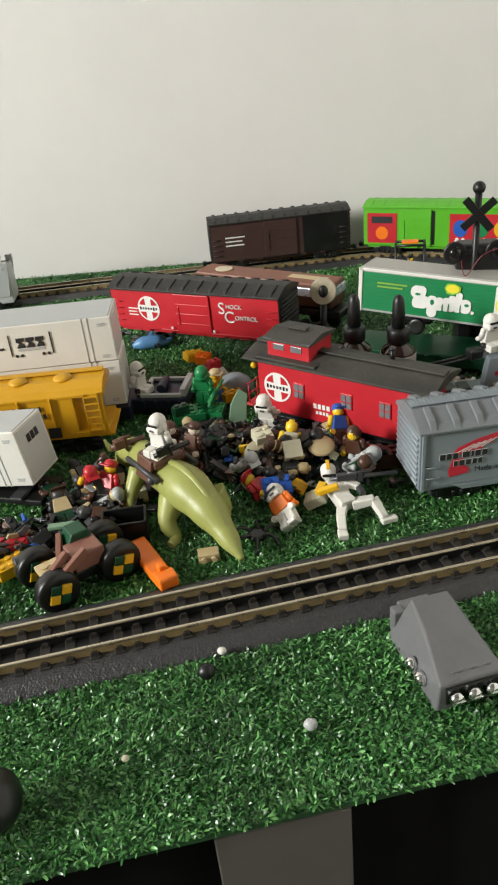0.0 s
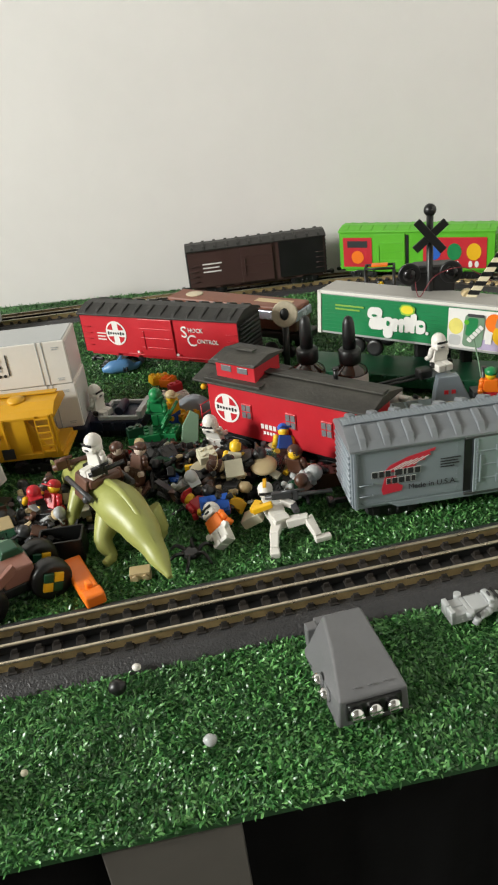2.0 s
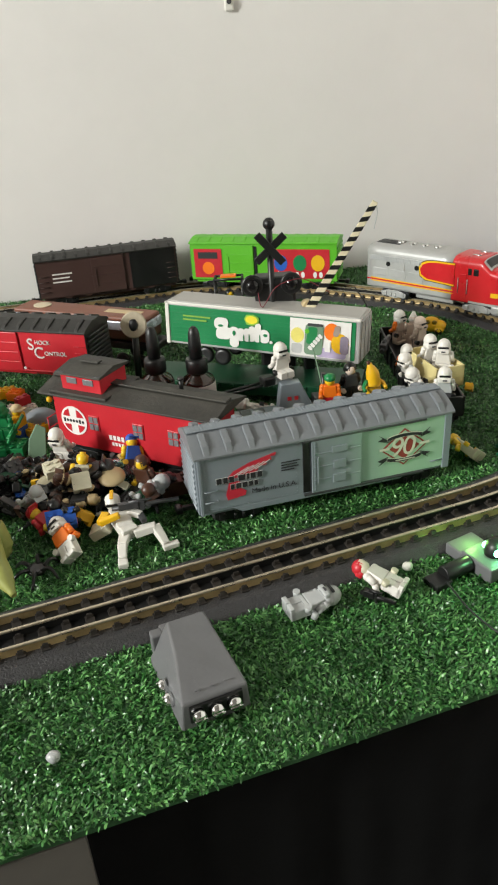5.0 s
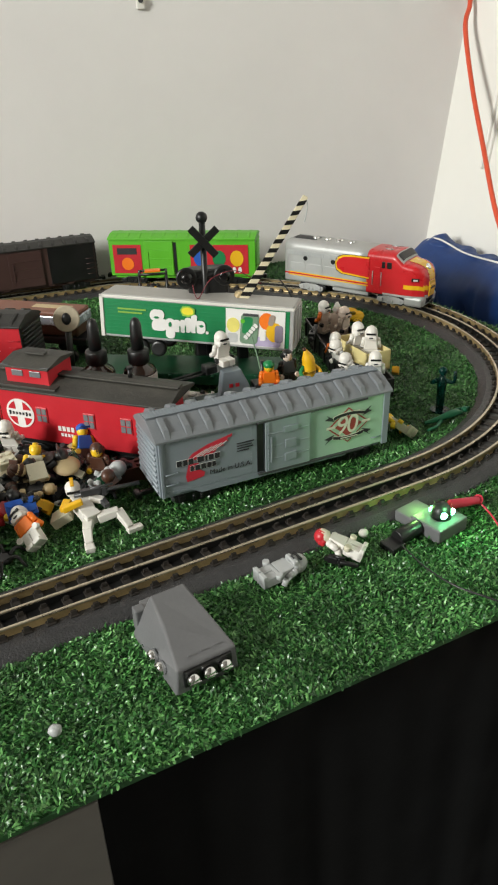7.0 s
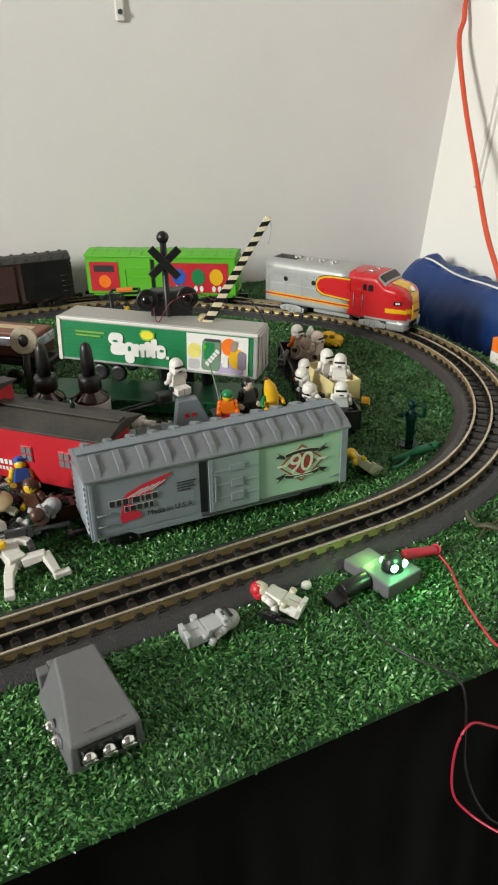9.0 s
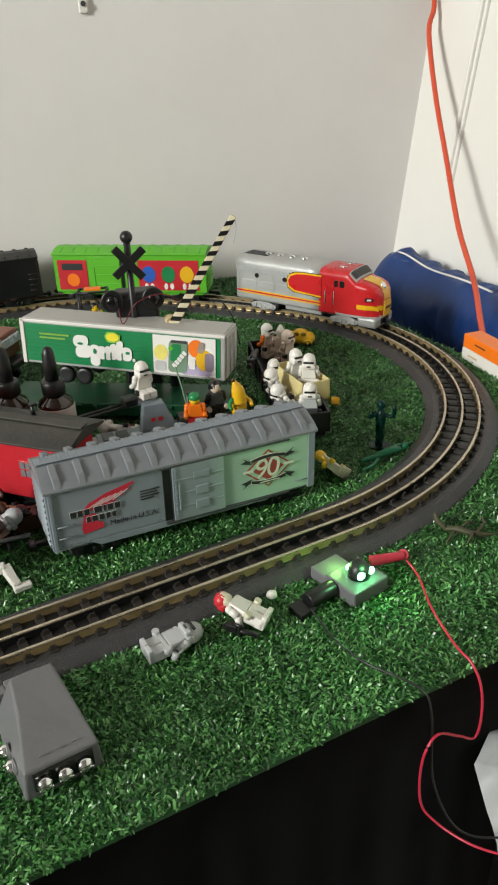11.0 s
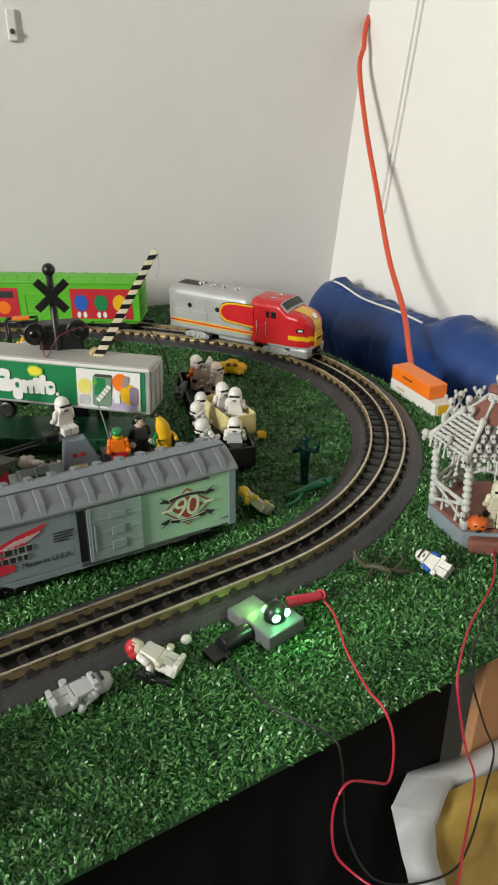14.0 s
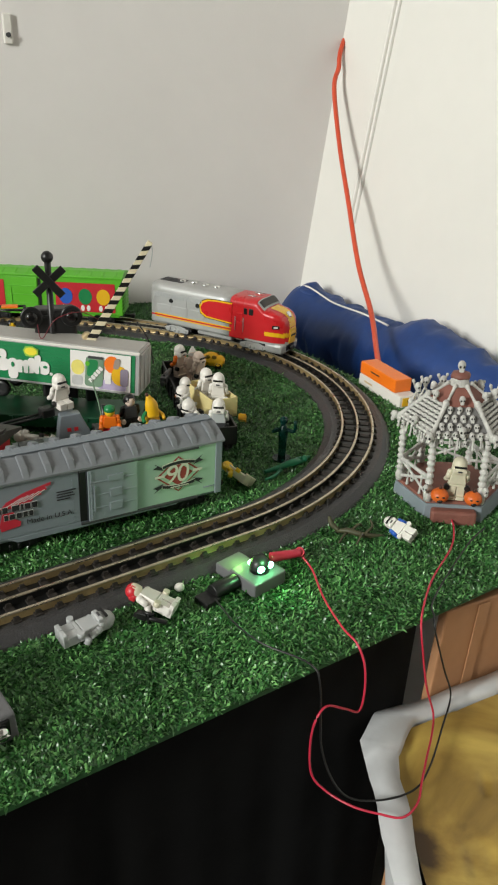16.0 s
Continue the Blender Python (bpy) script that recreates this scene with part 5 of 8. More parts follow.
# yellow covered hopper
HY = material("hopper_yellow_paint", (0.58, 0.295, 0.007), 0.42, vary=0.08, scale=25)
hp = thing("hopper_car", tip(-0.1180, 0.8560, 0.0, 3.0, 0, 0), "yellow covered hopper model railway car standing on turf", "model hopper")
L, W = 0.218, 0.052
b = extruded([(-W / 2 + 0.0008, 0.022), (-W / 2 + 0.0008, 0.0630), (-W * 0.42, 0.0676), (-W * 0.2, 0.0722), (W * 0.2, 0.0722), (W * 0.42, 0.0676), (W / 2 - 0.0008, 0.0630), (W / 2 - 0.0008, 0.022)], L - 0.046, "x", bevel=0.0006)
turned(b, Matrix.Translation((-0.006, 0, 0)))
part("body", b, HY, hp)
part("roof_end", extruded([(-W / 2, 0.0618), (-W / 2, 0.0645), (-W * 0.42, 0.0690), (-W * 0.2, 0.0735), (W * 0.2, 0.0735), (W * 0.42, 0.0690), (W / 2, 0.0645), (W / 2, 0.0618)], L, "x", bevel=0.0004), HY, hp)
part("side_sill", box(L, W, 0.006, (0, 0, 0.020), 0.0008), HY, hp)
slope = extruded([(L / 2 - 0.030, 0.064), (L / 2 - 0.030, 0.022), (L / 2 - 0.012, 0.026)], W * 0.8, bevel=0.0006)
part("slope_sheet", slope, HY, hp)
for i in range(6):
    part("side_rib", box(0.0022, 0.0030, 0.040, (-L / 2 + 0.018 + i * 0.030, -W / 2 - 0.0008, 0.024), 0.0006), HY, hp)
for x in (-0.070, -0.022, 0.028, 0.070):
    hc = lathe([(0.0085, 0.0725), (0.0090, 0.0745), (0.0080, 0.0760), (0.002, 0.0768)], 18, (x, -0.004, 0))
    part("hatch", hc, HY, hp)
lad = bmesh.new()
for dx in (-0.0065, 0.0065):
    box(0.0014, 0.0014, 0.044, (L / 2 - 0.012 + dx, -W / 2 - 0.0010, 0.022), 0.0004, lad)
for i in range(6):
    box(0.013, 0.0014, 0.0016, (L / 2 - 0.012, -W / 2 - 0.0010, 0.026 + i * 0.007), 0.0004, lad)
part("ladder", lad, HY, hp)
part("corner_post", box(0.003, 0.003, 0.044, (L / 2 - 0.0025, -W / 2 + 0.001, 0.022), 0.0006), HY, hp)
part("end_platform", box(0.016, W, 0.0025, (L / 2 - 0.004, 0, 0.0195), 0.0005), HY, hp)
part("roof_walk", box(L - 0.004, 0.008, 0.0014, (0, 0.008, 0.0745), 0.0004), HY, hp)
for z, n, x0 in ((0.0545, 8, 0.0185), (0.0470, 6, 0.0305)):
    for i in range(n):
        plate([(-0.0015, -0.0026), (0.0017, -0.0026), (0.0013, 0.0020 + 0.0010 * (i % 2)), (-0.0015, 0.0020)], "mark_bar", PRINT, hp, facing(x0 + i * 0.0042, -W / 2 - 0.0003, z))
plate([(-0.006, -0.0055), (0.006, -0.0055), (0.006, 0.0055), (-0.006, 0.0055)], "data_panel", PRINT, hp, facing(0.058, -W / 2 - 0.0022, 0.0290))
for s in (-1, 1):
    bogie(hp, s * (L / 2 - 0.032))

fc = thing("flatcar", tip(-0.1224, 0.7859, 0.0, -15.0), "dark low model flatcar under a white container", "model flatcar")
part("deck", box(0.148, 0.040, 0.0060, (0, 0, 0.0020), 0.0012), BLACK, fc)
for x in (-0.05, 0.05):
    part("bolster", box(0.012, 0.044, 0.0030, (x, 0, 0.0075), 0.0008), DARK_GREY, fc)
container(tip(-0.1244, 0.7864, 0.0160, -15.0, 0, -7), 0.150, 0.043, 0.0520, "white toy shipping container on a flatcar", False, True)

# grey toy castle wagon with coloured bricks, on the far side
gw = thing("toy_wagon", tip(-0.300, 1.300, 0.0, 8), "grey brick-built toy wagon loaded with coloured bricks", "toy wagon")
part("base", box(0.130, 0.050, 0.010, (0, 0, 0.014), 0.001), LIGHT_GREY, gw)
for y_ in (-0.024, 0.024):
    arch = [(-0.066, 0.024), (-0.044, 0.024)] + [(-0.028 + 0.016 * math.cos(radians(180 - 20 * k)), 0.036 + 0.014 * math.sin(radians(180 - 20 * k))) for k in range(10)] + [(-0.012, 0.024), (0.012, 0.024)] + [(0.028 + 0.016 * math.cos(radians(180 - 20 * k)), 0.036 + 0.014 * math.sin(radians(180 - 20 * k))) for k in range(10)] + [(0.044, 0.024), (0.062, 0.024), (0.068, 0.066), (-0.068, 0.066)]
    part("arched_wall", turned(extruded(arch, 0.004, bevel=0.0005), Matrix.Translation((0, y_, 0))), LIGHT_GREY, gw, "grey arched castle wall")
for s in (-1, 1):
    part("end_wall", box(0.004, 0.044, 0.042, (s * 0.064, 0, 0.024), 0.0006), LIGHT_GREY, gw)
part("floor_plate", box(0.126, 0.046, 0.003, (0, 0, 0.0520), 0.0006), DARK_GREY, gw)
for i in range(7):
    for y_ in (-0.024, 0.024):
        part("battlement", box(0.010, 0.006, 0.009, (-0.063 + i * 0.021, y_, 0.0658), 0.0006), LIGHT_GREY, gw)
for i, (x, y, m) in enumerate(((-0.03, -0.010, RED), (-0.010, -0.012, YELLOW), (0.030, -0.004, GREEN), (0.0, 0.008, BLUE), (0.028, -0.018, ORANGE), (-0.045, -0.006, BROWN), (-0.020, 0.012, LIGHT_GREY), (0.046, 0.010, LIGHT_GREY), (0.012, -0.014, DARK_GREY), (-0.036, 0.010, BLACK), (0.016, 0.012, BROWN))):
    hh = 0.012 + 0.006 * (i % 3)
    pl_ = part("load_pillar", box(0.013, 0.012, hh, (x, y, 0.0550), 0.0008), (LIGHT_GREY, WHITE, DARK_GREY)[i % 3], gw)
    part("load_point", box(0.016, 0.015, 0.013, (x, y, 0.0550 + hh), 0.0010, taper=(0.30, 0.45)), m, pl_)
for x in (-0.04, 0.04):
    for s in (-1, 1):
        road_wheel(gw, Matrix.Translation((x, s * 0.022, 0.0095)), 0.0095, 0.007, LIGHT_GREY)

# ---- Crossing signal with gate ----
sg = thing("crossing_signal", pose(0.3720, 1.0000, 0.0, 0, 0, -6), "black toy railway crossing signal with twin lamps", "crossing signal")
part("base_plate", box(0.060, 0.036, 0.006, (0, 0, 0), 0.0015), BLACK, sg)
part("post", cyl(0.0036, 0.176, (0, 0, 0.004), 14), BLACK, sg)
part("finial", ball(0.0066, (0, 0, 0.1825), seg=16), BLACK, sg)
for a in (45, -45):
    c = box(0.042, 0.0022, 0.0084, (0, 0, -0.0045), 0.0006)
    part("cross_board", turned(c, Matrix.Translation((0, -0.0052 - (0.0012 if a > 0 else 0), 0.1575)) @ Matrix.Rotation(radians(a + 4), 4, "Y")), BLACK, sg)
part("lamp_arm", cyl(0.0026, 0.050, (-0.025, 0, 0.1180), 10, axis="x"), BLACK, sg)
for s in (-1, 1):
    h = lathe([(0.0106, 0), (0.0120, 0.001), (0.0120, 0.0026), (0.0085, 0.0035), (0.0085, 0.013), (0.006, 0.016)], 22)
    hd = part("lamp_hood", turned(h, Matrix.Translation((s * 0.0215, -0.006, 0.1180)) @ Matrix.Rotation(radians(-90), 4, "X")), BLACK, sg)
    part("lens", turned(lathe([(0.0072, 0.0), (0.0068, 0.002), (0.003, 0.004)], 16), Matrix.Translation((s * 0.0215, -0.0062, 0.1180)) @ Matrix.Rotation(radians(90), 4, "X")), material("dark_lens", (0.006, 0.005, 0.005), 0.2), hd)
part("motor_box", box(0.046, 0.026, 0.034, (0.004, 0.012, 0.0905), 0.004), BLACK, sg)
part("lower_box", box(0.040, 0.024, 0.088, (0.004, 0.012, 0.004), 0.003), BLACK, sg)
tube([(0.3550, 0.990, 0.112), (0.357, 0.975, 0.100), (0.372, 0.970, 0.122), (0.398, 0.972, 0.128), (0.418, 0.975, 0.118), (0.432, 0.978, 0.108)], 0.0005, "signal_wire", material("dark_red_wire", (0.16, 0.012, 0.02), 0.4))
tagged(bpy.data.objects["signal_wire"], "thin red wire looped round the crossing signal", "wire")
gt = thing("crossing_gate", Matrix.Translation((0.4080, 0.9765, 0.0)), "raised black and cream striped toy crossing gate", "crossing gate")
part("gate_post", box(0.012, 0.012, 0.094, (0, 0.004, 0), 0.002), BLACK, gt)
part("pivot", turned(cyl(0.0065, 0.012, (0, 0, -0.006), 16), Matrix.Translation((-0.001, 0, 0.0960)) @ Matrix.Rotation(radians(90), 4, "X")), TAN, gt, "brass-coloured pivot")
tipv, basev = Vector((0.4675, 0.930, 0.2085)) - Vector((0.408, 0.9765, 0)), Vector((-0.0005, -0.0065, 0.0940))
dv = tipv - basev
CREAM = material("cream_paint", (0.66, 0.58, 0.40), 0.5, vary=0.08, scale=60)
az = dv.normalized()
ax = Vector((0.15, 1, -0.3)).cross(az).normalized()
m = Matrix.Translation(basev) @ Matrix((ax, az.cross(ax), az)).transposed().to_4x4()
arm = part("arm", turned(box(0.0095, 0.0030, dv.length, (0, 0, 0), 0.0006, taper=(0.62, 1)), m), CREAM, gt, "cream wooden arm")
for i in range(11):
    k = i * 0.0118 + 0.004
    w = 0.0050 * (1 - 0.38 * k / dv.length)
    st = plate([(-w, 0), (w, 0.0056), (w, 0.0112), (-w, 0.0056)], "stripe", BLACK, arm, m @ Matrix.Translation((0, 0.0020, k)) @ Matrix.Rotation(radians(90), 4, "X"), 0.0040)
tube([tipv, tipv + Vector((0.002, 0, -0.010)), tipv + Vector((-0.001, 0, -0.026))], 0.0005, "gate_cord", LIGHT_GREY, gt)

# ---- Dropper bottles ----
AMBER = material("dark_amber_glass", (0.035, 0.012, 0.006), 0.12, vary=0.1, scale=20, specular=0.7)


def dropper(x, y, tone):
    t = thing("dropper_bottle", pose(x, y, 0.0), "dark amber dropper bottle with a black rubber bulb", "bottle", "dropper bottles")
    part("glass", lathe([(0.0165, 0), (0.0175, 0.002), (0.0175, 0.049), (0.0160, 0.053), (0.0090, 0.058), (0.0085, 0.060)], 28), AMBER, t)
    part("label_band", lathe([(0.0177, 0.006), (0.0179, 0.007), (0.0179, 0.048), (0.0177, 0.049)], 28), material("bottle_label", tone, 0.6, vary=0.12, scale=40), t, "paper label round the glass")
    cap = lathe([(0.0108, 0.060), (0.0112, 0.061), (0.0112, 0.073), (0.0100, 0.0745), (0.0068, 0.0750)], 24)
    cp = part("cap", cap, BLACK, t)
    part("bulb", lathe([(0.0066, 0.0752), (0.0064, 0.090), (0.0058, 0.101), (0.0040, 0.1062), (0.0015, 0.1080)], 20), BLACK, t, "black rubber bulb")
    return t


dropper(0.2770, 0.9120, (0.46, 0.41, 0.39))
dropper(0.2350, 0.9250, (0.055, 0.040, 0.034))

# ---- Accessory box by the front track ----
CTRL = material("grey_accessory_plastic", (0.135, 0.135, 0.14), 0.4, vary=0.1, scale=40, bump=0.15)
cx = thing("control_box", tip(0.2425, 0.5515, 0.0, 15), "grey plastic track accessory box with chrome screw terminals", "accessory box")
b = bmesh.new()
rows = ((-0.0215, -0.036, 0.0), (0.0225, -0.036, 0.0), (0.0225, 0.030, 0.0), (-0.0225, 0.030, 0.0))
tops = ((-0.0195, -0.0350, 0.020), (0.0215, -0.0350, 0.020), (0.0165, 0.0255, 0.0300), (-0.0085, 0.0255, 0.0300), (-0.0120, -0.0010, 0.0265))
v = [b.verts.new(p) for p in rows] + [b.verts.new(p) for p in tops]
for f in ((3, 2, 1, 0), (0, 1, 5, 4), (1, 2, 6, 5), (2, 3, 7, 6), (3, 0, 4, 8), (3, 8, 7), (4, 5, 6, 7, 8)):
    b.faces.new([v[i] for i in f])
bmesh.ops.recalc_face_normals(b, faces=b.faces[:])
bmesh.ops.bevel(b, geom=b.edges[:], offset=0.0016, segments=3, affect="EDGES", profile=0.5, clamp_overlap=True)
part("shell", b, CTRL, cx)
part("terminal_recess", box(0.033, 0.003, 0.0125, (0.001, -0.0352, 0.005), 0.0006), BLACK, cx)


def screw(parent, m):
    s = lathe([(0.0044, 0), (0.0044, 0.003), (0.0036, 0.0048), (0.0018, 0.0054)], 16)
    box(0.0075, 0.0009, 0.0008, (0, 0, 0.0052), 0, s)
    return part("terminal_screw", s, CHROME, parent, "chrome screw terminal", m)


for x in (-0.0105, 0.0005, 0.0115):
    screw(cx, Matrix.Translation((x, -0.0365, 0.0112)) @ Matrix.Rotation(radians(90), 4, "X"))
for y in (-0.006, -0.018):
    screw(cx, Matrix.Translation((-0.0205, y, 0.0100)) @ Matrix.Rotation(radians(-90), 4, "Y"))
tb = box(0.022, 0.014, 0.006, (0.0, 0.034, 0.010), 0.001)
box(0.008, 0.008, 0.018, (-0.015, 0.030, 0.002), 0.001, tb)
part("mounting_tab", tb, CTRL, cx)
for x in (-0.008, 0.001, 0.010):
    part("raised_mark", box(0.003, 0.0014, 0.0006, (x, -0.030, 0.0222), 0.0002), CTRL, cx)

# ---- Power clip with a lit green indicator ----
pc = thing("power_clip", tip(0.4660, 0.6180, 0.0, 21), "grey track power clip with a glowing green indicator", "power clip")
part("block", box(0.034, 0.030, 0.0125, (0, 0, 0), 0.0014), CTRL, pc)
part("shoulder", box(0.026, 0.018, 0.010, (-0.004, 0.022, 0.0), 0.0012), CTRL, pc)
dome = part("indicator", lathe([(0.0082, 0.0125), (0.0082, 0.0160), (0.0074, 0.0205), (0.0048, 0.0238), (0.001, 0.0250)], 22, (0.001, -0.001, 0)), BLACK, pc, "dark domed indicator")
GLOW = glowing("green_lamp_glow", (0.16, 1.0, 0.36), 16.0)
for x in (-0.0042, 0.0052):
    part("lit_window", ball(0.0036, (0.001 + x, -0.0072, 0.0175), (1.0, 0.6, 0.85), 12), GLOW, dome, "glowing green window")
for x in (-0.0030, 0.0030):
    part("lit_window", ball(0.0030, (0.001 + x, 0.0062, 0.0170), (1.0, 0.6, 0.85), 12), GLOW, dome, "glowing green window")
part("barrel", cyl(0.0062, 0.024, (-0.042, 0.006, 0.0068), 16, axis="x", bevel=0.0008), BLACK, pc, "black plug barrel")
part("barrel_tip", box(0.014, 0.015, 0.006, (-0.047, 0.005, 0.0), 0.001), BLACK, pc)
gl = bpy.data.lights.new("green_indicator_light", "POINT")
gl.energy, gl.color, gl.shadow_soft_size = 0.045, (0.25, 1.0, 0.35), 0.004
go = new("green_indicator_light", gl)
go.location = (0.4690, 0.6050, 0.0290)
gb = bpy.data.lights.new("green_indicator_light", "POINT")
gb.energy, gb.color, gb.shadow_soft_size = 0.020, (0.35, 1.0, 0.20), 0.004
gbo = new("green_indicator_light", gb)
gbo.location = (0.4560, 0.6330, 0.0190)
rp = thing("banana_plug", tip(0.4950, 0.6290, 0.0125, -3), "red banana plug pushed into the power clip", "plug")
part("sleeve", cyl(0.0042, 0.026, (-0.013, 0, 0), 14, axis="x", r2=0.0034, bevel=0.0006), RED_WIRE, rp)
part("elbow", turned(cyl(0.0036, 0.012, (0, 0, -0.012), 12, r2=0.0040), Matrix.Translation((0.0125, 0, 0.0010)) @ Matrix.Rotation(radians(-35), 4, "Z") @ Matrix.Rotation(radians(50), 4, "X")), RED_WIRE, rp)

# ---- Wires and cord ----
w1 = tube([(0.509, 0.625, 0.010), (0.512, 0.612, 0.005), (0.503, 0.575, 0.0065), (0.500, 0.540, 0.0065), (0.503, 0.524, 0.0040), (0.505, 0.514, -0.008), (0.504, 0.5084, -0.0280), (0.501, 0.508, -0.0440), (0.487, 0.505, -0.034), (0.469, 0.502, -0.0235), (0.459, 0.499, -0.0400), (0.462, 0.500, -0.0800), (0.470, 0.492, -0.0930), (0.482, 0.474, -0.0935), (0.496, 0.461, -0.092), (0.510, 0.453, -0.092), (0.526, 0.459, -0.092), (0.540, 0.474, -0.092), (0.554, 0.489, -0.092), (0.574, 0.510, -0.094), (0.586, 0.526, -0.0930), (0.5733, 0.5251, -0.060), (0.5600, 0.5222, -0.0150), (0.5590, 0.5270, 0.0035), (0.5720, 0.5430, 0.0065), (0.598, 0.569, 0.0065), (0.640, 0.602, 0.0065), (0.664, 0.631, 0.005), (0.672, 0.650, 0.006)], 0.00085, "red_wire", RED_WIRE)
tagged(w1, "thin red wire drooping over the table edge", "wire")
w2 = tube([(0.424, 0.600, 0.007), (0.4255, 0.592, 0.0065), (0.429, 0.568, 0.0065), (0.439, 0.543, 0.0065), (0.462, 0.5165, 0.0045), (0.466, 0.506, -0.008), (0.468, 0.498, -0.060), (0.478, 0.482, -0.088), (0.500, 0.472, -0.0935), (0.530, 0.470, -0.0935), (0.553, 0.483, -0.0930), (0.585, 0.512, -0.0930), (0.606, 0.532, -0.0860), (0.5900, 0.5280, -0.0500), (0.5720, 0.5238, -0.0080), (0.5730, 0.5310, 0.0040), (0.585, 0.548, 0.0065), (0.655, 0.600, 0.0065), (0.69, 0.62, 0.005)], 0.00075, "black_wire", BLACK)
tagged(w2, "thin black wire running off the table edge", "wire")
cord = tube([(0.985, 1.5100, 0.455), (0.962, 1.4650, 0.440), (0.9470, 1.4480, 0.415), (0.9400, 1.435, 0.394), (0.9240, 1.415, 0.362), (0.908, 1.350, 0.277), (0.895, 1.280, 0.196), (0.878, 1.200, 0.112), (0.858, 1.115, 0.058), (0.820, 1.030, 0.030), (0.801, 0.990, 0.022), (0.790, 0.960, 0.010)], 0.0040, "extension_cord", ORANGE_CORD)
tagged(cord, "orange vinyl extension cord hanging down the wall", "cord")

# ---- Right side: container box, bag, paper sack, cardboard ----
ob_ = thing("toy_truck_body", tip(0.7845, 0.9400, 0.0, -87.5), "orange and white toy container with a yellow end", "toy container")
part("white_lower", box(0.094, 0.026, 0.016, (0, 0, 0), 0.0012), WHITE, ob_)
part("orange_upper", box(0.080, 0.025, 0.017, (-0.007, 0, 0.0162), 0.0012), ORANGE, ob_)
part("yellow_end", box(0.0012, 0.018, 0.011, (0.0474, 0, 0.003), 0.0003), YELLOW, ob_)
bars(ob_, -0.012, -0.0128, 0.026, 0.020, 1, PRINT, 0.0016)
bars(ob_, -0.024, -0.0133, 0.009, 0.018, 1, TAN, 0.0022)

bag = thing("duffel_bag", pose(0, 0, 0), "navy blue nylon duffel bag slumped beside the table", "bag")
axis = [Vector((0.880, 1.415, -0.030)), Vector((0.882, 1.355, -0.024)), Vector((0.892, 1.270, -0.034)), Vector((0.905, 1.190, -0.031)), Vector((0.914, 1.130, -0.030)), Vector((0.926, 1.060, -0.024)), Vector((0.938, 0.980, -0.028)), Vector((0.955, 0.880, -0.036)), Vector((0.965, 0.800, -0.045))]
b = limb(axis, (0.042, 0.066, 0.068, 0.066, 0.062, 0.074, 0.070, 0.062, 0.030), 36, 14, 0.80)
for v in b.verts:
    k = noise.noise(v.co * 22) * 0.0085 + noise.noise(Vector((v.co.x * 40, v.co.y * 90, v.co.z * 40))) * 0.0050
    v.co += Vector((k, 0, k * 1.1))
bmesh.ops.smooth_vert(b, verts=b.verts[:], factor=0.3)
part("body", b, NAVY, bag)
ppts = []
for i, (p, r) in enumerate(zip(axis[0:5], (0.042, 0.066, 0.068, 0.066, 0.062))):
    ppts.append(p + Vector((-0.24 * r, -0.06 * r, r * 0.985)))
tube(ppts, 0.0016, "piping", WHITE_PRINT, bag, "white piping")
part("handle_patch", ball(0.022, (0.874, 1.345, 0.032), (0.9, 1.3, 0.35), 14), NAVY, bag)

sack = thing("paper_sack", pose(0, 0, 0), "open white paper sack with crumpled yellow wrapper inside", "sack")
LIP = ((0.520, 0.527), (0.545, 0.546), (0.673, 0.553), (0.800, 0.560), (0.790, 0.330), (0.455, 0.320), (0.481, 0.415))
MOUTH = ((0.541, 0.508), (0.573, 0.531), (0.658, 0.537), (0.770, 0.540), (0.760, 0.350), (0.478, 0.340), (0.499, 0.408))


def loop(corners, z, wob, shrink=0.0, sides=10):
    """A crumpled closed line through the corners at about height z."""
    out, n = [], len(corners)
    mx, my = sum(p[0] for p in corners) / n, sum(p[1] for p in corners) / n
    for i in range(n):
        p, q = Vector(corners[i]), Vector(corners[(i + 1) % n])
        for k in range(sides):
            v = p.lerp(q, k / sides)
            v = v + (Vector((mx, my)) - v) * shrink
            w = noise.noise(Vector((v.x * 30, v.y * 30, z * 11))) * wob
            out.append(Vector((v.x + w, v.y - w * 0.7, z + noise.noise(Vector((v.x * 26, v.y * 26, 7 + z * 5))) * wob * 1.3)))
    return out


b = bmesh.new()
prev = None
for cs, z, wob, sh in ((LIP, -0.755, 0.001, 0.40), (LIP, -0.50, 0.006, 0.38), (LIP, -0.25, 0.008, 0.34), (LIP, -0.150, 0.006, 0.22), (LIP, -0.106, 0.003, 0.030), (LIP, -0.099, 0.0025, 0.0), (MOUTH, -0.097, 0.004, -0.015), (MOUTH, -0.103, 0.004, 0.01), (MOUTH, -0.135, 0.004, 0.02)):
    r = [b.verts.new(p) for p in loop(cs, z, wob, sh)]
    if prev:
        for i in range(len(r)):
            j = (i + 1) % len(r)
            b.faces.new((prev[i], prev[j], r[j], r[i])).smooth = True
    prev = r
bmesh.ops.recalc_face_normals(b, faces=b.faces[:])
part("paper", b, PAPER, sack, "creased white paper")
PRINT_YELLOW = bpy.data.materials.new("sack_print")
PRINT_YELLOW.use_nodes = True
pn, pk = PRINT_YELLOW.node_tree.nodes, PRINT_YELLOW.node_tree.links
pr = pn.new("ShaderNodeValToRGB")
pr.color_ramp.elements[0].position, pr.color_ramp.elements[1].position = 0.36, 0.62
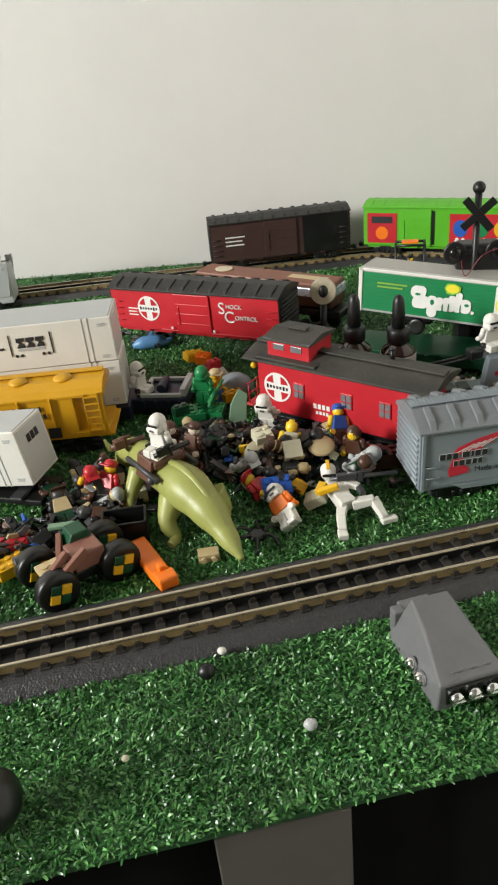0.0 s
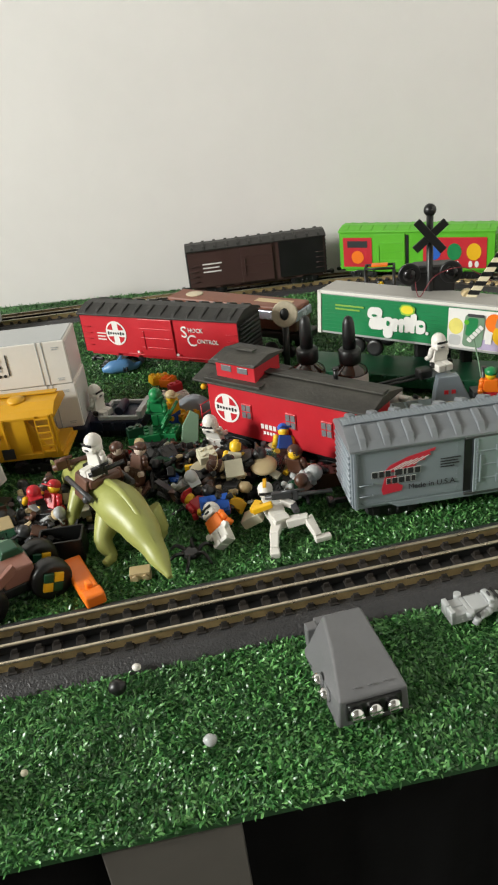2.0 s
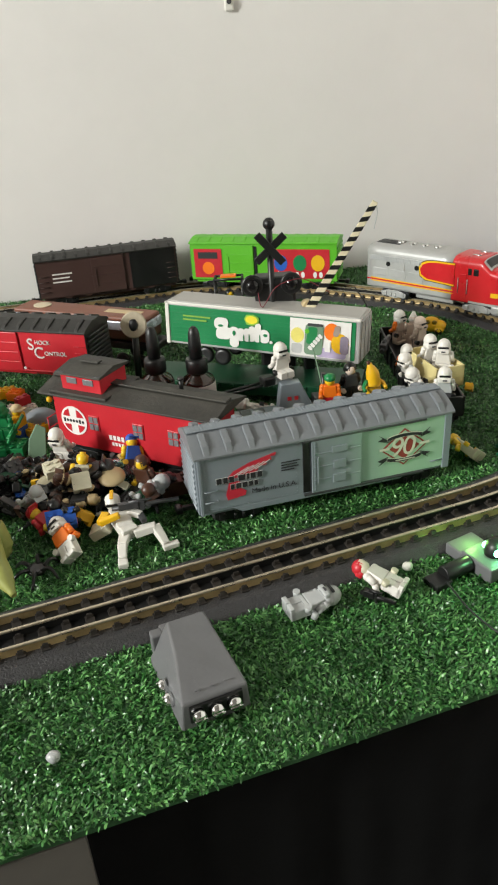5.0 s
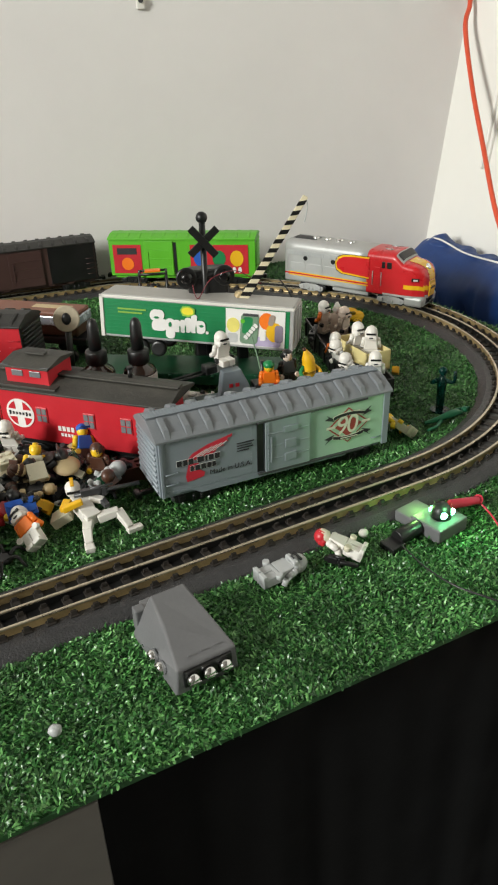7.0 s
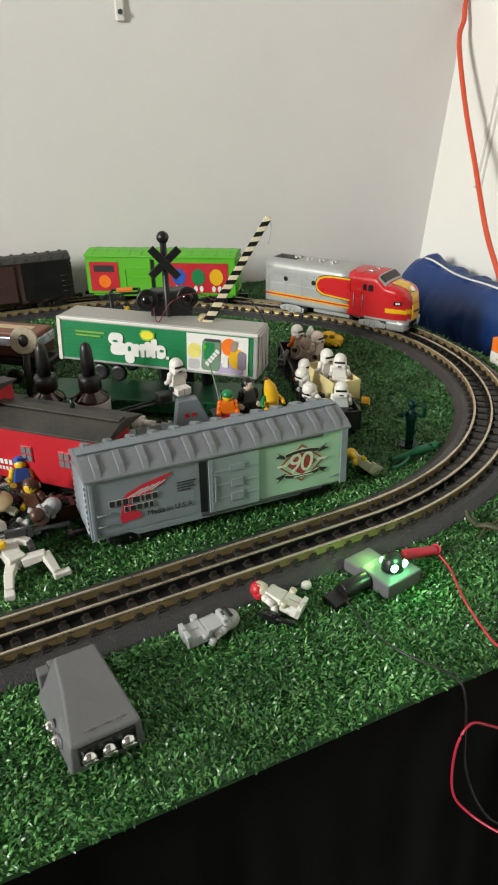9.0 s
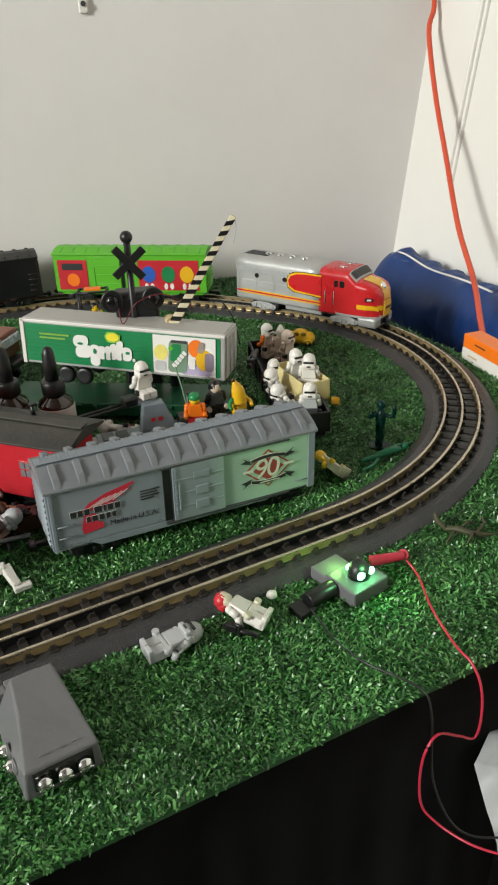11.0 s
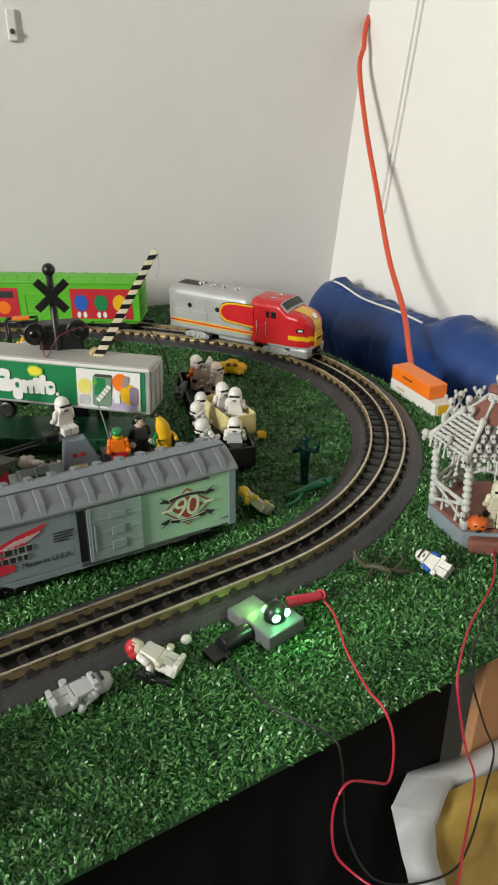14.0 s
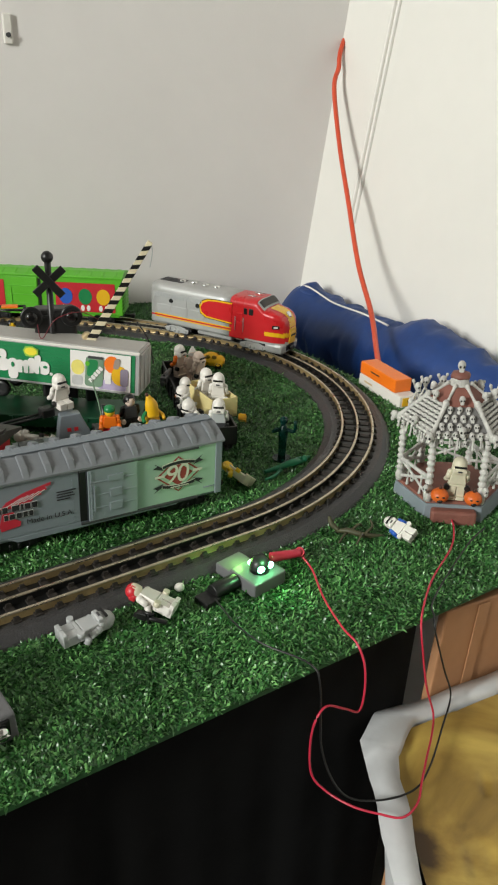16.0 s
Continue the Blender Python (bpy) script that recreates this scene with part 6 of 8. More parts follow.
pr.color_ramp.elements[0].color, pr.color_ramp.elements[1].color = (0.075, 0.038, 0.010, 1), (0.60, 0.43, 0.10, 1)
e_ = pr.color_ramp.elements.new(0.48)
e_.color = (0.32, 0.20, 0.040, 1)
pz = pn.new("ShaderNodeTexNoise")
pz.inputs["Scale"].default_value, pz.inputs["Detail"].default_value, pz.inputs["Distortion"].default_value = 5.5, 9, 2.2
pc_ = pn.new("ShaderNodeTexCoord")
pk.new(pc_.outputs["Object"], pz.inputs["Vector"])
pk.new(pz.outputs["Fac"], pr.inputs["Fac"])
pk.new(pr.outputs["Color"], pn["Principled BSDF"].inputs["Base Color"])
pn["Principled BSDF"].inputs["Roughness"].default_value = 0.5
b = bmesh.new()
n = 90
grid = []
for j in range(n):
    row = []
    for i in range(n):
        u, w = i / (n - 1), j / (n - 1)
        x, y = 0.476 + 0.298 * u + 0.066 * w * (1 - u), 0.330 + 0.196 * w + 0.016 * w * u
        fold = 0.018 - abs(noise.noise(Vector((x * 14 + y * 9, y * 11 - x * 7, 1)))) * 0.020 - abs(noise.noise(Vector((x * 70 - y * 34, y * 24 + x * 12, 4)))) * 0.0035 - abs(noise.noise(Vector((x * 60 + y * 110, y * 60 - x * 80, 9)))) * 0.0020
        z = -0.117 + fold + 0.004 * w
        row.append(b.verts.new((x, y, min(z, -0.1045))))
    grid.append(row)
for j in range(n - 1):
    for i in range(n - 1):
        b.faces.new((grid[j][i], grid[j][i + 1], grid[j + 1][i + 1], grid[j + 1][i])).smooth = True
part("wrapper", b, PRINT_YELLOW, sack, "crumpled yellow and brown wrapper inside")
cbx = thing("cardboard_box", tip(0.5830, 0.5530, -0.76, 6.0, 0, 1.5), "flattened brown cardboard box leaning against the table", "cardboard box")
part("carton", box(0.20, 0.009, 0.746, (0.10, 0.0, 0), 0.0015), WOOD, cbx)
part("flap", box(0.012, 0.0012, 0.740, (0.040, -0.0054, 0.003), 0.0004), WOOD, cbx)

# ---- Bone gazebo ----
gz = thing("gazebo", Matrix.Translation((0.697, 0.686, -0.001)) @ Matrix.Rotation(radians(-3), 4, Vector((0.656, 0.755, 0))) @ Matrix.Rotation(radians(-13), 4, "Z") @ Matrix.Diagonal((0.88, 0.88, 1.03, 1)), "bone-white miniature gazebo built of bones and skulls", "miniature gazebo")
ANG = [163, 223, 283, 343, 43, 103]
GREY_RESIN = material("blue_grey_resin", (0.20, 0.235, 0.26), 0.6, vary=0.15, scale=60, bump=0.3)
RUST = material("rust_red_resin", (0.20, 0.075, 0.055), 0.65, vary=0.25, scale=70, bump=0.5)


def hexa(r, z, a0=163):
    return [Vector((r * math.cos(radians(a0 + 60 * i)), r * math.sin(radians(a0 + 60 * i)), z)) for i in range(6)]


def hex_solid(r0, z0, r1, z1, bevel=0.0008):
    b = bmesh.new()
    lo_, hi_ = [b.verts.new(p) for p in hexa(r0, z0)], [b.verts.new(p) for p in hexa(r1, z1)]
    b.faces.new(lo_[::-1])
    b.faces.new(hi_)
    for i in range(6):
        b.faces.new((lo_[i], lo_[(i + 1) % 6], hi_[(i + 1) % 6], hi_[i]))
    if bevel:
        bmesh.ops.bevel(b, geom=b.edges[:], offset=bevel, segments=2, affect="EDGES", profile=0.5)
    return b


part("base", hex_solid(0.060, 0.0, 0.058, 0.016), GREY_RESIN, gz, "blue-grey base")
part("floor_slab", hex_solid(0.056, 0.0150, 0.055, 0.0185), RUST, gz, "rust red floor")
P = hexa(0.058, 0.0)
mid = (P[1] + P[2]) / 2
step = box(0.046, 0.012, 0.0135, (0, 0, 0), 0.0025)
part("step", turned(step, Matrix.Translation(mid * 1.10) @ Matrix.Rotation(radians(253 + 90), 4, "Z")), RUST, gz, "rust red front step")


def skull(parent, at, r=0.0062):
    """Plain bone head shape with dark sockets."""
    r *= 0.74
    P_ = [(ball(r, (0, 0, r * 1.2), (0.86, 1.0, 0.95), 12), BONE), (box(r * 1.0, r * 0.9, r * 0.85, (0, -r * 0.38, 0), r * 0.22), BONE)]
    for s in (-1, 1):
        P_.append((ball(r * 0.27, (s * r * 0.36, -r * 0.84, r * 1.10), (1, 0.5, 1), 8), BLACK))
    return joined("skull", P_, at, parent)


def bone_bm(p, q, r):
    b = limb([p, p.lerp(q, 0.15), p.lerp(q, 0.5), p.lerp(q, 0.85), q], (r * 1.5, r, r * 0.8, r, r * 1.5), 8, 3)
    for e in (p, q):
        ball(r * 1.45, e, seg=8, bm=b)
    return b


POSTS = hexa(0.0535, 0.018)
prof = [(0.0044, 0.0), (0.0050, 0.006), (0.0038, 0.009)]
for i in range(9):
    z = 0.010 + i * 0.0060
    prof += [(0.0028, z), (0.0043, z + 0.0016), (0.0043, z + 0.0034), (0.0028, z + 0.0050)]
prof.append((0.0040, 0.0655))
for i, p in enumerate(POSTS):
    post = part("post", lathe(prof, 12), BONE, gz, "", Matrix.Translation(p))
    skull(gz, Matrix.Translation(p * 1.0 + Vector((p.x * 0.20, p.y * 0.20, 0.060))) @ Matrix.Rotation(radians(ANG[i] + 90), 4, "Z"))
    if i in (1, 2):
        skull(gz, Matrix.Translation(p + Vector((p.x * 0.12, p.y * 0.12, 0.010))) @ Matrix.Rotation(radians(ANG[i] + 90), 4, "Z"), 0.0050)
for i in range(6):
    if i == 1:
        continue
    a, c = POSTS[i], POSTS[(i + 1) % 6]
    up, dn = Vector((0, 0, 0.022)), Vector((0, 0, 0.004))
    part("rail_bone", bone_bm(a + up, c + up, 0.0022), BONE, gz)
    part("rail_bone", bone_bm(a + dn, c + up, 0.0017), BONE, gz)
    part("rail_bone", bone_bm(a + up, c + dn, 0.0017), BONE, gz)
    m_ = a.lerp(c, 0.5)
    skull(gz, Matrix.Translation(m_ * 1.02 + Vector((0, 0, 0.008))) @ Matrix.Rotation(math.atan2(m_.y, m_.x) + radians(90), 4, "Z"), 0.0046)
for i in range(6):
    a, c = POSTS[i], POSTS[(i + 1) % 6]
    if i != 1:
        for k in (0.28, 0.72):
            part("rail_upright", bone_bm(a.lerp(c, k) + Vector((0, 0, 0.001)), a.lerp(c, k + 0.04) + Vector((0, 0, 0.021)), 0.0013), BONE, gz)
    for k in (0.30, 0.50, 0.70):
        part("arch_bone", bone_bm(a.lerp(c, k) + Vector((0, 0, 0.0635)), a.lerp(c, 0.5 + (k - 0.5) * 0.6) + Vector((0, 0, 0.0535 + 0.008 * abs(k - 0.5))), 0.0013), BONE, gz)
for i in range(6):
    a, c = POSTS[i] + Vector((0, 0, 0.064)), POSTS[(i + 1) % 6] + Vector((0, 0, 0.064))
    part("eave_bone", bone_bm(a * 1.0, c * 1.0, 0.0026), BONE, gz)
    for k in (0.16, 0.84):
        e = a.lerp(c, k)
        part("brace_bone", bone_bm((a if k < 0.5 else c) + Vector((0, 0, -0.016)), e, 0.0016), BONE, gz)
# under-roof coloured dark to give shade in the gaps between the bones
part("roof_under", hex_solid(0.058, 0.0800, 0.029, 0.1025, 0), material("bone_gap_shade", (0.16, 0.155, 0.15), 0.7, vary=0.3, scale=90), gz)
TILE = cyl(0.0014, 0.0078, (-0.0039, 0, 0), 8, axis="x")
for k in (-1, 1):
    ball(0.0019, (k * 0.0036, 0, 0), (0.7, 1, 1), 8, TILE)
tile_me = bpy.data.meshes.new("roof_bone")
TILE.to_mesh(tile_me)
TILE.free()
tile_me.materials.append(BONE)
R0, R1 = hexa(0.060, 0.0805), hexa(0.031, 0.1030)
for i in range(6):
    a0, a1, c0, c1 = R0[i], R1[i], R0[(i + 1) % 6], R1[(i + 1) % 6]
    rows = 8
    for r in range(rows):
        s = (r + 0.5) / rows
        p, q = a0.lerp(a1, s), c0.lerp(c1, s)
        n = max(3, int((q - p).length / 0.0074))
        if i == 1:
            if r % 2 == 0:
                for k in range(n - 1):
                    d_ = (p + q) / 2
                    skull(gz, Matrix.Translation(p.lerp(q, (k + 0.75) / n) + Vector((0, 0, -0.002))) @ Matrix.Rotation(math.atan2(d_.y, d_.x) + radians(90 + 25 * math.sin(5 * k + r)), 4, "Z") @ Matrix.Rotation(radians(-20), 4, "X"), 0.0046)
            continue
        for k in range(n):
            o = new("roof_bone", tile_me)
            o.parent = gz
            pos = p.lerp(q, (k + 0.5 + 0.22 * (r % 2) - 0.11) / n) + Vector((0, 0, 0.0012))
            o.matrix_basis = Matrix.Translation(pos) @ Matrix.Rotation(math.atan2((q - p).y, (q - p).x) + 0.12 * math.sin(k * 7 + r * 3), 4, "Z")
    part("ridge_bone", bone_bm(a0 + Vector((0, 0, 0.002)), a1 + Vector((0, 0, 0.002)), 0.0026), BONE, gz)
    m_ = (a1 + c1) / 2
    skull(gz, Matrix.Translation(m_ * 1.06 + Vector((0, 0, -0.004))) @ Matrix.Rotation(math.atan2(m_.y, m_.x) + radians(90), 4, "Z"), 0.0050)
    m_ = (a0 + c0) / 2
    if i % 2 == 1 or i == 0:
        skull(gz, Matrix.Translation(m_ * 1.0 + Vector((0, 0, 0.003))) @ Matrix.Rotation(math.atan2(m_.y, m_.x) + radians(90), 4, "Z"), 0.0058)
for i in range(6):
    a, c = hexa(0.0605, 0.0790)[i], hexa(0.0605, 0.0790)[(i + 1) % 6]
    d_ = (a + c) / 2
    for k in range(8):
        p = a.lerp(c, (k + 0.5) / 8)
        if k % 3 == 1:
            skull(gz, Matrix.Translation(p + Vector((0, 0, -0.004))) @ Matrix.Rotation(math.atan2(d_.y, d_.x) + radians(90), 4, "Z"), 0.0034)
        else:
            part("eave_knob", bone_bm(p + Vector((0, 0, 0.002)), p + Vector((d_.x * 0.03, d_.y * 0.03, -0.0045 - 0.002 * (k % 2))), 0.0011), BONE, gz)
part("upper_roof", hex_solid(0.0310, 0.1020, 0.013, 0.1150, 0.0004), RUST, gz, "rust red upper roof")
for p, q in zip(hexa(0.031, 0.1035), hexa(0.012, 0.1160)):
    part("ridge_bone", bone_bm(p, q, 0.0017), BONE, gz)
part("collar", lathe([(0.0105, 0.114), (0.0098, 0.1155), (0.0088, 0.1200), (0.0096, 0.1225)], 16), BONE, gz)
part("cap", lathe([(0.0108, 0.1220), (0.0112, 0.1235), (0.0094, 0.1262), (0.004, 0.1272)], 6), RUST, gz, "rust red cap")
skull(gz, Matrix.Translation((0, 0, 0.1268)) @ Matrix.Rotation(radians(253 + 90), 4, "Z"), 0.0066)
for k, (a, r) in enumerate(((20, 0.030), (70, 0.034), (130, 0.038), (100, 0.030), (160, 0.042), (330, 0.036))):
    p = Vector((r * math.cos(radians(a)), r * math.sin(radians(a)), 0.097))
    for q in (-1, 1):
        part("figurine_bone", bone_bm(p + Vector((q * 0.004, 0.001 * k, 0)), p + Vector((-q * 0.005, 0.002, 0.015 + 0.001 * k)), 0.0012), BONE, gz)
    skull(gz, Matrix.Translation(p + Vector((0, 0, 0.009))) @ Matrix.Rotation(radians(250 + 31 * k), 4, "Z"), 0.0056)
PUMP = material("pumpkin_orange", (0.62, 0.12, 0.015), 0.45, vary=0.15, scale=60)
fdir = Vector((math.cos(radians(240)), math.sin(radians(240)), 0))
sdir = Vector((-fdir.y, fdir.x, 0))
for s in (-1, 1):
    b = bmesh.new()
    bmesh.ops.create_uvsphere(b, u_segments=24, v_segments=12, radius=0.0078)
    for v in b.verts:
        k = 1 + 0.06 * abs(math.cos(4 * math.atan2(v.co.y, v.co.x)))
        v.co = Vector((v.co.x * k, v.co.y * k, v.co.z * 0.88))
    for f in b.faces:
        f.smooth = True
    pk_ = thing("pumpkin", Matrix.Translation(Vector((0.697, 0.686, 0.0255)) + fdir * 0.0455 + sdir * s * 0.0150), "orange carved miniature pumpkin on the gazebo step", "pumpkin", "gazebo pumpkins")
    part("flesh", b, PUMP, pk_)
    part("stalk", cyl(0.0013, 0.004, (0, 0, 0.0062), 8, r2=0.0009), BROWN, pk_)
    for dx, dz, w in ((-0.0026, 0.0016, 0.0013), (0.0026, 0.0016, 0.0013), (0, -0.0026, 0.0026)):
        eye = ball(w, (0, 0, 0), (1, 0.4, 0.7), 8)
        part("carving", turned(eye, Matrix.Translation(fdir * 0.0076 + sdir * dx + Vector((0, 0, dz))) @ Matrix.Rotation(radians(240 + 90), 4, "Z")), BLACK, pk_)
OLD_WHITE = material("aged_white_plastic", (0.60, 0.56, 0.42), 0.42, vary=0.12, scale=60)
figure(tip(0.6800, 0.6560, 0.0192, -30), "aged white armoured toy figure standing in the gazebo doorway", OLD_WHITE, OLD_WHITE, OLD_WHITE, BLACK, "helmet", OLD_WHITE)

# ---- Black gondola with white figures ----
GA = 82.5
gd = thing("gondola_car", tip(0.5225, 0.9430, 0.0, GA), "black model gondola car full of white toy figures", "model gondola")
GL, GW = 0.216, 0.048
part("floor_plate", box(GL, GW, 0.004, (0, 0, 0.013), 0.0008), BLACK, gd)
for s in (-1, 1):
    sd = box(GL, 0.0024, 0.020, (0, s * (GW / 2 - 0.0012), 0.014), 0.0006)
    part("side", sd, BLACK, gd)
    part("end", box(0.0024, GW, 0.020, (s * (GL / 2 - 0.0012), 0, 0.014), 0.0006), BLACK, gd)
    for i in range(9):
        part("side_rib", box(0.003, 0.003, 0.018, (-GL / 2 + 0.012 + i * 0.024, s * (GW / 2 + 0.0006), 0.014), 0.0006), BLACK, gd)
    bogie(gd, s * 0.078)
CRATE = material("pale_yellow_plastic", (0.66, 0.56, 0.26), 0.45, vary=0.1, scale=40)
cr_ = thing("toy_crate", tip(0.5300, 0.9110, 0.0200, GA + 16), "pale yellow open toy crate standing in the gondola", "toy crate")
part("bottom", box(0.066, 0.032, 0.003, (0, 0, 0.004), 0.0005), CRATE, cr_)
for s in (-1, 1):
    part("long_side", box(0.066, 0.002, 0.023, (0, s * 0.015, 0.004), 0.0005), CRATE, cr_)
    part("short_side", box(0.002, 0.032, 0.023, (s * 0.032, 0, 0.004), 0.0005), CRATE, cr_)
for x, y, z, rz, lab in ((0.5250, 0.9140, 0.030, 10, "white hooded toy figure standing in a crate"), (0.5330, 0.8960, 0.030, -25, "white armoured toy figure standing in a crate")):
    figure(tip(x, y, z, rz), lab, WHITE, WHITE, WHITE, WHITE, "helmet", WHITE)
PALE = material("pale_flesh_plastic", (0.66, 0.53, 0.44), 0.42, vary=0.08, scale=50)
trooper(tip(0.5160, 0.8480, 0.0200, -20), "white helmeted toy figure standing in the gondola", legs=DARK_GREY, torso=LIGHT_GREY)
trooper(tip(0.5300, 1.0300, 0.0200, 30), "white helmeted toy figure in the gondola's end", legs=PALE, torso=PALE, arms=ORANGE)
figure(tip(0.5430, 1.0180, 0.0190, -20), "pale hooded toy figure in the gondola's end", PALE, PALE, PALE, PALE, "cone", WHITE)
figure(tip(0.5460, 1.0020, 0.0190, 30), "pale toy figure lying in the gondola", PALE, PALE, PALE, BLACK, "helmet", PALE)
trooper(tip(0.4990, 0.8640, 0.0240, -60, 28, 0), "white helmeted toy figure leaning over the gondola's side", legs=YELLOW)
trooper(tip(0.5080, 0.9380, 0.0190, -10, 0, 0), "white toy figure crouched in the gondola", legs=PALE, arms=ORANGE, sit=True)
figure(tip(0.5050, 0.9080, 0.0190, -70, 20, 0), "white toy figure slumped against the gondola's side", WHITE, WHITE, LIGHT_GREY, WHITE, "helmet", WHITE)
rod(tip(0.5000, 0.9880, 0.0340, 60, 0, -6), 0.040, 0.0028, DARK_GREY, "dark grey toy blaster across the gondola")
rod(tip(0.5060, 0.8800, 0.0320, 80, 0, 20), 0.046, 0.0016, BLACK, "black toy blaster leaning in the gondola")
tube([(0.500, 1.045, 0.034), (0.497, 1.058, 0.062), (0.488, 1.080, 0.080)], 0.0009, "toy_mast", BLACK)
tagged(bpy.data.objects["toy_mast"], "thin black rod leaning from the gondola", "rod")
placed_mesh("wedge", lambda: part("toy_wedge", extruded([(-0.007, 0), (0.007, 0.002), (0.005, 0.009), (-0.006, 0.008)], 0.008, bevel=0.0006), HY), "toy_wedge", tip(0.5530, 0.8720, 0.020, 60, 0, 40), "small orange toy wedge beside the gondola", "toy part")

# yellow toy car
yc = thing("toy_car", tip(0.5985, 1.1050, 0.0, -28), "small yellow rounded toy car on turf", "toy car")
yb = limb([Vector((-0.020, 0, 0.009)), Vector((-0.012, 0, 0.010)), Vector((0.012, 0, 0.010)), Vector((0.020, 0, 0.009))], (0.004, 0.0075, 0.0075, 0.0035), 16, 5, 1.25)
part("body", yb, YELLOW, yc)
part("cabin", ball(0.0115, (0.001, 0, 0.0115), (1.05, 0.80, 0.88), 18), YELLOW, yc)
for s in (-1, 1):
    for x in (-0.003, 0.006):
        part("window", ball(0.0036, (x, s * 0.0078, 0.0165), (1, 0.4, 0.8), 10), material("smoked_yellow_pane", (0.22, 0.14, 0.01), 0.3), yc)
    for x in (-0.011, 0.012):
        road_wheel(yc, Matrix.Translation((x, s * 0.0085, 0.0045)), 0.0045, 0.004, CHROME)
        part("wing", ball(0.0058, (x, s * 0.0075, 0.0062), (1.1, 0.6, 0.85), 12), YELLOW, yc)


# ---- Loose figures on the turf ----
def lying(head, feet, roll=0.0):
    """Pose of a figure on its back, from feet to head."""
    f, h = Vector(feet), Vector(head)
    z = (h - f).normalized()
    x = z.cross(Vector((0, 0, 1))).normalized()
    y = z.cross(x)
    if y.z > 0:
        x, y = -x, -y
    m = Matrix((x, y, z)).transposed().to_4x4()
    return Matrix.Translation(f + Vector((0, 0, 0.0045))) @ m @ Matrix.Rotation(radians(roll), 4, "Z")


figure(lying((0.346, 0.603, 0.0045), (0.308, 0.593, 0.003)), "light grey plastic toy figure lying on its back on turf", LIGHT_GREY, LIGHT_GREY, LIGHT_GREY, LIGHT_GREY, "helmet", LIGHT_GREY)
figure(lying((0.362, 0.622, 0.014), (0.392, 0.597, 0.003), 10), "white toy figure with a red and white cap lying on turf", WHITE, WHITE, WHITE, OLD_WHITE, "hair", RED)
rod(tip(0.373, 0.5950, 0.0045, -40, 0, 0), 0.026, 0.0018, BLACK, "black toy blaster lying on turf")
figure(lying((0.6060, 0.652, 0.006), (0.6165, 0.624, 0.003), -40) @ Matrix.Scale(0.78, 4), "white toy figure with blue arms lying on turf", WHITE, WHITE, BLUE, WHITE, "helmet", WHITE)
figure(lying((0.5035, 0.798, 0.008), (0.516, 0.760, 0.003), 40), "white toy figure with yellow head lying on turf", OLD_WHITE, OLD_WHITE, SKIN, SKIN)

TRANS = bpy.data.materials.new("clear_green_plastic")
TRANS.use_nodes = True
tb_ = TRANS.node_tree.nodes["Principled BSDF"]
tb_.inputs["Base Color"].default_value = (0.004, 0.06, 0.05, 1)
tb_.inputs["Roughness"].default_value, tb_.inputs["Transmission Weight"].default_value, tb_.inputs["IOR"].default_value = 0.25, 0.55, 1.3
pts_a = [(limb([Vector((0, 0, 0.004)), Vector((0, 0, 0.020)), Vector((0, 0, 0.034)), Vector((0, 0, 0.042))], (0.0038, 0.0042, 0.0052, 0.0024), 10, 4), TRANS), (ball(0.0045, (0, 0, 0.0465), seg=10), TRANS), (limb([Vector((0.004, 0, 0.036)), Vector((0.012, -0.002, 0.036)), Vector((0.012, -0.004, 0.048))], (0.0022, 0.0020, 0.0016), 8, 3), TRANS), (limb([Vector((-0.004, 0, 0.036)), Vector((-0.010, -0.003, 0.034)), Vector((-0.006, -0.007, 0.040))], (0.0022, 0.0020, 0.0016), 8, 3), TRANS), (cyl(0.010, 0.0015, (0, 0, 0.002), 18), TRANS)]
tf = joined("toy_soldier", pts_a, tip(0.5735, 0.8080, 0.0, -30))
tagged(tf, "dark translucent green toy soldier standing on turf", "toy soldier")
GSOFT = material("emerald_soft_plastic", (0.007, 0.15, 0.065), 0.45, vary=0.1, scale=60)
pts_b = [(limb([Vector((-0.026, 0.002, 0.005)), Vector((-0.010, 0, 0.007)), Vector((0.006, 0, 0.009)), Vector((0.018, -0.001, 0.008))], (0.0020, 0.0030, 0.0040, 0.0022), 10, 4), GSOFT), (ball(0.0034, (0.0215, -0.001, 0.0105), seg=10), GSOFT), (limb([Vector((0.012, 0.004, 0.008)), Vector((0.020, 0.008, 0.007)), Vector((0.032, 0.004, 0.008))], (0.002, 0.0018, 0.0014), 8, 3), GSOFT), (limb([Vector((-0.010, -0.003, 0.006)), Vector((-0.022, -0.010, 0.005)), Vector((-0.034, -0.012, 0.005))], (0.0020, 0.0017, 0.0013), 8, 3), GSOFT)]
tagged(joined("toy_soldier", pts_b, tip(0.5680, 0.7830, 0.0, 10)), "green plastic toy soldier lying prone on turf", "toy soldier")
DULL = material("dull_olive_rubber", (0.050, 0.046, 0.020), 0.6, vary=0.25, scale=90, bump=0.3)
lz = []
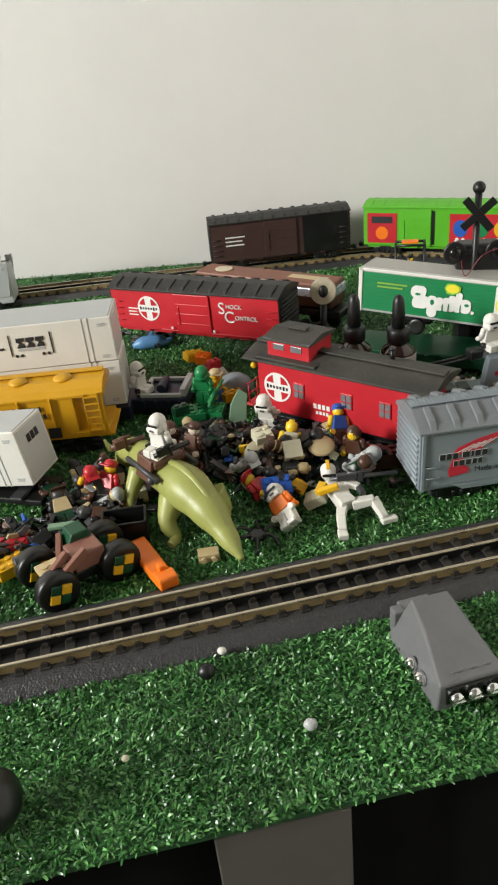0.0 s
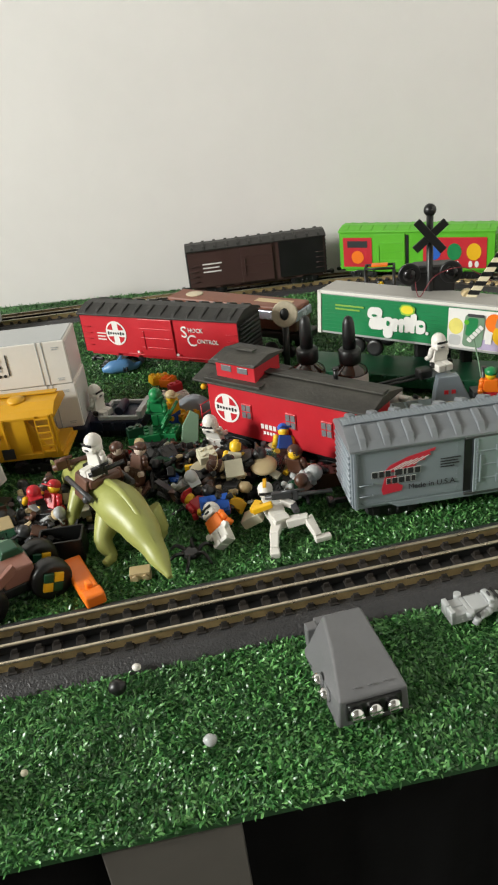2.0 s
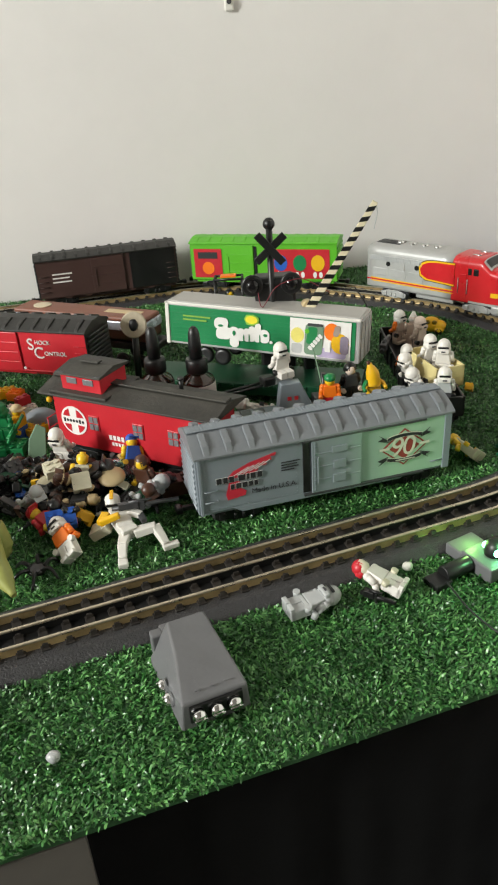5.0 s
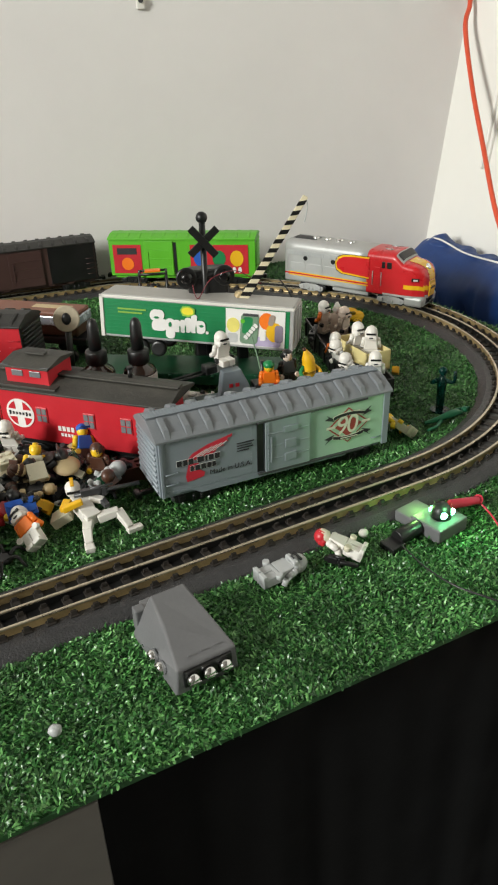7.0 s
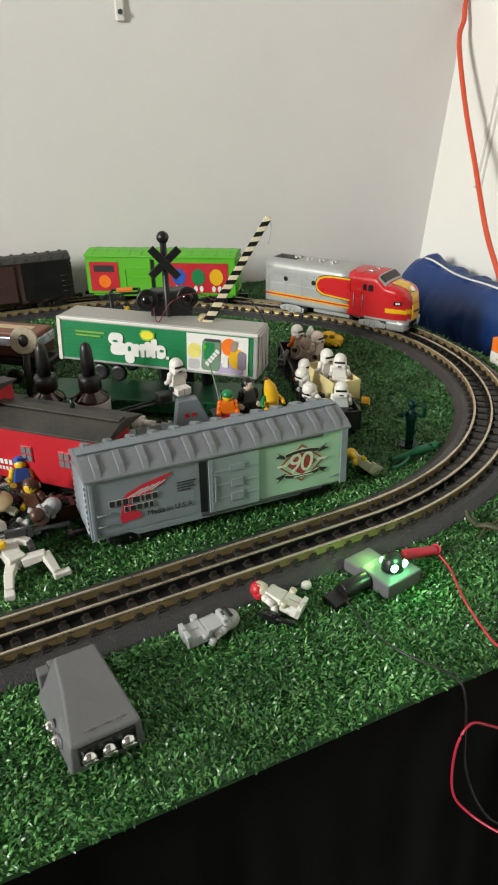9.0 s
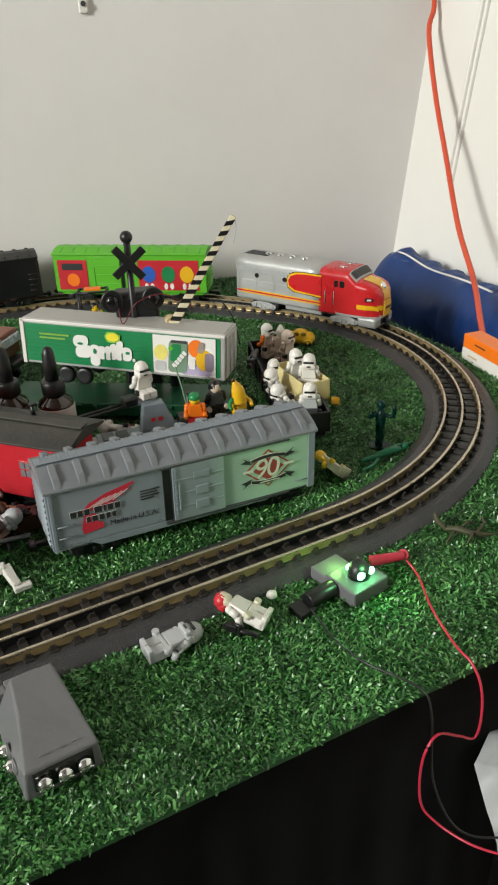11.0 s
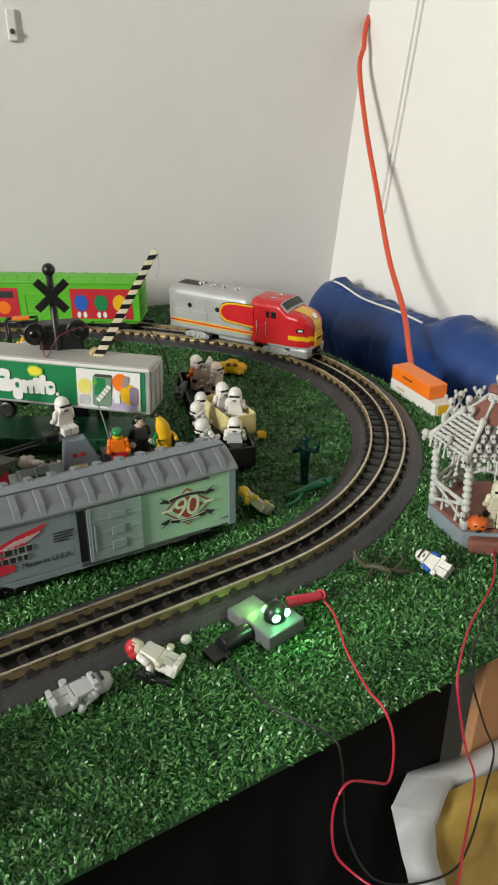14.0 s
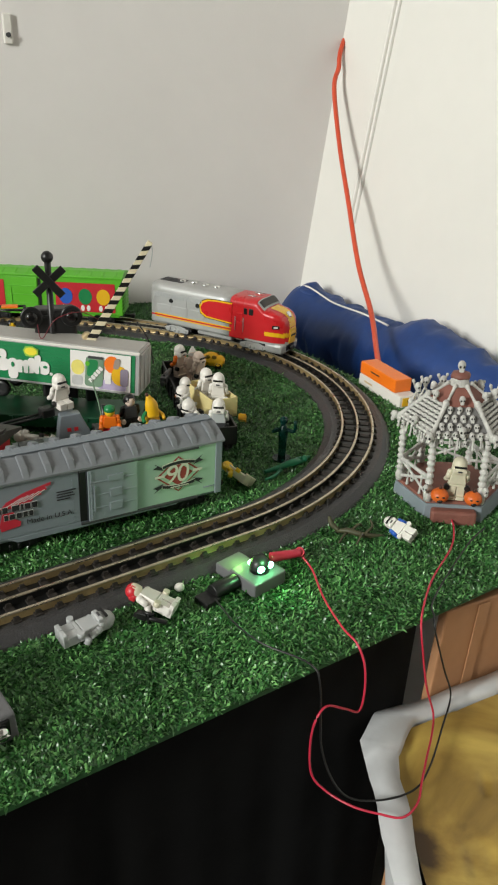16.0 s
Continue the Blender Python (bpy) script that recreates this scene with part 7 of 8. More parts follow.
for pts, rr in ((((-0.020, 0.006, 0.004), (-0.008, 0.002, 0.008), (0.008, -0.002, 0.007), (0.030, 0.006, 0.004)), (0.0020, 0.0034, 0.0030, 0.0008)), (((-0.018, 0.006, 0.005), (-0.026, 0.010, 0.010), (-0.029, 0.013, 0.017)), (0.0026, 0.0030, 0.0018)), (((-0.010, 0.002, 0.006), (-0.014, -0.008, 0.006), (-0.018, -0.014, 0.002)), (0.0022, 0.0015, 0.0010)), (((0.006, -0.002, 0.007), (0.004, -0.010, 0.010), (0.000, -0.015, 0.003)), (0.0020, 0.0014, 0.0010)), (((0.008, 0.000, 0.006), (0.016, 0.008, 0.012), (0.014, 0.014, 0.016)), (0.0018, 0.0014, 0.0010)), (((-0.006, 0.003, 0.007), (0.002, 0.010, 0.012), (0.006, 0.013, 0.008)), (0.0018, 0.0014, 0.0010))):
    lz.append((limb([Vector(p) * 0.85 for p in pts], [q * 0.8 for q in rr], 8, 4), DULL))
tagged(joined("toy_creature", lz, tip(0.5730, 0.6480, 0.0, -28)), "dull olive rubber toy creature lying on turf", "toy creature")

# small balls and crumbs on the turf
for x, y, r, m, lab in ((0.1070, 0.5640, 0.0030, WHITE, "small white plastic bead on turf"), (0.0985, 0.5455, 0.0058, BLACK, "shiny black ball on turf"), (0.1595, 0.5035, 0.0040, LIGHT_GREY, "pale translucent pebble on turf"), (0.4035, 0.6235, 0.0040, WHITE, "small white crumb beside the track"), (0.0560, 0.4890, 0.0022, OLD_WHITE, "pale pebble on turf"), (-0.0080, 0.4560, 0.0190, BLACK, "black foam ball at the turf's edge")):
    b = ball(r, (0, 0, r * 0.9), (1, 0.9, 0.85), 16)
    for v in b.verts:
        v.co += Vector((1, 1, 1)) * noise.noise(v.co * 300 + Vector((x, y, 0))) * r * 0.12
    tagged(part("small_ball", b, m, None, "", pose(x, y, 0.003)), lab, "bead")

# ---- Behind the grey boxcar: grey ship, rider, figures ----
sh = thing("toy_ship", tip(0.3600, 0.8770, 0.0, 4), "grey brick-built toy ship with a tall fin", "toy ship")
part("hull", extruded([(-0.052, 0.004), (0.050, 0.004), (0.058, 0.018), (-0.058, 0.018)], 0.034, bevel=0.0012), LIGHT_GREY, sh)
part("deck", box(0.100, 0.030, 0.003, (0, 0, 0.0182), 0.0005), GREY, sh)
part("fin", extruded([(-0.008, 0.021), (0.030, 0.021), (0.016, 0.052), (-0.004, 0.052)], 0.012, bevel=0.001), GREY, sh)
for x in (0.004, 0.011):
    part("red_mark", box(0.004, 0.0006, 0.004, (x, -0.0063, 0.034), 0.0001), RED, sh)
part("fin_base", box(0.012, 0.016, 0.012, (0.036, 0, 0.021), 0.001), DARK_GREY, sh)
part("mast", cyl(0.0022, 0.034, (0.042, 0.002, 0.021), 10), DARK_GREY, sh)
part("window_tan", box(0.014, 0.012, 0.005, (0.008, -0.008, 0.021), 0.0008), TAN, sh)
for x in (-0.04, -0.026):
    part("stud_plate", box(0.011, 0.016, 0.003, (x, 0.0, 0.0212), 0.0005), DARK_GREY, sh)
trooper(tip(0.3600, 0.8880, 0.0560, 20), "white armoured toy figure sitting on a toy speeder", sit=True)
spd = thing("toy_speeder", tip(0.3560, 0.8860, 0.0450, -160), "black and grey toy speeder bike on the ship's fin", "toy speeder")
part("saddle", box(0.030, 0.010, 0.006, (0, 0, 0.0035), 0.0015), LIGHT_GREY, spd)
part("nose_rod", cyl(0.0014, 0.050, (0.012, 0.002, 0.006), 8, axis="x"), BLACK, spd)
part("nose_rod", cyl(0.0014, 0.050, (0.012, -0.005, 0.006), 8, axis="x"), BLACK, spd)
part("engine", box(0.014, 0.012, 0.010, (0.012, 0, 0.004), 0.002), BLACK, spd)
bx = thing("toy_cart", tip(0.4370, 0.8720, 0.0, 10), "brown toy cart holding two figures", "toy cart")
part("tub", box(0.044, 0.024, 0.018, (0, 0, 0.006), 0.0012), BROWN, bx)
for x in (-0.014, 0.014):
    for s in (-1, 1):
        road_wheel(bx, Matrix.Translation((x, s * 0.013, 0.006)), 0.006, 0.004, DARK_GREY)
figure(tip(0.4290, 0.8790, 0.0240, 8), "toy figure in a dark suit with black hair", BLACK, DARK_GREY, BLACK, PALE, "hair", BLACK)
bs = [(limb([Vector((0, 0, 0.0)), Vector((0.001, 0, 0.014)), Vector((0.0, 0, 0.028)), Vector((-0.004, 0, 0.040))], (0.0070, 0.0078, 0.0068, 0.0022), 14, 5), YELLOW), (ball(0.0022, (-0.005, 0, 0.041), seg=8), BROWN)]
bs += [(limb([Vector((s * 0.006, 0, 0.022)), Vector((s * 0.011, -0.003, 0.017)), Vector((s * 0.011, -0.008, 0.014))], (0.002, 0.0022, 0.0018), 8, 3), GREEN if s < 0 else YELLOW) for s in (-1, 1)]
tagged(joined("toy_banana", bs, tip(0.4500, 0.8720, 0.0240, 10)), "yellow banana-shaped plastic toy standing in a cart", "toy banana")
figure(tip(0.4060, 0.8720, 0.0180, 170), "toy figure in an orange-red jacket and green cap", RED, ORANGE, ORANGE, SKIN, "cap", GREEN)
brick(tip(0.4060, 0.8720, 0.0, 10), 3, 2, DARK_GREY, "dark grey toy brick under a figure", 0.0180, False)
tube([(0.3985, 0.876, 0.045), (0.396, 0.880, 0.062), (0.392, 0.884, 0.082)], 0.0007, "toy_fishing_rod", SAND_GREEN)
tagged(bpy.data.objects["toy_fishing_rod"], "thin green toy rod held upright", "toy rod")
figure(lying((0.3200, 0.9130, 0.012), (0.3520, 0.9020, 0.006), 30), "white and black toy figure lying on turf", WHITE, WHITE, WHITE, BLACK, "helmet", WHITE)
placed_mesh("pumpkin_small", lambda: part("toy_pumpkin", ball(0.0085, (0, 0, 0.0075), (1, 1, 0.9), 14), PUMP), "toy_pumpkin", pose(0.3030, 0.8440, 0.004), "small orange plastic pumpkin on turf", "toy pumpkin")
dish(tip(0.1960, 0.9700, 0.020, 10, 14), 0.020, SAND_GREEN, "sand green domed toy dish beside the caboose", 0.30, "toy_dish")

# small black frame buggy near the far track
fb = thing("toy_buggy", tip(0.3460, 1.2250, 0.0, -10), "black toy roll-cage buggy with a yellow figure", "toy buggy")
part("chassis", box(0.046, 0.026, 0.005, (0, 0, 0.006), 0.001), BLACK, fb)
for x in (-0.019, 0.019):
    for s in (-1, 1):
        part("cage_bar", cyl(0.0018, 0.058, (x, s * 0.010, 0.010), 8), BLACK, fb)
    part("cage_bar", cyl(0.0018, 0.022, (x, -0.011, 0.068), 8, axis="y"), BLACK, fb)
for s in (-1, 1):
    part("cage_bar", cyl(0.0018, 0.040, (-0.020, s * 0.010, 0.068), 8, axis="x"), BLACK, fb)
    for x in (-0.017, 0.017):
        road_wheel(fb, Matrix.Translation((x, s * 0.016, 0.0075)), 0.0075, 0.005, DARK_GREY)
part("roof_patch", box(0.022, 0.012, 0.003, (0, 0, 0.069), 0.0008), ORANGE, fb)
figure(tip(0.3460, 1.2230, 0.0120, 10), "yellow toy figure with blue legs inside a buggy", BLUE, WHITE, SKIN, SKIN, "hair", BLACK)
figure(lying((0.318, 1.215, 0.02), (0.345, 1.205, 0.012)), "yellow toy figure lying beside a buggy", YELLOW, YELLOW, SKIN, SKIN, "cap", YELLOW)

# ---- Green toy beast with rider ----
B = Vector
bs_ = thing("toy_beast", pose(0, 0, 0), "olive green smooth plastic toy beast with a thick tail", "toy creature")
part("body", limb([B((0.012, 0.792, 0.018)), B((0.016, 0.783, 0.026)), B((0.026, 0.772, 0.038)), B((0.040, 0.752, 0.043)), B((0.058, 0.727, 0.041)), B((0.078, 0.703, 0.040)), B((0.094, 0.684, 0.033)), B((0.108, 0.664, 0.022)), B((0.1195, 0.6455, 0.012))], (0.0060, 0.0105, 0.0115, 0.0120, 0.0150, 0.0178, 0.0145, 0.0088, 0.0022), 20, 6), OLIVE, bs_)
ridge = limb([B((0.030, 0.766, 0.044)), B((0.058, 0.727, 0.0540)), B((0.078, 0.703, 0.0565)), B((0.094, 0.684, 0.0465)), B((0.108, 0.664, 0.0300)), B((0.1185, 0.6470, 0.0140))], (0.0020, 0.0030, 0.0034, 0.0030, 0.0020, 0.0008), 8, 5)
part("back_ridge", ridge, OLIVE, bs_)
for s_ in (-1, 1):
    part("ear", limb([B((0.012 + s_ * 0.008, 0.782, 0.034)), B((0.012 + s_ * 0.013, 0.784, 0.044))], (0.0034, 0.0010), 8, 3), OLIVE, bs_)
for pts, rr in ((((0.066, 0.706, 0.030), (0.060, 0.694, 0.016), (0.066, 0.688, 0.005), (0.062, 0.680, 0.003)), (0.0120, 0.0075, 0.0048, 0.0035)), (((0.096, 0.708, 0.030), (0.104, 0.706, 0.016), (0.098, 0.702, 0.005), (0.100, 0.694, 0.003)), (0.0120, 0.0075, 0.0048, 0.0035)), (((0.034, 0.746, 0.034), (0.026, 0.735, 0.018), (0.024, 0.728, 0.006), (0.020, 0.722, 0.003)), (0.0090, 0.0060, 0.0040, 0.0030)), (((0.056, 0.752, 0.034), (0.062, 0.750, 0.018), (0.060, 0.744, 0.005), (0.060, 0.738, 0.003)), (0.0090, 0.0060, 0.0040, 0.0030))):
    part("leg", limb([B(p) for p in pts], rr, 12, 4), OLIVE, bs_)
SADDLE = material("saddle_brown_plastic", (0.12, 0.052, 0.032), 0.45, vary=0.12, scale=50)
sa = thing("toy_saddle", tip(0.0575, 0.7275, 0.0520, -50, 0, 4), "brown and grey toy saddle strapped on the beast", "toy saddle")
part("pad", box(0.026, 0.028, 0.0075, (0, 0, 0.002), 0.002), SADDLE, sa)
for s in (-1, 1):
    part("side_flap", turned(box(0.020, 0.003, 0.020, (0, 0, -0.016), 0.001), Matrix.Translation((0, s * 0.0150, 0.006)) @ Matrix.Rotation(radians(s * 12), 4, "X")), SADDLE, sa)
    part("side_strap", cyl(0.0022, 0.044, (-0.022, s * 0.0185, 0.0000), 10, axis="x"), DARK_GREY, sa)
    part("buckle", ball(0.0040, (0.012, s * 0.0185, -0.004), seg=10), DARK_GREY, sa)
trooper(tip(0.0590, 0.7270, 0.0600, -35), "white armoured toy figure riding the green beast", sit=True)
rod(tip(0.0690, 0.7170, 0.0660, 20, 0, -10), 0.030, 0.0020, BLACK, "black toy blaster held by the rider")
rod(tip(0.0260, 0.7560, 0.0520, 30, 0, 0), 0.030, 0.0026, SADDLE, "brown toy reins bar across the beast's neck")
bb = brick(tip(0.0925, 0.6680, 0.0045, 8, 92), 2, 1, TAN, "tan toy brick lying on its side on turf")

# ---- Off-road buggy, orange tongue, tub ----
bg = thing("toy_buggy", tip(0.0060, 0.6400, 0.0, 36), "brick-built toy buggy in pinkish brown with fat tyres", "toy buggy")
PINKB = material("dusty_brown_plastic", (0.24, 0.105, 0.075), 0.45, vary=0.1, scale=50)
part("hood", box(0.024, 0.020, 0.014, (0.004, 0.006, 0.020), 0.0012), PINKB, bg)
part("chassis", box(0.062, 0.018, 0.008, (0, 0.008, 0.010), 0.001), BLACK, bg)
for dx, dy, rz in ((-0.010, 0.018, 62), (-0.020, 0.000, 18), (-0.008, -0.004, 12)):
    part("roll_plate", turned(box(0.028, 0.004, 0.007, (0, 0, 0), 0.0006), Matrix.Translation((dx, dy, 0.026)) @ Matrix.Rotation(radians(rz), 4, "Z") @ Matrix.Rotation(radians(-24), 4, "Y")), PINKB, bg)
tp = box(0.020, 0.014, 0.0035, (-0.022, 0.006, 0.026), 0.0006)
for k in (-0.004, 0.004):
    cyl(0.0024, 0.0016, (-0.022 + k, 0.006, 0.0295), 10, bm=tp)
part("tan_plate", tp, TAN, bg, "tan studded plate")
part("green_slope", turned(extruded([(-0.012, 0.030), (0.012, 0.030), (0.006, 0.042), (-0.006, 0.042)], 0.016, bevel=0.001), Matrix.Translation((0.006, 0.022, -0.002))), DARK_GREEN, bg, "dark green sloped piece")
part("grey_tube", cyl(0.0060, 0.026, (-0.040, 0.034, 0.022), 14, axis="x", bevel=0.0008), DARK_GREY, bg)
part("lever", turned(box(0.020, 0.006, 0.003, (0, 0, 0), 0.0006), Matrix.Translation((0.002, 0.040, 0.032)) @ Matrix.Rotation(radians(-30), 4, "Z")), SAND_GREEN, bg)
for x, y in ((-0.0245, -0.005), (0.0245, -0.005), (-0.026, 0.030), (0.026, 0.026)):
    w_ = road_wheel(bg, Matrix.Translation((x, y, 0.0158)), 0.0158, 0.012, BLACK)
    for a, m in ((0, YELLOW), (90, DARK_GREEN), (180, YELLOW), (270, DARK_GREEN)):
        hub = box(0.0072, 0.003, 0.0072, (0.0038, -0.0066, 0.0002), 0.0005)
        part("hub_block", turned(hub, Matrix.Rotation(radians(a + 18), 4, "Y")), m, w_)
OR = thing("toy_slide", tip(0.0515, 0.6535, 0.003, -58.5) @ Matrix.Diagonal((1.12, 1, 1, 1)), "bright orange plastic toy slide lying on turf", "toy slide")
part("blade", extruded([(-0.028, 0.004), (-0.026, 0.010), (0.012, 0.008), (0.020, 0.013), (0.028, 0.012), (0.029, 0.003), (0.010, 0.001)], 0.015, bevel=0.0015), ORANGE, OR)
part("lug", box(0.006, 0.005, 0.006, (0.016, 0, 0.010), 0.0012), ORANGE, OR)
tu = thing("toy_tub", tip(0.0260, 0.6960, 0.003, 8), "black open plastic toy tub", "toy tub")
part("bottom", box(0.034, 0.022, 0.002, (0, 0, 0), 0.0004), BLACK, tu)
for s in (-1, 1):
    part("wall", box(0.034, 0.002, 0.020, (0, s * 0.011, 0), 0.0004), BLACK, tu)
    part("wall", box(0.002, 0.022, 0.020, (s * 0.017, 0, 0), 0.0004), BLACK, tu)

# ---- Large white armoured figure lying by the caboose ----
def beam(p, q, w0, w1, deep=0.85, bevel=0.0009):
    """An angular tapered limb from p to q."""
    p, q = Vector(p), Vector(q)
    z = (q - p).normalized()
    x = z.cross(Vector((0, 0, 1))).normalized()
    b = box(w0, w0 * deep, (q - p).length, (0, 0, 0), 0, taper=(w1 / w0, w1 / w0))
    bmesh.ops.bevel(b, geom=b.edges[:], offset=bevel, segments=2, affect="EDGES", profile=0.5, clamp_overlap=True)
    return turned(b, Matrix.Translation(p) @ Matrix((x, z.cross(x), z)).transposed().to_4x4())


ar = [(beam((0.2000, 0.7060, 0.014), (0.1935, 0.7240, 0.022), 0.0120, 0.0165), WHITE),
      (beam((0.2030, 0.7020, 0.013), (0.1995, 0.7085, 0.015), 0.0135, 0.0125), WHITE),
      (ball(0.0066, (0.1900, 0.7310, 0.027), (0.95, 1, 1.05), 16), WHITE), (ball(0.0068, (0.1900, 0.7322, 0.0290), (0.95, 0.95, 0.8), 16), WHITE),
      (box(0.0030, 0.0130, 0.0016, (0.1900, 0.7315, 0.0335), 0.0005), YELLOW), (box(0.0110, 0.0016, 0.0022, (0.1905, 0.7248, 0.0268), 0.0004), BLACK),
      (beam((0.1985, 0.7050, 0.012), (0.1960, 0.6925, 0.010), 0.0088, 0.0072), WHITE), (beam((0.1960, 0.6930, 0.010), (0.1958, 0.6800, 0.006), 0.0076, 0.0064), WHITE),
      (beam((0.1955, 0.6830, 0.004), (0.1962, 0.6740, 0.003), 0.0072, 0.0080, 0.7), WHITE),
      (beam((0.2060, 0.7040, 0.013), (0.2235, 0.7045, 0.016), 0.0088, 0.0072), WHITE), (beam((0.2225, 0.7055, 0.016), (0.2300, 0.6930, 0.006), 0.0076, 0.0060), WHITE),
      (beam((0.2270, 0.6915, 0.004), (0.2400, 0.6950, 0.004), 0.0068, 0.0060, 0.7), WHITE),
      (beam((0.1850, 0.7190, 0.024), (0.1800, 0.7080, 0.023), 0.0072, 0.0060), YELLOW), (beam((0.1800, 0.7090, 0.023), (0.1960, 0.7090, 0.028), 0.0060, 0.0052), YELLOW),
      (beam((0.2030, 0.7190, 0.024), (0.2130, 0.7130, 0.023), 0.0068, 0.0056), WHITE), (beam((0.2120, 0.7140, 0.023), (0.2150, 0.7050, 0.022), 0.0054, 0.0050), DARK_GREY)]
tagged(joined("toy_figure", ar), "large white armoured toy figure with yellow arms lying on turf", "toy figure")
rod(tip(0.2170, 0.7180, 0.0280, 4, 0, 0), 0.054, 0.0018, DARK_GREY, "long dark grey toy rifle across the white figure")

# ---- The jumbled pile: placed pieces ----
trooper(tip(0.0090, 0.9240, 0.0212, 60), "white armoured toy figure sitting on a flatcar", sit=True)
figure(tip(0.0790, 0.8940, 0.0170, 165), "green toy soldier figure sitting on green plates", GREEN, GREEN, GREEN, GREEN, "helmet", GREEN)
brick(tip(0.0620, 0.8820, 0.0080, 14), 4, 3, GREEN, "green toy plate with studs", 0.0080)
brick(tip(0.0860, 0.8880, 0.0060, -8), 3, 3, GREEN, "green toy plate under the soldier", 0.0080)
brick(tip(0.0560, 0.8740, 0.0165, 30, 0, 0), 2, 1, DARK_GREEN, "dark green toy brick on a plate")
rod(tip(0.0920, 0.8860, 0.030, 60, 0, -30), 0.034, 0.0016, GREEN, "green toy blaster held by the soldier")
figure(tip(0.0900, 0.9150, 0.0050, 60), "yellow and blue toy figure standing in the pile", BLUE, YELLOW, YELLOW, SKIN, "cap", TAN)
brick(tip(0.1030, 0.9230, 0.006, 40), 3, 2, YELLOW, "yellow toy brick on turf")
placed_mesh("rock", lambda: part("toy_rock", ball(0.018, (0, 0, 0.012), (1.1, 0.9, 0.85), 14), GREY), "toy_rock", pose(0.108, 0.938, 0.0), "rounded grey toy rock", "toy rock")
brick(tip(0.0800, 0.9860, 0.003, 20, 0, 12), 4, 2, WHITE, "white toy brick with red marks", 0.0080)
brick(tip(0.0830, 0.9860, 0.0135, 40), 2, 1, RED, "small red toy brick")
whale = [(limb([B((-0.022, 0, 0.008)), B((-0.008, 0, 0.010)), B((0.008, 0, 0.010)), B((0.020, 0, 0.008)), B((0.028, 0.002, 0.011))], (0.003, 0.0085, 0.0090, 0.0045, 0.0016), 14, 4), material("sky_blue_plastic", (0.10, 0.25, 0.48), 0.4, vary=0.08)), (extruded([(-0.004, 0.016), (0.004, 0.016), (0.006, 0.027)], 0.0025, bevel=0.0006), material("sky_blue_plastic_fin", (0.10, 0.25, 0.48), 0.4, vary=0.08))]
tagged(joined("toy_shark", whale, tip(-0.0030, 1.0900, 0.0, 10)), "sky blue plastic toy shark lying on turf", "toy shark")
brick(tip(0.0560, 1.0370, 0.004, 30, 0, 10), 3, 2, YELLOW, "yellow toy brick beside the red boxcar")
brick(tip(0.0680, 1.0280, 0.004, -20), 2, 2, ORANGE, "orange-brown toy brick on turf")
trooper(tip(0.1440, 0.8320, 0.0180, -20, 20), "white clone toy figure half buried in the pile")
placed_mesh("wing", lambda: part("toy_wing", extruded([(-0.012, 0), (0.006, 0), (0.012, 0.034), (0.004, 0.040), (-0.006, 0.026)], 0.003, bevel=0.0008), SAND_GREEN), "toy_wing", tip(0.114, 0.856, 0.004, 10, -20), "sand green toy wing plate standing in the pile", "toy part")
brick(tip(0.0920, 0.8300, 0.0140, 35, 50, 10), 2, 2, DARK_GREY, "dark grey toy brick turned on its side")
figure(tip(0.1130, 0.7680, 0.0080, 40, 40, 0), "light grey toy figure tumbled in the pile", LIGHT_GREY, LIGHT_GREY, LIGHT_GREY, LIGHT_GREY, "cap", LIGHT_GREY)
dish(tip(0.1310, 0.7480, 0.0150, 0, 25), 0.0140, material("khaki_plastic", (0.36, 0.31, 0.20), 0.5, vary=0.1), "khaki oval toy shield in the pile", 0.3)
dish(tip(0.1340, 0.7800, 0.0200, 0, 35), 0.0140, material("khaki_plastic_b", (0.38, 0.33, 0.22), 0.5, vary=0.1), "khaki oval toy shield leaning in the pile", 0.3)
brick(tip(0.1370, 0.7930, 0.0260, 20, 10), 2, 2, OLD_WHITE, "off-white toy brick on the pile")
figure(tip(0.1580, 0.7760, 0.0100, 10, -30, 15), "blue and white toy figure with yellow arms in the pile", BLUE, OLD_WHITE, SKIN, SKIN)
brick(tip(0.1620, 0.7720, 0.0240, 10, 40), 2, 2, OLD_WHITE, "white printed toy torso brick in the pile", 0.0096, False)
CLEAR = bpy.data.materials.new("clear_aqua_plastic")
CLEAR.use_nodes = True
cb_ = CLEAR.node_tree.nodes["Principled BSDF"]
cb_.inputs["Base Color"].default_value = (0.45, 0.75, 0.78, 1)
cb_.inputs["Roughness"].default_value, cb_.inputs["Transmission Weight"].default_value, cb_.inputs["IOR"].default_value = 0.08, 0.9, 1.35
placed_mesh("dome", lambda: part("toy_dome", lathe([(0.0165, 0), (0.0160, 0.006), (0.0130, 0.012), (0.0080, 0.0155), (0.001, 0.0168), (0.001, 0.0155), (0.0075, 0.0142), (0.0120, 0.011), (0.0148, 0.006), (0.0152, 0)], 24), CLEAR), "toy_dome", tip(0.190, 0.797, 0.012, 0, 25, 15), "clear aqua plastic toy dome on the pile", "toy dome")
figure(tip(0.2060, 0.7960, 0.0120, 30, -35, 20), "blue toy figure with yellow arms on the pile", BROWN, BLUE, SKIN, SKIN, "cap", BLUE)
figure(tip(0.2180, 0.7760, 0.0060, -30, 10), "brown robed toy figure in the pile", BROWN, BROWN, BROWN, SKIN, "hair", BROWN)
brick(tip(0.2380, 0.7730, 0.004, 8), 4, 2, BROWN, "brown toy brick beside the boxcar", 0.0140)
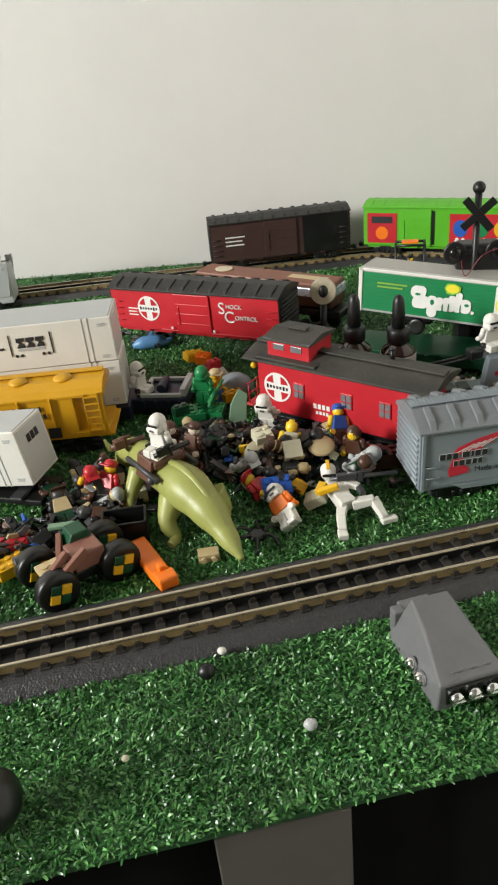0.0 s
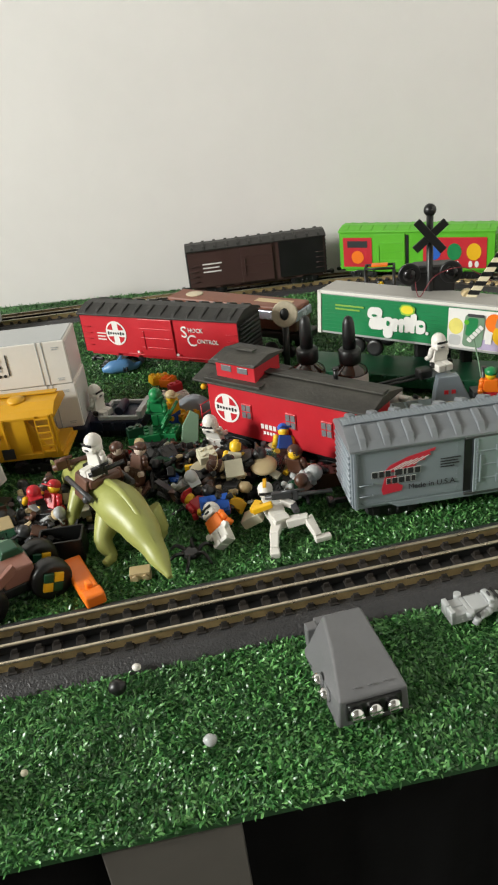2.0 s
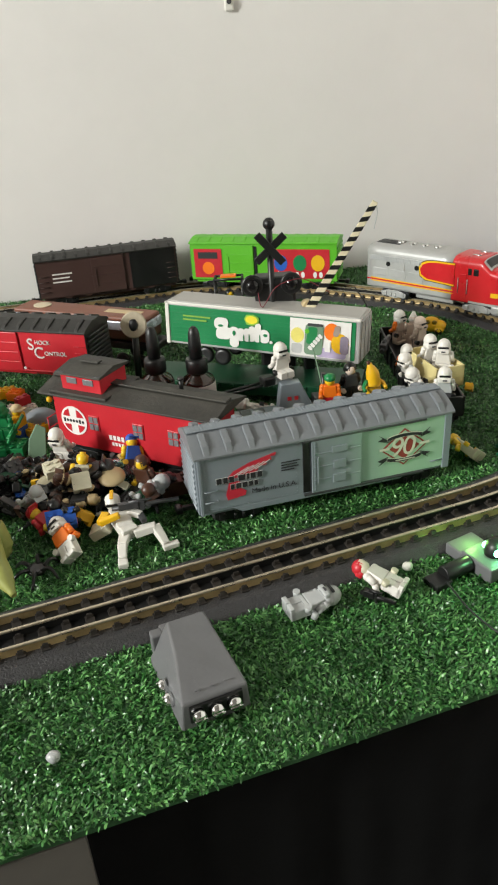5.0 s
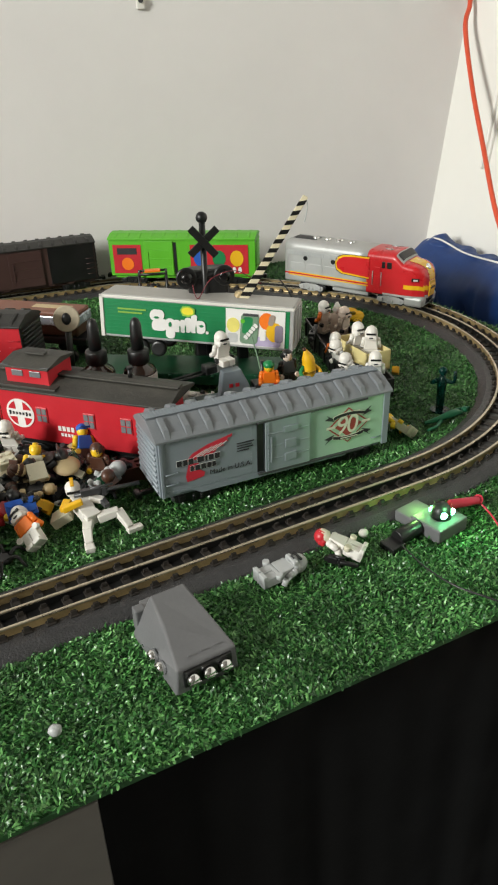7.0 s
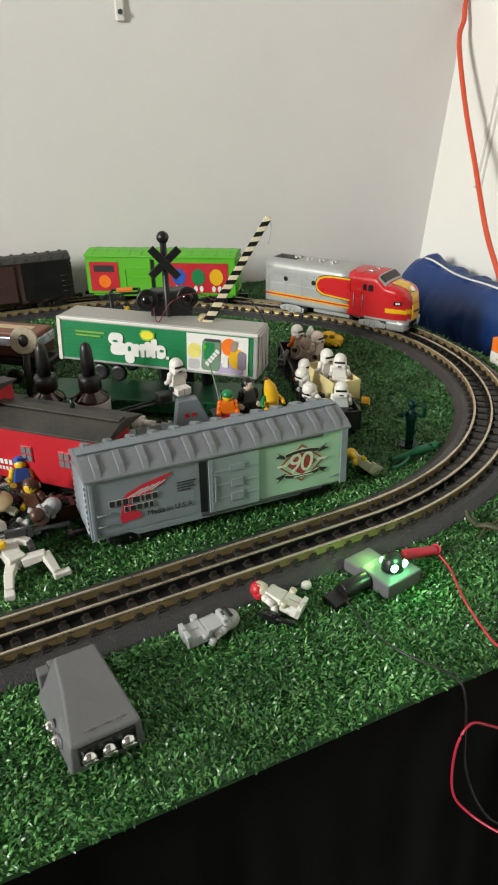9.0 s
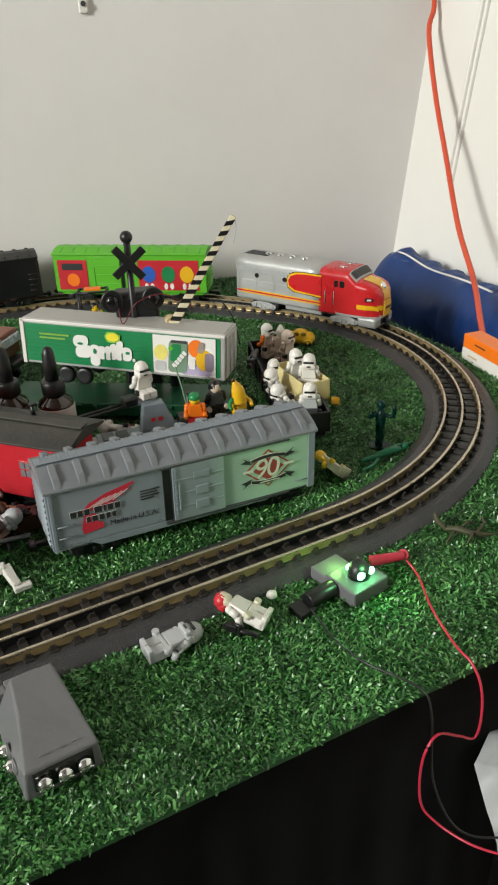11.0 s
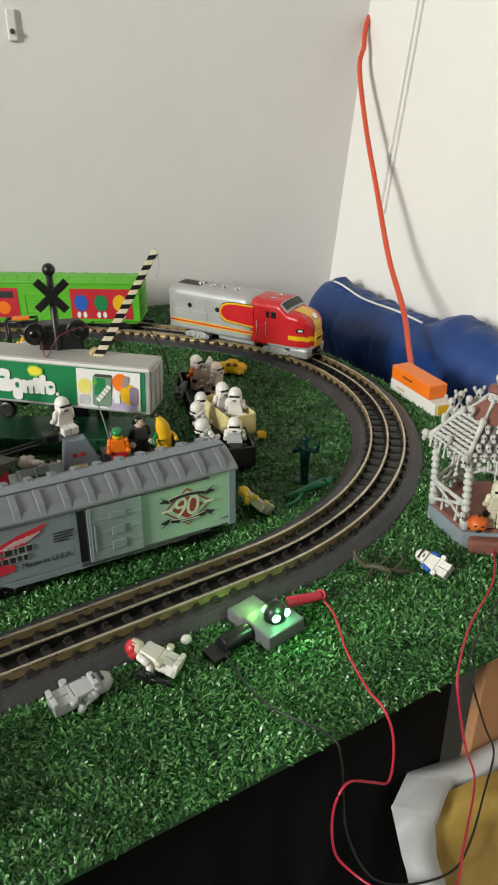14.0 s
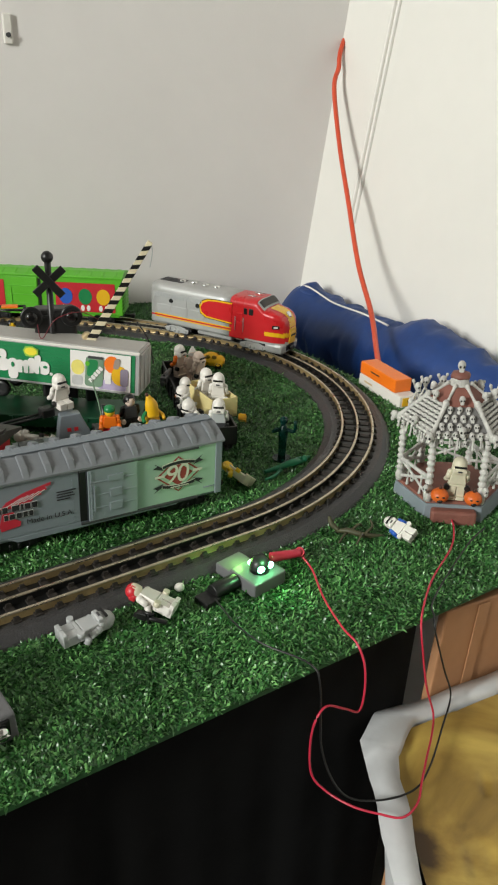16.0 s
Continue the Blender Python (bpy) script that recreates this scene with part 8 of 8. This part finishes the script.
dish(tip(0.1880, 0.7760, 0.0260, 0, 18), 0.0120, TAN, "tan toy straw hat on the pile", 0.35, "toy_hat")
figure(tip(0.2020, 0.7560, 0.0060, 100, 60), "grey toy figure lying in the pile", DARK_GREY, LIGHT_GREY, LIGHT_GREY, LIGHT_GREY, "helmet", LIGHT_GREY)
figure(lying((0.128, 0.738, 0.014), (0.150, 0.722, 0.006)), "red capped toy figure with a yellow face lying down", WHITE, RED, RED, SKIN, "cap", RED)
brick(tip(0.1470, 0.7300, 0.0150, 10, 35), 3, 2, BLUE, "blue toy brick in the pile")
brick(tip(0.1480, 0.7260, 0.0140, 10, 35), 3, 1, RED, "red toy plate in the pile", 0.0060)
figure(lying((0.1470, 0.7140, 0.016), (0.1580, 0.6880, 0.003), -48), "white and orange armoured toy figure lying on turf", WHITE, ORANGE, ORANGE, WHITE, "helmet", WHITE)
brick(tip(0.1710, 0.7240, 0.004, 80, 60), 2, 1, OLD_WHITE, "white toy leg brick lying down", 0.0180, False)
figure(tip(0.0500, 0.8100, 0.0100, 30, 20), "reddish brown robed toy figure in the pile", BROWN, BROWN, BROWN, PALE, "hair", BROWN)
figure(tip(0.0700, 0.7880, 0.0100, -40, -20), "brown toy figure beside the beast", BROWN, SADDLE, BROWN, PALE, "cap", BROWN)
for x, y, z, rz, rx, cols, lab in ((-0.016, 0.760, 0.006, 30, 30, (BLACK, RED, YELLOW, SKIN), "red and yellow toy figure by the buggy"), (0.000, 0.738, 0.006, -30, -30, (BLUE, RED, RED, SKIN), "red and blue toy figure by the buggy"), (-0.014, 0.736, 0.004, 80, 60, (BLACK, LIGHT_GREY, BLACK, TAN), "grey toy figure by the buggy")):
    figure(tip(x, y, z, rz, rx), lab, *cols, "cap", cols[1])
dish(tip(-0.0030, 0.7650, 0.0220, 0, 60), 0.0110, DARK_GREY, "grey round toy shield standing up", 0.12)
brick(tip(-0.0600, 0.6800, 0.004, 20), 3, 2, RED, "red toy brick by the buggy", 0.0140)
brick(tip(-0.0570, 0.6600, 0.004, 40), 3, 2, YELLOW, "yellow toy brick by the buggy")

# ---- The jumbled pile: small filling pieces ----
rng = random.Random(11)
DRAB = (BLACK, BLACK, DARK_GREY, BLACK, BROWN, DARK_GREY, BLACK, SADDLE, DARK_GREEN, BLACK, DARK_GREY, BLACK, LIGHT_GREY, TAN)
SPOTS = (WHITE, RED, YELLOW, GREEN, OLD_WHITE, BLUE, LIGHT_GREY)
WORDS = {BROWN: "brown", DARK_GREY: "dark grey", BLACK: "black", SADDLE: "reddish brown", LIGHT_GREY: "light grey", TAN: "tan", DARK_GREEN: "dark green", OLD_WHITE: "off-white", SAND_GREEN: "sand green", WHITE: "white", RED: "red", YELLOW: "yellow", GREEN: "green", BLUE: "blue"}


def scrap(at, kind, mat, label):
    """Small odd toy pieces: wedge plate, bracket, cone, wing and wheel."""
    def make():
        if kind == 0:
            b = extruded([(-0.011, -0.004), (0.010, -0.007), (0.012, 0.000), (0.002, 0.007), (-0.011, 0.006)], 0.0032, "z", bevel=0.0004)
            for x in (-0.007, 0.001):
                cyl(0.0024, 0.0017, (x, 0, 0.0032), 10, bm=b)
        elif kind == 1:
            b = box(0.016, 0.008, 0.0032, (0, 0, 0), 0.0004)
            box(0.0024, 0.008, 0.014, (-0.0068, 0, 0), 0.0004, b)
            cyl(0.0016, 0.010, (0.006, -0.005, 0.0062), 8, axis="y", bm=b)
        elif kind == 2:
            b = cyl(0.0045, 0.010, (0, 0, 0), 12, r2=0.0022, bevel=0.0004)
            cyl(0.0024, 0.0020, (0, 0, 0.010), 10, bm=b)
        elif kind == 3:
            b = extruded([(-0.013, 0), (0.004, 0.001), (0.014, 0.009), (0.012, 0.012), (-0.002, 0.007), (-0.012, 0.006)], 0.0028, bevel=0.0006)
        else:
            b = lathe([(0.003, -0.003), (0.0065, -0.003), (0.0072, -0.0015), (0.0072, 0.0015), (0.0065, 0.003), (0.003, 0.003)], 16)
        return part("toy_part", b, mat)
    return placed_mesh(("scrap", kind, mat.name), make, "toy_part", at, label, "toy part", "loose toy parts")


KINDS = ("wedge plate", "bracket", "cone", "wing piece", "small wheel")


def heap(cx_, cy_, rx_, ry_, n, top, turn=0.0, people=0.11):
    for i in range(n):
        a, r = rng.uniform(0, 2 * math.pi), math.sqrt(rng.uniform(0, 1))
        u, w = rx_ * r * math.cos(a), ry_ * r * math.sin(a)
        x, y = cx_ + u * math.cos(turn) - w * math.sin(turn), cy_ + u * math.sin(turn) + w * math.cos(turn)
        z = 0.003 + top * (1 - r * r) * rng.uniform(0.0, 1.0)
        m = rng.choice(SPOTS) if rng.random() < 0.09 else rng.choice(DRAB)
        at = tip(x, y, z, rng.uniform(0, 360), rng.uniform(-80, 80), rng.uniform(-60, 60)) @ Matrix.Scale(rng.uniform(0.55, 0.95), 4)
        k = rng.random()
        if k < people:
            c2, c3 = rng.choice(DRAB), rng.choice(DRAB)
            hat = rng.choice(("cap", "cone", None))
            figure(tip(x, y, z + 0.004, rng.uniform(0, 360), rng.choice((-1, 1)) * rng.uniform(50, 100), rng.uniform(-40, 40)), f"{WORDS[c2]} toy figure tumbled in the jumbled pile", m, c2, c3, rng.choice((BROWN, BLACK, DARK_GREY, BLACK, TAN)), hat, rng.choice((BROWN, BLACK, DARK_GREY)))
        elif k < 0.44:
            brick(at, rng.choice((1, 2, 2, 3)), rng.choice((1, 2)), m, f"{WORDS[m]} toy brick in the jumbled pile", rng.choice((0.0096, 0.0032, 0.0032)))
        elif k < 0.66:
            rod(at, rng.choice((0.020, 0.026, 0.034)), rng.choice((0.0012, 0.0018)), rng.choice((BLACK, DARK_GREY, BLACK)), "dark toy blaster in the jumbled pile")
        else:
            j = rng.choice((0, 0, 1, 1, 2, 3, 3, 4))
            scrap(at, j, m, f"{WORDS[m]} toy {KINDS[j]} in the jumbled pile")


heap(0.150, 0.788, 0.084, 0.048, 190, 0.019, radians(-18), 0.13)
heap(0.088, 0.830, 0.046, 0.038, 90, 0.017)
heap(-0.005, 0.735, 0.042, 0.032, 84, 0.016, 0.0, 0.08)
heap(-0.062, 0.692, 0.047, 0.030, 76, 0.022, 0.0, 0.03)
heap(0.330, 0.895, 0.040, 0.022, 10, 0.006)
# black spidery frame beside the beast's tail
sf = thing("toy_spider", tip(0.1300, 0.6830, 0.0, 20), "black plastic toy spider shape with splayed arms on turf", "toy spider")
part("ring", lathe([(0.0050, 0.004), (0.0075, 0.004), (0.0075, 0.007), (0.0050, 0.007)], 18), BLACK, sf)
for k in range(6):
    a_ = radians(60 * k)
    part("arm", limb([Vector((0.006 * math.cos(a_), 0.006 * math.sin(a_), 0.006)), Vector((0.013 * math.cos(a_ + 0.2), 0.013 * math.sin(a_ + 0.2), 0.009)), Vector((0.021 * math.cos(a_ + 0.1), 0.021 * math.sin(a_ + 0.1), 0.002))], (0.0018, 0.0015, 0.0012), 8, 4), BLACK, sf)

# ---- Ties of the track ----
def tie_mesh(length, name):
    b = box(0.0066, length, 0.0018, (0, 0, 0.0062), 0.0004, segs=1)
    for side in (-0.0172, 0.0, 0.0172):
        for k in (-1, 1):
            box(0.0046, 0.0034, 0.0038, (0, side + k * 0.0027, 0.0068), 0, b, taper=(0.8, 0.45))
    me = bpy.data.meshes.new(name)
    b.to_mesh(me)
    b.free()
    me.materials.append(TIE)
    return me


TM = tie_mesh(0.0455, "tie")
for i in range(int(len(LINE) / 3.9)):
    x, y, h = LINE[int(i * 3.9)]
    o = new("tie", TM)
    o.parent = track
    o.matrix_basis = Matrix.Translation((x, y, 0)) @ Matrix.Rotation(h, 4, "Z")
